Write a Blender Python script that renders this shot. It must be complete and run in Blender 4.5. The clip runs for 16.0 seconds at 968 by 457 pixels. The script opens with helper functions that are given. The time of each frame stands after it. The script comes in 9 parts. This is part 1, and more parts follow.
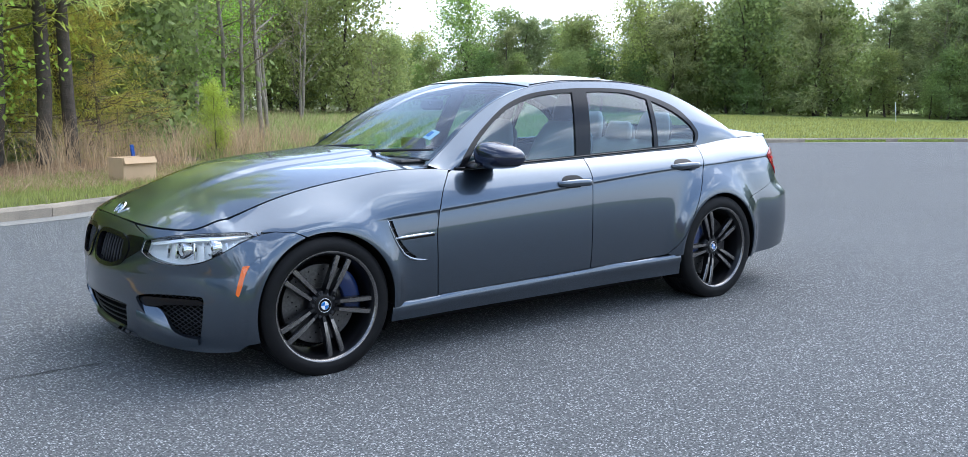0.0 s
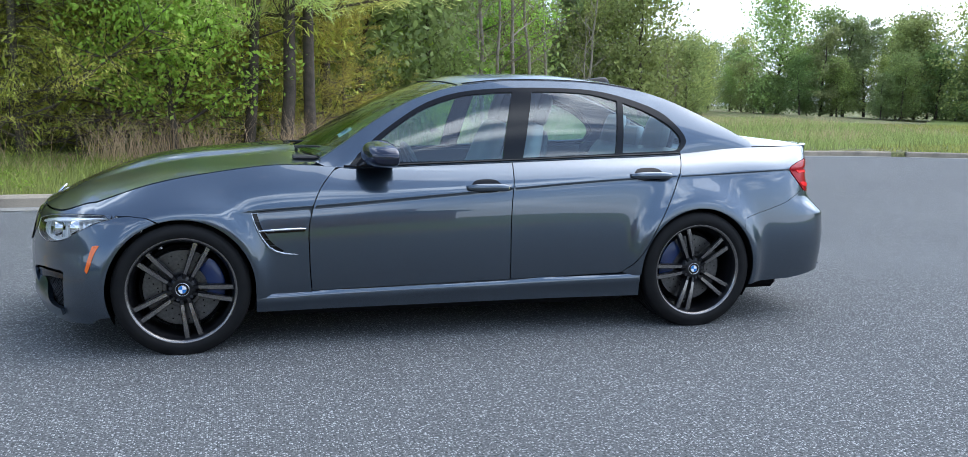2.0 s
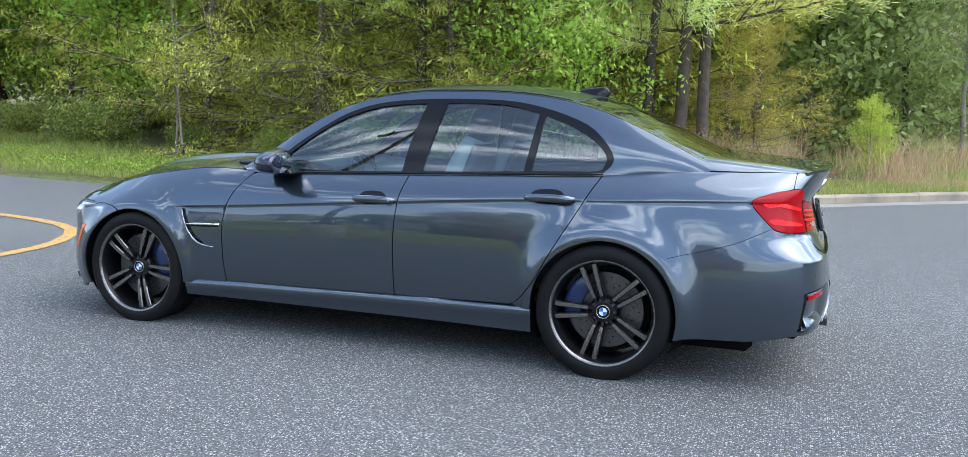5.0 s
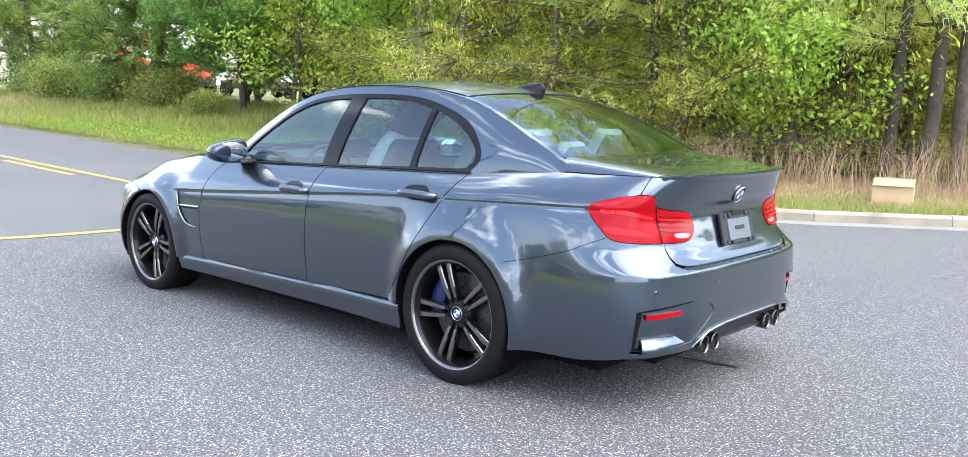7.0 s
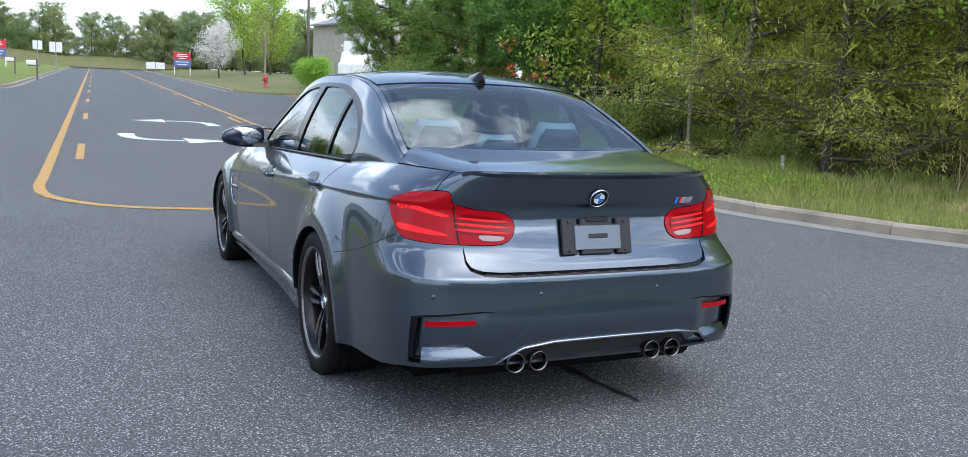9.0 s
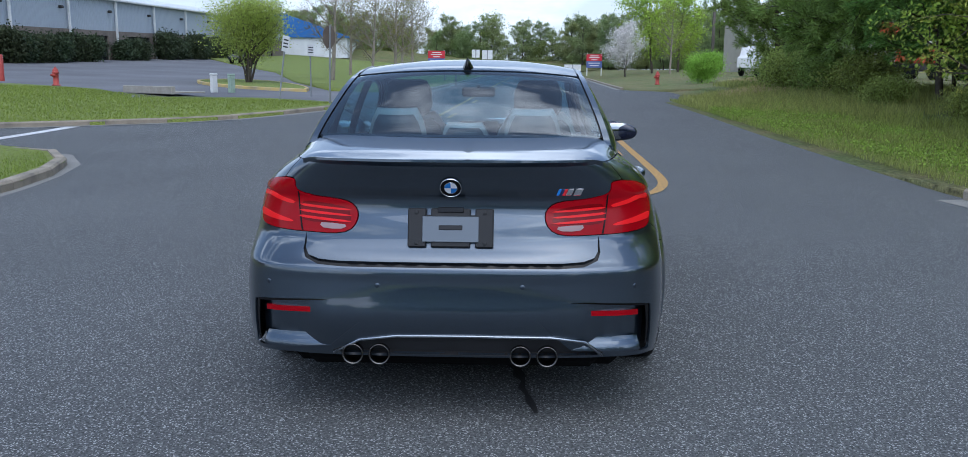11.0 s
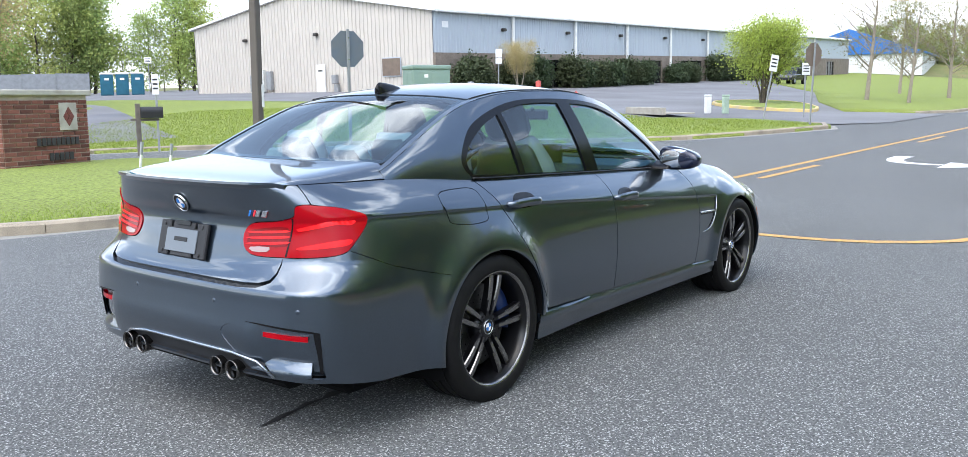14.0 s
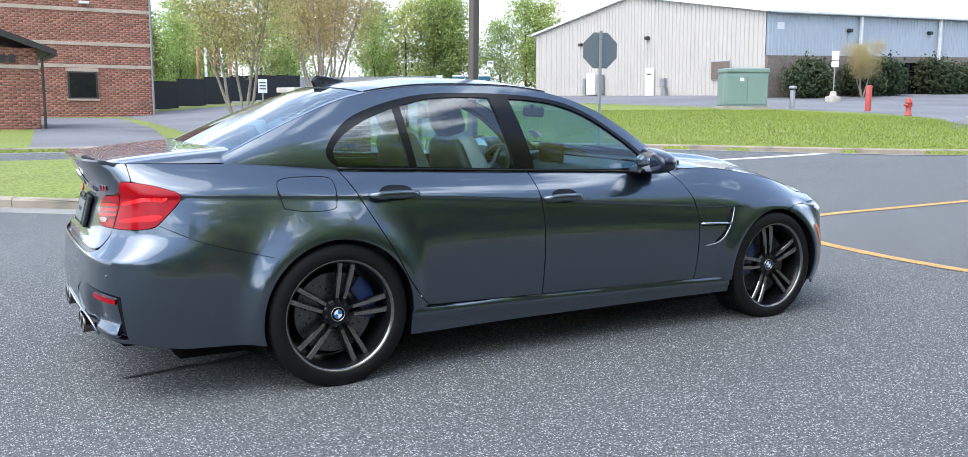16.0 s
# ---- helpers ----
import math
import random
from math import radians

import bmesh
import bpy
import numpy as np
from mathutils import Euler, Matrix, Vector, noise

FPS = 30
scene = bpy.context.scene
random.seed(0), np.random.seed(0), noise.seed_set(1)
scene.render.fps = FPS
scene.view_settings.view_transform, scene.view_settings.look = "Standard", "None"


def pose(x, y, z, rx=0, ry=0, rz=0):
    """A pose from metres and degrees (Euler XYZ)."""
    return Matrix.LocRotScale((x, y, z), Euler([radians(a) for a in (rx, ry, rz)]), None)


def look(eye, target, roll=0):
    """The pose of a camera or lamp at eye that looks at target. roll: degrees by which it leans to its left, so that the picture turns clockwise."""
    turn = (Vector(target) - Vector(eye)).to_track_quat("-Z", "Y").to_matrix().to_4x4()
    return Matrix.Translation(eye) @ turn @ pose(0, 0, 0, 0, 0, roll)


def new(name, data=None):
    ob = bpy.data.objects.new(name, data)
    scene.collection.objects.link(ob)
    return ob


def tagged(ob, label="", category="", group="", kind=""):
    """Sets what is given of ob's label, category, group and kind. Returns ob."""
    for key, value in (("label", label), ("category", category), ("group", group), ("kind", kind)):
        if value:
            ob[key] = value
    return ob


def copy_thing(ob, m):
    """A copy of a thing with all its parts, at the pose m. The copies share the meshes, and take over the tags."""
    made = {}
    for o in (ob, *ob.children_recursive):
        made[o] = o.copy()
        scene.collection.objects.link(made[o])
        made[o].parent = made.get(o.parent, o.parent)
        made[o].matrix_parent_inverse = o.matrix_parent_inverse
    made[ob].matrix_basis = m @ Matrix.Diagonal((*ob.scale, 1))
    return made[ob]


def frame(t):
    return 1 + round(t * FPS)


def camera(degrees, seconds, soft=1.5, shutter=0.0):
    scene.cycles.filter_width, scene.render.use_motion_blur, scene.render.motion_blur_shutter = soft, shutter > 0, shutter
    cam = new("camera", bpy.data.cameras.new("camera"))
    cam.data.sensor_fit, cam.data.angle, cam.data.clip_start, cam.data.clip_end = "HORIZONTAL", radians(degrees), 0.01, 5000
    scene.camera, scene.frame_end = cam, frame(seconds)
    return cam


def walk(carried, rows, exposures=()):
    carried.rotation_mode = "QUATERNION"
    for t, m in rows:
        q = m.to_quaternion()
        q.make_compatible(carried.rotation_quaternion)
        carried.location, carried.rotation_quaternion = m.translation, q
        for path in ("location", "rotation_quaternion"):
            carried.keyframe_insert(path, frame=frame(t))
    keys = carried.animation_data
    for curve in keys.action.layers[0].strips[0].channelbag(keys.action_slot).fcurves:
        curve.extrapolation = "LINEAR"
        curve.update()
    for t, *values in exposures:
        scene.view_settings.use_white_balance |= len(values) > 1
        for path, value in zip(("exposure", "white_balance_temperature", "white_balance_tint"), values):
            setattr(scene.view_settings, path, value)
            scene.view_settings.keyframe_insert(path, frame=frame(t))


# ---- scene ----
from mathutils.geometry import delaunay_2d_cdt

# ---- camera ----
cam = camera(57.3, 16.0, soft=0.75)
PATH = [
    (0, (3.241, 4.554, 1.268), (2.053, 2.971, 0.983), 0.1),
    (0.5, (2.780, 4.836, 1.267), (1.741, 3.150, 0.984), 0.0),
    (1, (2.268, 5.063, 1.259), (1.395, 3.286, 0.971), 0.4),
    (1.5, (1.732, 5.237, 1.266), (1.049, 3.379, 0.979), 0.5),
    (2, (1.159, 5.393, 1.265), (0.614, 3.490, 0.981), 1.0),
    (2.5, (0.579, 5.449, 1.276), (0.250, 3.497, 0.992), 0.7),
    (3, (0.003, 5.484, 1.273), (-0.132, 3.509, 0.988), 1.7),
    (3.5, (-0.619, 5.408, 1.281), (-0.546, 3.431, 0.990), 1.5),
    (4, (-1.192, 5.318, 1.300), (-0.880, 3.363, 1.021), 1.0),
    (4.5, (-1.760, 5.203, 1.305), (-1.256, 3.283, 1.029), 1.1),
    (5, (-2.304, 5.050, 1.306), (-1.622, 3.181, 1.033), 1.2),
    (5.5, (-2.822, 4.851, 1.305), (-1.976, 3.050, 1.034), 1.2),
    (6, (-3.312, 4.595, 1.306), (-2.311, 2.879, 1.035), 1.4),
    (6.5, (-3.774, 4.275, 1.310), (-2.624, 2.662, 1.036), 1.5),
    (7, (-4.189, 3.866, 1.316), (-2.884, 2.377, 1.035), 1.7),
    (7.5, (-4.580, 3.449, 1.330), (-3.127, 2.104, 1.050), 2.3),
    (8, (-4.895, 2.972, 1.323), (-3.321, 1.772, 1.034), 2.4),
    (8.5, (-5.145, 2.518, 1.329), (-3.459, 1.483, 1.034), 2.0),
    (9, (-5.397, 1.924, 1.338), (-3.608, 1.085, 1.031), 2.5),
    (9.5, (-5.560, 1.386, 1.343), (-3.692, 0.758, 1.021), 2.1),
    (10, (-5.662, 0.844, 1.344), (-3.736, 0.441, 1.011), 1.5),
    (10.5, (-5.701, 0.303, 1.343), (-3.743, 0.134, 1.005), 1.0),
    (11, (-5.681, -0.234, 1.340), (-3.714, -0.170, 1.004), 0.4),
    (11.5, (-5.604, -0.766, 1.338), (-3.653, -0.476, 1.008), -0.2),
    (12, (-5.478, -1.305, 1.334), (-3.569, -0.783, 1.045), -0.9),
    (12.5, (-5.292, -1.817, 1.337), (-3.447, -1.103, 1.043), -0.7),
    (13, (-5.072, -2.311, 1.347), (-3.309, -1.413, 1.054), -0.7),
    (13.5, (-4.827, -2.810, 1.353), (-3.145, -1.768, 1.063), -0.4),
    (14, (-4.509, -3.239, 1.353), (-2.942, -2.031, 1.061), -0.4),
    (14.5, (-4.122, -3.677, 1.350), (-2.689, -2.314, 1.058), 0.0),
    (15, (-3.702, -4.024, 1.338), (-2.406, -2.527, 1.056), 0.8),
    (15.5, (-3.274, -4.360, 1.321), (-2.133, -2.741, 1.042), 0.8),
    (16, (-2.828, -4.658, 1.304), (-1.835, -2.945, 1.020), 0.5),
]
EXPOSURES = [(0, 1.58, 5800, 8), (4, 1.36, 5730, 6), (6.3, 2.5, 6310, 9), (7.5, 2.34, 6330, 9), (9, 1.29, 5990, 8), (11.3, 0.62, 5510, 8), (12, 0.77, 5660, 8), (12.5, 1.05, 5790, 8), (13, 1.43, 5990, 8), (14, 1.84, 6220, 8), (16, 1.82, 6070, 8)]
walk(cam, [(t, look(eye, target, roll)) for t, eye, target, roll in PATH], exposures=EXPOSURES)

# ---- sky and sun ----
SUN_ELEVATION, SUN_AZIMUTH = radians(56), radians(190)   # azimuth: where the sun stands, from +x towards +y
world = bpy.data.worlds.new("sky")
scene.world = world
world.use_nodes = True
wn, wl = world.node_tree.nodes, world.node_tree.links
wn.clear()
sky = wn.new("ShaderNodeTexSky")
sky.sky_type, sky.sun_disc = "NISHITA", False
sky.sun_elevation, sky.sun_rotation = SUN_ELEVATION, math.pi / 2 - SUN_AZIMUTH
sky.dust_density, sky.air_density = 2.0, 1.0
wcoord = wn.new("ShaderNodeTexCoord")
wmap = wn.new("ShaderNodeMapping")
wmap.inputs["Scale"].default_value = (1.0, 1.0, 3.2)
clouds = wn.new("ShaderNodeTexNoise")
clouds.inputs["Scale"].default_value, clouds.inputs["Detail"].default_value, clouds.inputs["Roughness"].default_value = 2.3, 7.0, 0.58
cramp = wn.new("ShaderNodeValToRGB")
cramp.color_ramp.elements[0].position, cramp.color_ramp.elements[1].position = 0.53, 0.66
cloud_mix = wn.new("ShaderNodeMix")
cloud_mix.data_type = "RGBA"
cloud_mix.inputs["B"].default_value = (14.0, 14.3, 14.8, 1)
horizon = wn.new("ShaderNodeSeparateXYZ")
haze = wn.new("ShaderNodeMapRange")
haze.inputs["From Min"].default_value, haze.inputs["From Max"].default_value = 0.0, 0.36
haze.inputs["To Min"].default_value, haze.inputs["To Max"].default_value = 0.88, 0.12
back = wn.new("ShaderNodeBackground")
back.inputs["Strength"].default_value = 0.115
wout = wn.new("ShaderNodeOutputWorld")
wl.new(wcoord.outputs["Generated"], wmap.inputs["Vector"])
wl.new(wmap.outputs[0], clouds.inputs["Vector"])
wl.new(clouds.outputs["Fac"], cramp.inputs["Fac"])
wl.new(wcoord.outputs["Generated"], horizon.inputs[0])
wl.new(horizon.outputs["Z"], haze.inputs["Value"])
wl.new(cramp.outputs["Color"], cloud_mix.inputs["Factor"])
wl.new(sky.outputs[0], cloud_mix.inputs["A"])
haze_mix = wn.new("ShaderNodeMix")
haze_mix.data_type = "RGBA"
haze_mix.inputs["B"].default_value = (5.3, 5.45, 5.85, 1)
wl.new(haze.outputs[0], haze_mix.inputs["Factor"])
wl.new(cloud_mix.outputs["Result"], haze_mix.inputs["A"])
wl.new(haze_mix.outputs["Result"], back.inputs["Color"])
wl.new(back.outputs[0], wout.inputs["Surface"])

sun = new("sun", bpy.data.lights.new("sun", "SUN"))
sun.data.energy, sun.data.angle, sun.data.color = 0.78, radians(74), (1.0, 0.95, 0.88)
sun.matrix_world = look((0, 0, 0), (-math.cos(SUN_AZIMUTH) * math.cos(SUN_ELEVATION), -math.sin(SUN_AZIMUTH) * math.cos(SUN_ELEVATION), -math.sin(SUN_ELEVATION)))
scene.view_settings.exposure = 0.0

# ---- materials ----


def mat(name, base, rough=0.6, metal=0.0, vary=0.0, scale=8.0, fine=0.0, fine_scale=150.0, bump=0.0, bump_scale=120.0, bump_dist=0.004, tint=None, coat=0.0, spec=0.5, each=0.0, island=0.0, trans=0.0, ior=1.45, emit=0.0, alpha=1.0, shade=None):
    """A surface with stains (vary, scale in metres' inverse), fine grain and relief. each: colour change from object to object; island: from piece to piece of one mesh."""
    m = bpy.data.materials.new(name)
    m.use_nodes = True
    n, l = m.node_tree.nodes, m.node_tree.links
    b = n["Principled BSDF"]
    b.inputs["Roughness"].default_value, b.inputs["Metallic"].default_value = rough, metal
    b.inputs["Coat Weight"].default_value, b.inputs["Coat Roughness"].default_value = coat, 0.03
    b.inputs["Specular IOR Level"].default_value, b.inputs["IOR"].default_value = spec, ior
    b.inputs["Transmission Weight"].default_value, b.inputs["Alpha"].default_value = trans, alpha
    base4, tint4 = (*base, 1), (*(tint or [c * 0.45 for c in base]), 1)
    b.inputs["Base Color"].default_value = base4
    co = n.new("ShaderNodeTexCoord").outputs["Object"]
    colour = None
    if vary:
        t1 = n.new("ShaderNodeTexNoise")
        t1.inputs["Scale"].default_value, t1.inputs["Detail"].default_value = scale, 6
        l.new(co, t1.inputs["Vector"])
        r = n.new("ShaderNodeMapRange")
        r.inputs["From Min"].default_value, r.inputs["From Max"].default_value, r.inputs["To Max"].default_value = 0.35, 0.72, vary
        l.new(t1.outputs["Fac"], r.inputs["Value"])
        x = n.new("ShaderNodeMix")
        x.data_type = "RGBA"
        x.inputs["A"].default_value, x.inputs["B"].default_value = base4, tint4
        l.new(r.outputs[0], x.inputs["Factor"])
        colour = x.outputs["Result"]
    for amount, source in ((fine, "noise"), (each, "Object"), (island, "Geometry")):
        if not amount:
            continue
        hsv = n.new("ShaderNodeHueSaturation")
        r = n.new("ShaderNodeMapRange")
        r.inputs["To Min"].default_value, r.inputs["To Max"].default_value = 1 - amount, 1 + amount
        if source == "noise":
            t2 = n.new("ShaderNodeTexNoise")
            t2.inputs["Scale"].default_value, t2.inputs["Detail"].default_value = fine_scale, 3
            l.new(co, t2.inputs["Vector"])
            r.inputs["From Min"].default_value, r.inputs["From Max"].default_value = 0.3, 0.7
            l.new(t2.outputs["Fac"], r.inputs["Value"])
        elif source == "Object":
            l.new(n.new("ShaderNodeObjectInfo").outputs["Random"], r.inputs["Value"])
        else:
            l.new(n.new("ShaderNodeNewGeometry").outputs["Random Per Island"], r.inputs["Value"])
        l.new(r.outputs[0], hsv.inputs["Value"])
        if colour:
            l.new(colour, hsv.inputs["Color"])
        else:
            hsv.inputs["Color"].default_value = base4
        colour = hsv.outputs["Color"]
    if colour:
        l.new(colour, b.inputs["Base Color"])
    if bump:
        t3 = n.new("ShaderNodeTexNoise")
        t3.inputs["Scale"].default_value, t3.inputs["Detail"].default_value = bump_scale, 5
        l.new(co, t3.inputs["Vector"])
        bp = n.new("ShaderNodeBump")
        bp.inputs["Strength"].default_value, bp.inputs["Distance"].default_value = bump, bump_dist
        l.new(t3.outputs["Fac"], bp.inputs["Height"])
        l.new(bp.outputs[0], b.inputs["Normal"])
    if emit:
        b.inputs["Emission Color"].default_value, b.inputs["Emission Strength"].default_value = base4, emit
    return m


def leaf_mat(name, base, light=0.35, vary=0.35):
    """Leaves: rough, partly see-through to light, changing from leaf to leaf and from tree to tree."""
    m = bpy.data.materials.new(name)
    m.use_nodes = True
    n, l = m.node_tree.nodes, m.node_tree.links
    b, out = n["Principled BSDF"], n["Material Output"]
    b.inputs["Roughness"].default_value, b.inputs["Specular IOR Level"].default_value = 0.55, 0.25
    hsv, hue = n.new("ShaderNodeHueSaturation"), n.new("ShaderNodeMapRange")
    val = n.new("ShaderNodeMapRange")
    geo, info = n.new("ShaderNodeNewGeometry"), n.new("ShaderNodeObjectInfo")
    hue.inputs["To Min"].default_value, hue.inputs["To Max"].default_value = 0.475, 0.525
    val.inputs["To Min"].default_value, val.inputs["To Max"].default_value = 1 - vary, 1 + vary
    l.new(info.outputs["Random"], hue.inputs["Value"])
    l.new(geo.outputs["Random Per Island"], val.inputs["Value"])
    l.new(hue.outputs[0], hsv.inputs["Hue"])
    l.new(val.outputs[0], hsv.inputs["Value"])
    hsv.inputs["Color"].default_value = (*base, 1)
    l.new(hsv.outputs[0], b.inputs["Base Color"])
    tr, mix = n.new("ShaderNodeBsdfTranslucent"), n.new("ShaderNodeMixShader")
    mix.inputs["Fac"].default_value = light
    l.new(hsv.outputs[0], tr.inputs["Color"])
    l.new(b.outputs[0], mix.inputs[1])
    l.new(tr.outputs[0], mix.inputs[2])
    l.new(mix.outputs[0], out.inputs["Surface"])
    return m


def glass_mat(name, tint, reflect=0.0):
    """Thin sheet glass: clear and tinted, mirroring more at a flat angle."""
    m = bpy.data.materials.new(name)
    m.use_nodes = True
    n, l = m.node_tree.nodes, m.node_tree.links
    n.remove(n["Principled BSDF"])
    tr, gl, mix, fr = n.new("ShaderNodeBsdfTransparent"), n.new("ShaderNodeBsdfGlossy"), n.new("ShaderNodeMixShader"), n.new("ShaderNodeMapRange")
    face, bend = n.new("ShaderNodeLayerWeight"), n.new("ShaderNodeMath")
    tr.inputs["Color"].default_value = (*tint, 1)
    gl.inputs["Roughness"].default_value = 0.0
    bend.operation = "POWER"
    bend.inputs[1].default_value = 4.0
    l.new(face.outputs["Facing"], bend.inputs[0])
    l.new(bend.outputs[0], fr.inputs["Value"])
    fr.inputs["To Min"].default_value, fr.inputs["To Max"].default_value = 0.07 + reflect, 0.95
    l.new(fr.outputs[0], mix.inputs["Fac"])
    l.new(tr.outputs[0], mix.inputs[1])
    l.new(gl.outputs[0], mix.inputs[2])
    l.new(mix.outputs[0], n["Material Output"].inputs["Surface"])
    return m


def asphalt_mat(name, base, stone):
    """Worn asphalt: pale stones in dark binder, broad stains."""
    m = mat(name, base, 0.94, vary=0.6, scale=0.35, tint=[c * 0.72 for c in base], fine=0.6, fine_scale=85, bump=0.7, bump_scale=70, bump_dist=0.007, spec=0.22)
    n, l = m.node_tree.nodes, m.node_tree.links
    b = n["Principled BSDF"]
    before = b.inputs["Base Color"].links[0].from_socket
    co = n.new("ShaderNodeTexCoord").outputs["Object"]
    for scale, lo, hi, colour in ((62, 0.16, 0.40, stone), (118, 0.15, 0.45, [c * 1.4 for c in stone])):
        v = n.new("ShaderNodeTexVoronoi")
        v.inputs["Scale"].default_value = scale
        l.new(co, v.inputs["Vector"])
        sp = n.new("ShaderNodeSeparateColor")
        l.new(v.outputs["Color"], sp.inputs[0])
        r, r2, mu, x = n.new("ShaderNodeMapRange"), n.new("ShaderNodeMapRange"), n.new("ShaderNodeMath"), n.new("ShaderNodeMix")
        r.inputs["From Min"].default_value, r.inputs["From Max"].default_value = hi, lo
        r2.inputs["From Min"].default_value, r2.inputs["From Max"].default_value = 0.50, 0.80
        mu.operation, x.data_type = "MULTIPLY", "RGBA"
        l.new(v.outputs["Distance"], r.inputs["Value"])
        l.new(sp.outputs[0], r2.inputs["Value"])
        l.new(r.outputs[0], mu.inputs[0])
        l.new(r2.outputs[0], mu.inputs[1])
        l.new(mu.outputs[0], x.inputs["Factor"])
        l.new(before, x.inputs["A"])
        x.inputs["B"].default_value = (*colour, 1)
        before = x.outputs["Result"]
    l.new(before, b.inputs["Base Color"])
    return m


M = {}
M["asphalt"] = asphalt_mat("asphalt", (0.100, 0.104, 0.105), (0.37, 0.375, 0.372))
M["lot"] = mat("lot_asphalt", (0.17, 0.17, 0.18), 0.9, vary=0.6, scale=0.2, fine=0.15, fine_scale=60, bump=0.3, bump_scale=60)
M["grass_soil"] = mat("turf", (0.185, 0.228, 0.045), 0.95, vary=0.8, scale=0.35, tint=(0.165, 0.195, 0.045), fine=0.5, fine_scale=22, bump=1.0, bump_scale=14, bump_dist=0.06)
M["rough_soil"] = mat("rough_turf", (0.12, 0.15, 0.045), 0.95, vary=0.9, scale=0.5, tint=(0.21, 0.17, 0.08), fine=0.5, fine_scale=14, bump=1.0, bump_scale=9, bump_dist=0.10)
M["litter"] = mat("leaf_litter", (0.13, 0.095, 0.055), 0.95, vary=0.8, scale=1.2, tint=(0.06, 0.05, 0.03), fine=0.5, fine_scale=25, bump=1.0, bump_scale=12, bump_dist=0.05)
M["gutter"] = mat("gutter_concrete", (0.26, 0.25, 0.225), 0.9, vary=0.8, scale=1.4, tint=(0.19, 0.185, 0.17), fine=0.4, fine_scale=90, bump=0.4, bump_scale=120)
M["kerb"] = mat("kerb_concrete", (0.37, 0.315, 0.24), 0.9, vary=1.0, scale=2.2, tint=(0.20, 0.175, 0.14), fine=0.25, fine_scale=90, bump=0.4, bump_scale=120, each=0.10)
M["concrete"] = mat("concrete", (0.37, 0.345, 0.30), 0.88, vary=0.8, scale=2.5, tint=(0.24, 0.22, 0.18), fine=0.15, fine_scale=60, bump=0.35, bump_scale=70)
M["yellow"] = mat("yellow_line_paint", (0.56, 0.31, 0.07), 0.75, vary=1.0, scale=26, tint=(0.25, 0.18, 0.09), fine=0.5, fine_scale=70, bump=0.4, bump_scale=90)
M["white_paint"] = mat("white_line_paint", (0.70, 0.70, 0.69), 0.75, vary=0.6, scale=5, tint=(0.42, 0.42, 0.42), fine=0.25, fine_scale=70, bump=0.4, bump_scale=90)
M["crack"] = mat("crack_tar", (0.018, 0.018, 0.02), 0.7, vary=0.4, scale=9, bump=0.4)

# ---- mesh helpers ----


def cr(xs, ys):
    """A smooth line through the points (xs, ys), going on straight past its ends."""
    xs, ys = list(map(float, xs)), list(map(float, ys))
    d = [(ys[i + 1] - ys[i]) / (xs[i + 1] - xs[i]) for i in range(len(xs) - 1)]
    m = [d[0]] + [0.0 if d[i - 1] * d[i] <= 0 else (d[i - 1] * (xs[i + 1] - xs[i]) + d[i] * (xs[i] - xs[i - 1])) / (xs[i + 1] - xs[i - 1]) for i in range(1, len(d))] + [d[-1]]

    def f(x):
        if x <= xs[0]:
            return ys[0] + m[0] * (x - xs[0])
        if x >= xs[-1]:
            return ys[-1] + m[-1] * (x - xs[-1])
        lo, hi = 0, len(xs) - 1
        while hi - lo > 1:
            mid = (lo + hi) // 2
            if xs[mid] <= x:
                lo = mid
            else:
                hi = mid
        h = xs[hi] - xs[lo]
        s = (x - xs[lo]) / h
        return (2 * s**3 - 3 * s * s + 1) * ys[lo] + (s**3 - 2 * s * s + s) * h * m[lo] + (3 * s * s - 2 * s**3) * ys[hi] + (s**3 - s * s) * h * m[hi]

    return f


def step(a, b, x):
    s = min(1.0, max(0.0, (x - a) / (b - a)))
    return s * s * (3 - 2 * s)


def link(name, bm, material, parent=None, label="", smooth=False):
    me = bpy.data.meshes.new(name)
    bm.to_mesh(me)
    bm.free()
    for mm in material if isinstance(material, (list, tuple)) else [material]:
        me.materials.append(mm)
    if smooth:
        me.shade_smooth()
    ob = new(name, me)
    if parent:
        ob.parent = parent
    if label:
        ob["label"] = label
    return ob


def part(name, bm, material, parent, label="", smooth=False):
    return link(name, bm, material, parent, label, smooth)


def thing(name, label, category, group="", kind="", at=None):
    ob = tagged(new(name), label, category, group, kind)
    if at is not None:
        ob.matrix_world = at if isinstance(at, Matrix) else Matrix.Translation(at)
    return ob


def box(sx, sy, sz, at=(0, 0, 0), bevel=0.0, turn=None, bm=None, segments=1):
    """A box of that size with its centre at the place."""
    own = bmesh.new()
    bmesh.ops.create_cube(own, size=1, matrix=Matrix.Diagonal((sx, sy, sz, 1)))
    if bevel:
        bmesh.ops.bevel(own, geom=own.edges[:], offset=bevel, segments=segments, affect="EDGES", profile=0.5)
    bmesh.ops.transform(own, matrix=Matrix.Translation(at) @ (turn or Matrix()), verts=own.verts)
    return merge(bm, own)


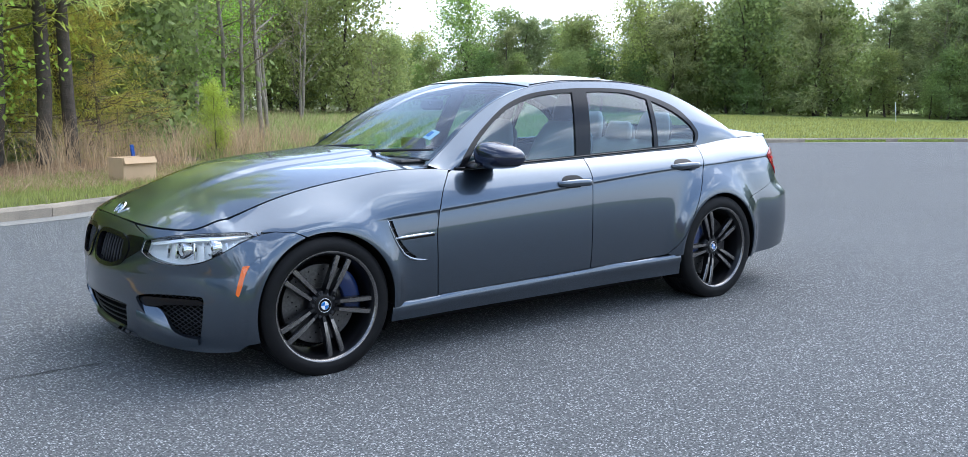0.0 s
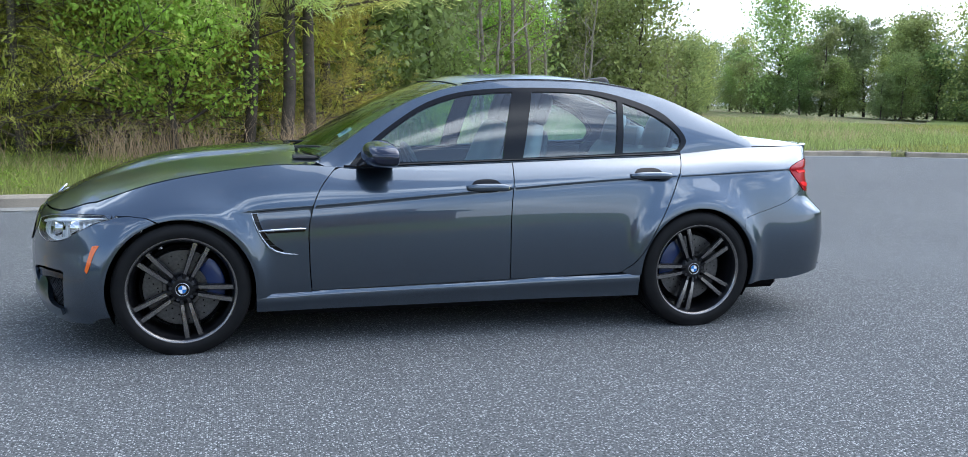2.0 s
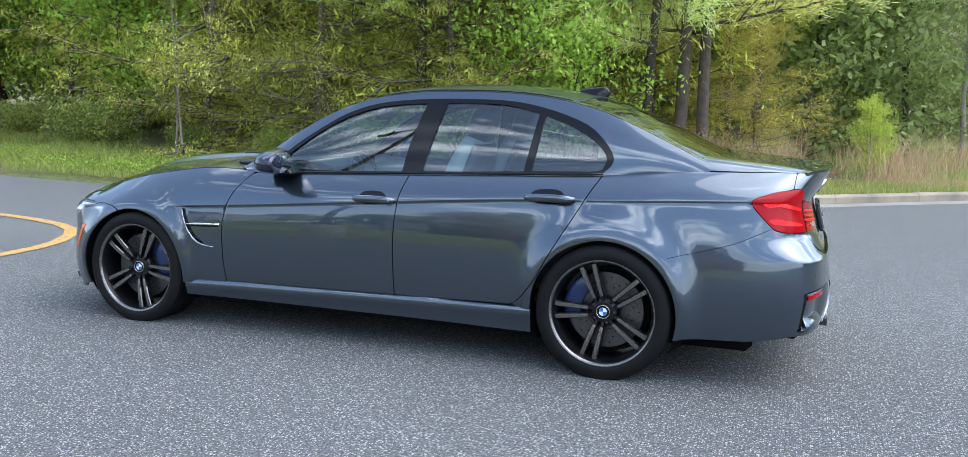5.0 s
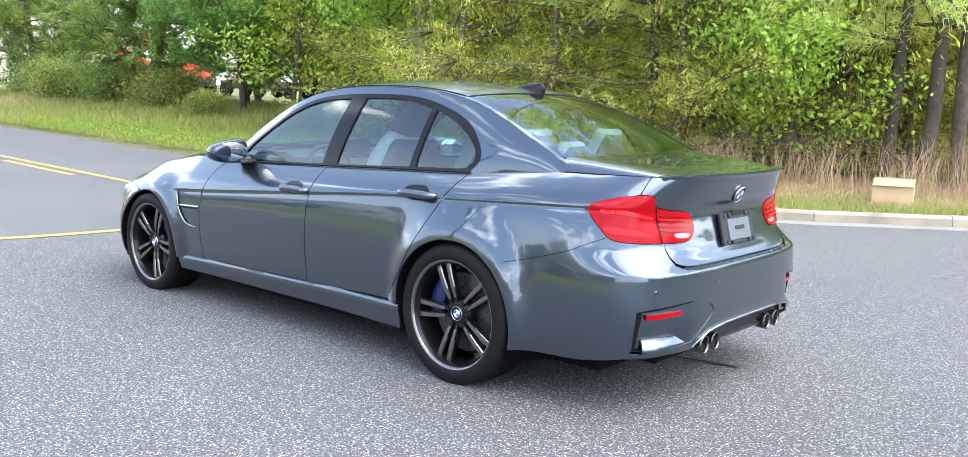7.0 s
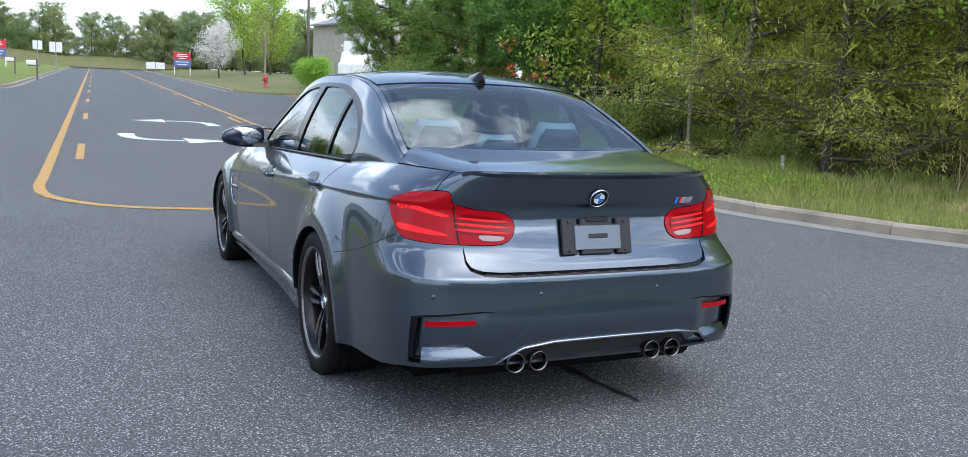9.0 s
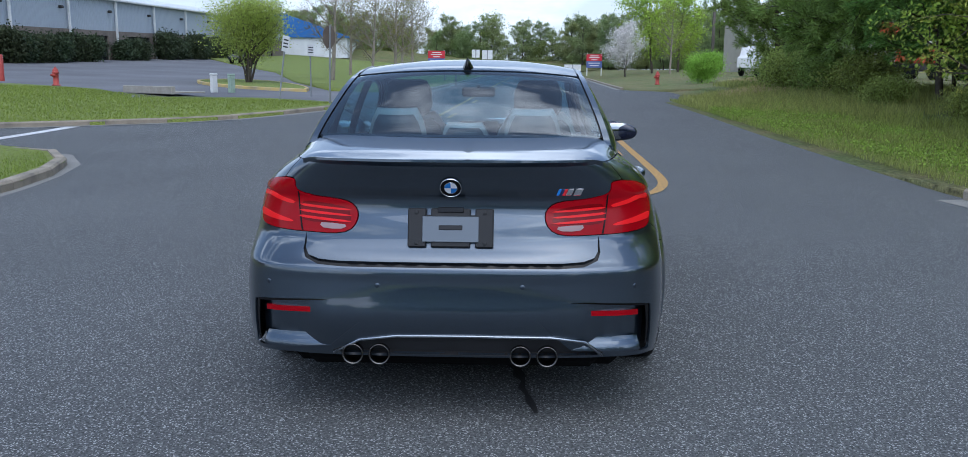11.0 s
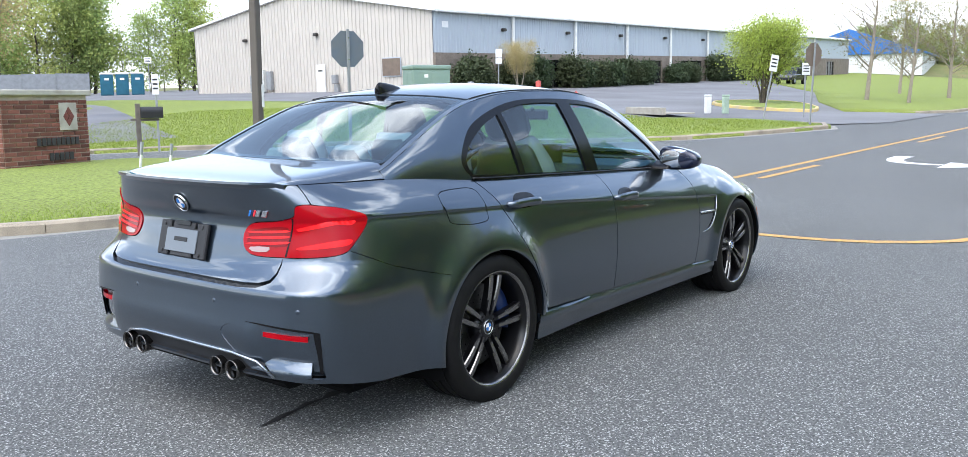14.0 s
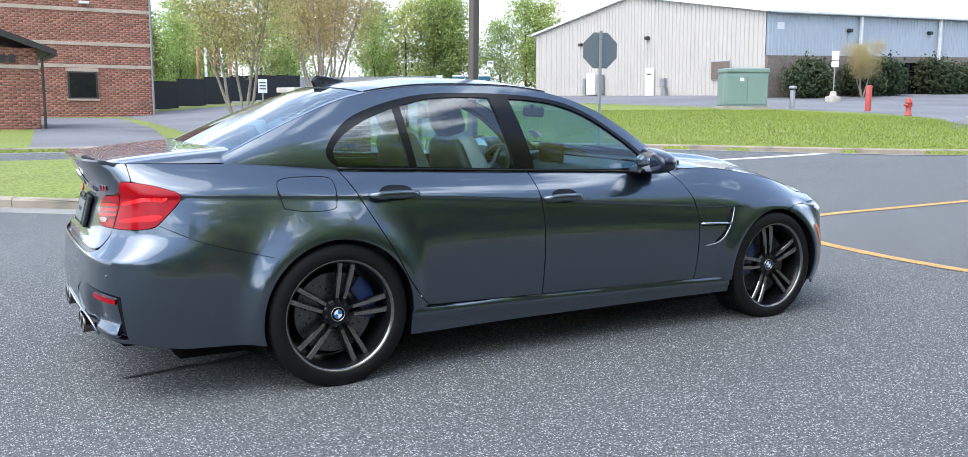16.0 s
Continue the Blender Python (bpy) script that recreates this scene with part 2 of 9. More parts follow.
def merge(bm, own):
    if bm is None:
        return own
    tmp = bpy.data.meshes.new("tmp")
    own.to_mesh(tmp)
    own.free()
    bm.from_mesh(tmp)
    bpy.data.meshes.remove(tmp)
    return bm


def lathe(profile, segments=48, axis="z", bm=None, at=Matrix()):
    """Turns a line of (radius, height) round an axis."""
    own = bmesh.new()
    rings = []
    for r, h in profile:
        ring = []
        for k in range(segments):
            a = 2 * math.pi * k / segments
            p = Vector((r * math.cos(a), r * math.sin(a), h))
            if axis == "y":
                p = Vector((p.x, p.z, p.y))
            elif axis == "x":
                p = Vector((p.z, p.x, p.y))
            ring.append(own.verts.new(p))
        rings.append(ring)
    for a, b in zip(rings, rings[1:]):
        for k in range(segments):
            own.faces.new((a[k], a[(k + 1) % segments], b[(k + 1) % segments], b[k]))
    bmesh.ops.remove_doubles(own, verts=own.verts, dist=1e-5)
    bmesh.ops.recalc_face_normals(own, faces=own.faces)
    bmesh.ops.transform(own, matrix=at, verts=own.verts)
    return merge(bm, own)


def tube(points, radius, sides=8, bm=None, caps=True):
    """A round bar along the points; radius: one number, or one for each point."""
    own = bmesh.new()
    pts = [Vector(p) for p in points]
    rad = radius if isinstance(radius, (list, tuple)) else [radius] * len(pts)
    rings, up = [], None
    for i, p in enumerate(pts):
        d = (pts[min(i + 1, len(pts) - 1)] - pts[max(i - 1, 0)]).normalized()
        if up is None or abs(d.dot(up)) > 0.98:
            up = Vector((0, 0, 1)) if abs(d.z) < 0.9 else Vector((1, 0, 0))
        u = d.cross(up).normalized()
        v = u.cross(d)
        up = v
        rings.append([own.verts.new(p + (u * math.cos(2 * math.pi * k / sides) + v * math.sin(2 * math.pi * k / sides)) * rad[i]) for k in range(sides)])
    for a, b in zip(rings, rings[1:]):
        for k in range(sides):
            own.faces.new((a[k], a[(k + 1) % sides], b[(k + 1) % sides], b[k]))
    if caps:
        own.faces.new(rings[0][::-1])
        own.faces.new(rings[-1])
    bmesh.ops.recalc_face_normals(own, faces=own.faces)
    return merge(bm, own)


def prism(outline, depth, bm=None, at=Matrix(), bevel=0.0):
    """A flat outline in (x, z), pushed depth metres along +y."""
    own = bmesh.new()
    f = own.faces.new([own.verts.new((x, 0, z)) for x, z in outline])
    g = bmesh.ops.extrude_face_region(own, geom=[f])
    bmesh.ops.translate(own, vec=(0, depth, 0), verts=[v for v in g["geom"] if isinstance(v, bmesh.types.BMVert)])
    bmesh.ops.recalc_face_normals(own, faces=own.faces)
    if bevel:
        bmesh.ops.bevel(own, geom=own.edges[:], offset=bevel, segments=2, affect="EDGES", profile=0.5)
    bmesh.ops.transform(own, matrix=at, verts=own.verts)
    return merge(bm, own)


def inside(poly, pts):
    """Which of the points (n x 2) lie in the outline."""
    poly, pts = np.asarray(poly, float), np.asarray(pts, float)
    ins = np.zeros(len(pts), bool)
    for (x1, y1), (x2, y2) in zip(poly, np.roll(poly, -1, 0)):
        c = (y1 > pts[:, 1]) != (y2 > pts[:, 1])
        with np.errstate(divide="ignore", invalid="ignore"):
            ins ^= c & (pts[:, 0] < (x2 - x1) * (pts[:, 1] - y1) / (y2 - y1) + x1)
    return ins


def dense(poly, gap):
    """The closed outline with points at most gap apart."""
    out = []
    for (x1, y1), (x2, y2) in zip(poly, poly[1:] + poly[:1]):
        n = max(1, int(math.hypot(x2 - x1, y2 - y1) / gap + 0.5))
        out += [(x1 + (x2 - x1) * k / n, y1 + (y2 - y1) * k / n) for k in range(n)]
    return out


def soft_poly(poly, per=5, sharp=()):
    """A closed outline rounded through its points; corners whose numbers are in sharp stay sharp."""
    out, n = [], len(poly)
    for i in range(n):
        p0, p1, p2, p3 = (Vector(poly[(i + k) % n]) for k in (-1, 0, 1, 2))
        m1 = Vector((0, 0)) if i in sharp else (p2 - p0) / 2
        m2 = Vector((0, 0)) if (i + 1) % n in sharp else (p3 - p1) / 2
        if i in sharp:
            m1 = p2 - p1
        if (i + 1) % n in sharp:
            m2 = p2 - p1
        for k in range(per):
            s = k / per
            q = (2 * s**3 - 3 * s * s + 1) * p1 + (s**3 - 2 * s * s + s) * m1 + (3 * s * s - 2 * s**3) * p2 + (s**3 - s * s) * m2
            out.append((q.x, q.y))
    return out


def trimmed(outer, holes, gap, lines=()):
    """Points and triangles that fill an outline with holes, as finely as gap (da, db)."""
    ga, gb = gap
    rings = [dense(list(outer), min(ga, gb))] + [dense(list(h), min(ga, gb)) for h in holes]
    a = np.array(rings[0])
    lo, hi = a.min(0), a.max(0)
    gx, gy = np.meshgrid(np.arange(lo[0] + ga / 2, hi[0], ga), np.arange(lo[1] + gb / 2, hi[1], gb))
    grid = np.c_[gx.ravel(), gy.ravel()]
    keep = inside(rings[0], grid)
    for h in rings[1:]:
        keep &= ~inside(h, grid)
    grid = grid[keep]
    edge = np.concatenate([np.array(r) for r in rings])
    if len(grid):
        near = (((grid[:, None] - edge[None]) / (ga, gb)) ** 2).sum(-1).min(1)
        grid = grid[near > 0.16]
    verts, edges = [], []
    for r in rings:
        n0 = len(verts)
        verts += [Vector(p) for p in r]
        edges += [(n0 + k, n0 + (k + 1) % len(r)) for k in range(len(r))]
    for line in lines:
        ok = inside(rings[0], line)
        for h in rings[1:]:
            ok &= ~inside(h, line)
        for k in range(len(line)):
            if ok[k]:
                verts.append(Vector(line[k]))
                if k and ok[k - 1]:
                    edges.append((len(verts) - 2, len(verts) - 1))
    if lines and len(grid):
        pts = np.concatenate([np.array(l) for l in lines])
        grid = grid[(((grid[:, None] - pts[None]) / (ga, gb * 0.6)) ** 2).sum(-1).min(1) > 0.16]
    verts += [Vector(p) for p in grid.tolist()]
    v, _, f, *_ = delaunay_2d_cdt(verts, edges, [], 0, 1e-7)
    pts = np.array([(p.x, p.y) for p in v])
    mid = np.array([pts[list(t)].mean(0) for t in f])
    keep = inside(rings[0], mid)
    for h in rings[1:]:
        keep &= ~inside(h, mid)
    return pts, [t for t, k in zip(f, keep) if k]


def panel(name, outer, surf, material, parent, gap=(0.03, 0.03), holes=(), rim=0.012, lift=0.0, label="", flip=False, lines=()):
    """A sheet that follows surf(a, b) inside an outline in (a, b), with its edge turned inwards by rim."""
    pts, tris = trimmed(outer, holes, gap, lines)
    pos, nor, e = [], [], 0.004
    for a, b in pts:
        p = surf(a, b)
        n = (surf(a + e, b) - surf(a - e, b)).cross(surf(a, b + e) - surf(a, b - e))
        n = n.normalized() if n.length > 1e-12 else Vector((0, 0, 1))
        n = -n if flip else n
        pos.append(p + n * lift)
        nor.append(n)
    tris = [t if (pos[t[1]] - pos[t[0]]).cross(pos[t[2]] - pos[t[0]]).dot(nor[t[0]]) > 0 else t[::-1] for t in tris]
    faces = [tuple(t) for t in tris]
    vnor = list(nor)
    if rim:
        count = {}
        for t in tris:
            for i in range(3):
                k = (t[i], t[(i + 1) % 3])
                count[tuple(sorted(k))] = None if tuple(sorted(k)) in count else k
        copy = {}
        for k in count.values():
            if k is None:
                continue
            for v in k:
                if v not in copy:
                    copy[v] = len(pos)
                    pos.append(pos[v] - nor[v] * rim)
                    vnor.append(nor[v])
            faces.append((k[1], k[0], copy[k[0]], copy[k[1]]))
    me = bpy.data.meshes.new(name)
    me.from_pydata([p[:] for p in pos], [], faces)
    me.materials.append(material)
    me.shade_smooth()
    flat = []
    for poly in me.polygons:
        if poly.loop_total == 3:
            flat += [vnor[v][:] for v in poly.vertices]
        else:
            flat += [poly.normal[:]] * 4
    me.normals_split_custom_set(flat)
    ob = new(name, me)
    ob.parent = parent
    if label:
        ob["label"] = label
    return ob

# ---- the ground ----
LAWN_EDGE = cr([-40, -12, 2.8, 8, 11.5, 13.8, 15.6, 18, 21, 26, 34, 60, 160], [22, 21.3, 20.8, 19.6, 17.6, 15.2, 12.4, 8.6, 6.7, 5.3, 4.9, 4.2, 2.0])


def centre(x):
    """The road's middle line: it swings gently to one side."""
    return -0.022 * (x - 5) if x > 5 else 0.0


def road_z(x, y=0.0):
    """The road climbs away from the car, and falls a little towards the island."""
    u = max(0.0, x - 3.0)
    dip = 0.12 * step(3.0, 7.5, y) * (1 - step(14, 26, x)) * (1 - step(24, 34, y))
    return (0.0145 * (u * u / (u + 3.0)) if u < 190 else 0.0145 * (190 * 190 / 193)) - dip


SHORE = cr([-60, -24.5, -13, -6.8, -1.7, 0.7, 4.8, 12], [-17, -15.5, -14.7, -12.15, -7.95, -6.25, -5.4, -6.0])


def gz(x, y):
    """Height of the land, without the kerb's step."""
    z = road_z(x, y) - 0.04 * step(0.4, 2.0, SHORE(x) + 0.3 - y) * step(-10, -7, x) * (1 - step(1.5, 5, x))
    d = min(max(0.0, y - LAWN_EDGE(min(max(x, -40), 160)) - 0.5), 40.0)
    z += step(4, 20, x) * d * (0.023 + 0.00037 * (min(max(x, 10), 160) - 20))
    e = -6.0 - centre(min(x, 160)) * -1 - y if x > 12 else SHORE(x) - 2.0 - y
    z += 0.45 * step(12, 22, x) * step(0, 7, e) + 0.25 * step(2, 14, e) + 0.5 * step(30, 70, -y)
    return z


def along(points, gap):
    """Points at even steps along a smooth line through the given ones."""
    pts = [Vector(p) for p in points]
    fine = []
    for i in range(len(pts) - 1):
        p0, p1, p2, p3 = pts[max(i - 1, 0)], pts[i], pts[i + 1], pts[min(i + 2, len(pts) - 1)]
        for k in range(12):
            s = k / 12
            fine.append(0.5 * (2 * p1 + (p2 - p0) * s + (2 * p0 - 5 * p1 + 4 * p2 - p3) * s * s + (3 * p1 - p0 - 3 * p2 + p3) * s**3))
    fine.append(pts[-1])
    out, run = [fine[0]], 0.0
    for a, b in zip(fine, fine[1:]):
        run += (b - a).length
        if run >= gap:
            out.append(b)
            run = 0.0
    return out


def sheet(name, outline, material, height, gap, label, category, lift=0.0, skirt=0.0):
    """A flat sheet over the land inside an outline in (x, y)."""
    pts, tris = trimmed(outline, (), (gap, gap))
    pos = [(x, y, height(x, y) + lift) for x, y in pts.tolist()]
    me = bpy.data.meshes.new(name)
    tris = [tuple(int(i) for i in t) for t in tris]
    tris = [t if (Vector(pos[t[1]]) - Vector(pos[t[0]])).cross(Vector(pos[t[2]]) - Vector(pos[t[0]])).z > 0 else t[::-1] for t in tris]
    faces = [tuple(t) for t in tris]
    if skirt:
        seen = {}
        for t in faces:
            for a, b in zip(t, t[1:] + t[:1]):
                seen[(a, b)] = True
        low = {}
        for a, b in list(seen):
            if (b, a) not in seen:
                for i in (a, b):
                    if i not in low:
                        low[i] = len(pos)
                        pos.append((pos[i][0], pos[i][1], pos[i][2] - skirt))
                faces.append((b, a, low[a], low[b]))
    me.from_pydata(pos, [], faces)
    me.materials.append(material)
    me.shade_smooth()
    return tagged(new(name, me), label, category, kind="structure")


def wide_ground():
    """One sheet out to the horizon, finer near the car."""
    line = [0]
    while line[-1] < 2500:
        line.append(line[-1] + max(3.0, line[-1] * 0.12))
    line = [-v for v in line[:0:-1]] + line
    n = len(line)
    me = bpy.data.meshes.new("ground")
    pos = [(x, y, gz(max(-200, min(200, x)), max(-200, min(200, y))) - 0.10) for x in line for y in line]
    me.from_pydata(pos, [], [(i * n + j, i * n + n + j, i * n + n + j + 1, i * n + j + 1) for i in range(n - 1) for j in range(n - 1)])
    me.materials.append(M["rough_soil"])
    me.shade_smooth()
    return tagged(new("ground", me), "open grassy land reaching to the horizon", "ground", kind="structure")


wide_ground()
RIGHT_EDGE = [(160, -9.6), (60, -7.0), (49, -6.8), (47, -8.2), (44, -10.5), (36, -10.5), (34, -7.6), (31, -6.4), (22, -6.0), (14.5, -5.6), (7, -5.35), (4.8, -5.3), (2.6, -5.55), (0.7, -6.25), (-1.7, -7.95), (-4.2, -10.15), (-6.8, -12.15), (-10, -13.9), (-13, -14.7), (-16, -14.1)]
REAR_EDGE = [(-18, -13.3), (-21, -11.8), (-24, -10.1), (-27, -8.2), (-31, -4.5), (-33, 4), (-32, 24)]
FINE = [(p.x, p.y) for p in along(RIGHT_EDGE[8:], 0.5)]
road_outline = [(160, 9), (160, -13)] + [(x, y - 1.2) for x, y in RIGHT_EDGE[1:]] + [(x - 1.5, y) for x, y in REAR_EDGE] + [(-36, 30), (-10, 24), (4, 23.5), (12, 21), (40, 16), (44, 10)]
sheet("road", road_outline, M["asphalt"], lambda x, y: road_z(x, y), 1.0, "worn grey asphalt road with pale stones", "road", lift=0.0)

# ---- verges behind kerbs ----
KERB = 0.13
inland = []
for i, (x, y) in enumerate(FINE):
    d = (Vector(FINE[min(i + 1, len(FINE) - 1)]) - Vector(FINE[max(i - 1, 0)])).normalized()
    inland.append((x - d.y * 0.09, y + d.x * 0.09))
sheet("verge_right", inland[::-1] + RIGHT_EDGE[7::-1] + [(160, -150), (-40, -150), (-40, -40)], M["rough_soil"], lambda x, y: gz(x, y) + 0.005 + (KERB - 0.045) * (1 - step(4.4, 7.5, x)), 1.6, "rough grassy verge under the trees", "grass", skirt=0.5)
sheet("leaf_litter", [(4.6, -9.7), (4.6, -12.6), (0, -13.4), (-4, -16), (-6.4, -15.6), (-4.8, -13.0), (-2.2, -10.5), (0.0, -9.5), (2.2, -9.4)], M["litter"], lambda x, y: gz(x, y) + KERB - 0.01, 0.5, "brown leaf litter under the pines", "leaf litter")
sheet("verge_rear", REAR_EDGE + [(-60, 40), (-140, 40), (-140, -80), (-60, -60), (-40.02, -40), (-16.05, -14.15)], M["grass_soil"], lambda x, y: gz(x, y) + KERB - 0.04 + 0.0, 4.0, "mown green grass verge", "grass", skirt=0.5)
ISLAND = [(-9.5, 15.2), (-6.2, 12.2), (-3.9, 9.7), (-1.7, 7.75), (0.2, 6.5), (2.4, 5.9), (5.2, 5.95), (7.6, 6.6), (9.4, 7.7), (9.9, 9.0), (9.3, 10.6), (8.2, 13.0), (6.5, 15.6), (3.5, 16.0), (-2, 15.9)]
sheet("verge_island", ISLAND, M["grass_soil"], lambda x, y: gz(x, y) + KERB - 0.04 + 0.05 * step(0, 3, y - 6.5), 0.6, "mown green grass island inside a kerb", "grass")
LAWN = [(x, LAWN_EDGE(x)) for x in (-38, -25, -12, -5, 0, 2.8, 6, 8, 10, 11.5, 13, 13.8, 14.8, 15.6, 16.8, 18, 19.5, 21, 23.5, 25.2)] + [(26.6, 5.9), (27.6, 7.4), (28.2, 9.4), (27.2, 12.0), (25.4, 13.2), (31.0, 17.0), (33.0, 21.5), (32.5, 26), (30, 33), (26, 44), (18, 70), (-38, 70)]
sheet("lawn", LAWN, M["grass_soil"], lambda x, y: gz(x, y) + KERB - 0.04, 1.5, "mown green lawn rising to a car park", "grass", skirt=0.4)
LAWN_FAR = [(38.5, 8.8), (39.5, 6.0), (42, 4.7), (60, 4.2), (160, 2.0), (160, 60), (110, 40), (70, 20), (50, 13.5)]
sheet("lawn_far", LAWN_FAR, M["grass_soil"], lambda x, y: gz(x, y) + KERB - 0.04, 3.0, "mown green lawn beside the road", "grass", skirt=0.4)
LOT = [(25.5, 13.0), (28.4, 9.2), (27.5, 6.2), (30, 4.8), (39, 4.6), (39, 9), (50, 13.5), (70, 20), (110, 40), (160, 60), (160, 120), (10, 120), (18, 70), (26, 44), (30, 33), (32.5, 26), (33, 21.5)]
sheet("car_park", LOT, M["lot"], lambda x, y: gz(x, y) + 0.02, 3.0, "sun-bleached grey asphalt car park", "road")


def kerb_stone(name, p, q, height, parent, width=0.16):
    """One length of kerb with a rounded upper edge, its road face on the right of p to q."""
    p, q = Vector(p), Vector(q)
    d = q - p
    length = d.length
    prof = [(0, -0.12), (0, height - 0.03), (0.03, height), (width, height), (width, -0.12)]
    bm = bmesh.new()
    rings = []
    for x in (0.004, length - 0.004):
        rings.append([bm.verts.new((x, y, z)) for y, z in prof])
    for k in range(len(prof)):
        bm.faces.new((rings[0][k], rings[0][(k + 1) % len(prof)], rings[1][(k + 1) % len(prof)], rings[1][k]))
    bm.faces.new(rings[0][::-1])
    bm.faces.new(rings[1])
    bmesh.ops.recalc_face_normals(bm, faces=bm.faces)
    ob = link(name, bm, M["kerb"], parent)
    ob.matrix_world = Matrix.Translation((p.x, p.y, p.z)) @ d.to_track_quat("X", "Z").to_matrix().to_4x4()
    return ob


def kerb_run(name, points, label, gap=1.6, height=KERB, gutter=0.32):
    """A run of kerb stones with the concrete gutter at its foot. The road lies on the right."""
    run = tagged(new(name), label, "kerb", kind="structure")
    pts = along(points, gap)
    for a, b in zip(pts, pts[1:]):
        za, zb = road_z(a.x, a.y), road_z(b.x, b.y)
        kerb_stone("kerb_stone", (a.x, a.y, za), (b.x, b.y, zb), height + random.uniform(-0.006, 0.006), run)
    if gutter:
        bm = bmesh.new()
        old = None
        for i, a in enumerate(pts):
            d = (pts[min(i + 1, len(pts) - 1)] - pts[max(i - 1, 0)]).normalized()
            n = Vector((d.y, -d.x))
            z = road_z(a.x, a.y)
            row = [bm.verts.new((a.x + n.x * 0.002, a.y + n.y * 0.002, z + 0.006)), bm.verts.new((a.x + n.x * gutter, a.y + n.y * gutter, z + 0.004))]
            if old:
                f = bm.faces.new((old[0], old[1], row[1], row[0]))
                f.normal_update()
                if f.normal.z < 0:
                    f.normal_flip()
            old = row
        part("gutter", bm, M["gutter"], run, "worn concrete gutter strip")
    return run


kerb_run("kerb_right", [p for p in FINE if p[0] < 4.9], "weathered concrete kerb along the wooded verge")
kerb_run("kerb_right_far", RIGHT_EDGE[:3], "concrete kerb past the driveway", 3.0)
kerb_run("kerb_rear", RIGHT_EDGE[-1:] + REAR_EDGE, "concrete kerb round the far verge", 3.0)
kerb_run("kerb_island", ISLAND + ISLAND[:1], "weathered concrete kerb round the grass island", 1.5, gutter=0.46)
kerb_run("kerb_lawn", LAWN[:25], "weathered concrete kerb along the lawn", 2.0)
kerb_run("kerb_lawn_far", LAWN_FAR[:5], "concrete kerb along the far lawn", 3.0)

# ---- painted markings ----


def stripe(name, points, width, material, label, category="road marking", gap=0.5, lift=0.006):
    """A painted stripe lying on the road."""
    bm = bmesh.new()
    pts, old = along(points, gap), None
    for i, a in enumerate(pts):
        d = (pts[min(i + 1, len(pts) - 1)] - pts[max(i - 1, 0)]).normalized()
        n = Vector((-d.y, d.x)) * width / 2
        row = [bm.verts.new((a.x + s * n.x, a.y + s * n.y, road_z(a.x + s * n.x, a.y + s * n.y) + lift)) for s in (1, -1)]
        if old:
            bm.faces.new((old[0], old[1], row[1], row[0]))
        old = row
    bmesh.ops.recalc_face_normals(bm, faces=bm.faces)
    for f in bm.faces:
        if f.normal.z < 0:
            f.normal_flip()
    return tagged(link(name, bm, material), label, category, kind="structure")


H = 2.2
stripe("lane_line", [(x, centre(x) + H + 0.1) for x in (155, 120, 90, 60, 40, 25, 15, 10, 7)] + [(5.9, 2.28), (5.1, 2.15), (4.5, 1.75), (4.2, 1.3), (4.0, 0.5), (3.95, -0.5), (4.1, -1.15), (4.55, -1.75), (5.2, -2.05), (6.1, -2.2)] + [(x, centre(x) - H) for x in (8, 11, 16, 25, 40, 60, 90, 120, 155)], 0.13, M["yellow"], "worn yellow line curving round the turn lane", gap=0.35)
for side in (1, -1):
    for k in range(14):
        x0 = 9.2 + k * 10
        stripe("lane_dash", [(x0, centre(x0) + side * (H - 0.28)), (x0 + 1.5, centre(x0 + 1.5) + side * (H - 0.28)), (x0 + 3, centre(x0 + 3) + side * (H - 0.28))], 0.12, M["yellow"], "worn yellow dash inside the turn lane", "road marking")


def turn_arrow(x, y, turn):
    """A long curved turn arrow painted on the road."""
    bm = bmesh.new()
    m = pose(x, y, 0, 0, 0, turn)
    old = None
    mid = along([(1.7, 0.80), (1.0, 0.80), (0.45, 0.66), (0.12, 0.32), (0.0, -0.25)], 0.12)
    for k, c in enumerate(mid):
        d = (mid[min(k + 1, len(mid) - 1)] - mid[max(k - 1, 0)]).normalized()
        w = 0.17 - 0.05 * k / len(mid)
        row = [m @ Vector((c.x - d.y * w, c.y + d.x * w, 0)), m @ Vector((c.x + d.y * w, c.y - d.x * w, 0))]
        row = [bm.verts.new((p.x, p.y, road_z(p.x, p.y) + 0.007)) for p in row]
        if old:
            bm.faces.new((old[0], old[1], row[1], row[0]))
        old = row
    tip = [m @ Vector(p) for p in ((0.62, -0.22, 0), (0.0, -1.05, 0), (-0.62, -0.22, 0))]
    bm.faces.new([bm.verts.new((p.x, p.y, road_z(p.x, p.y) + 0.0075)) for p in tip])
    for f in bm.faces:
        f.normal_update()
        if f.normal.z < 0:
            f.normal_flip()
    return tagged(link("turn_arrow", bm, M["white_paint"]), "white painted turn arrow on the asphalt", "road marking", kind="structure")


turn_arrow(12.9, 0.10, 0)
turn_arrow(19.2, -0.50, 180)

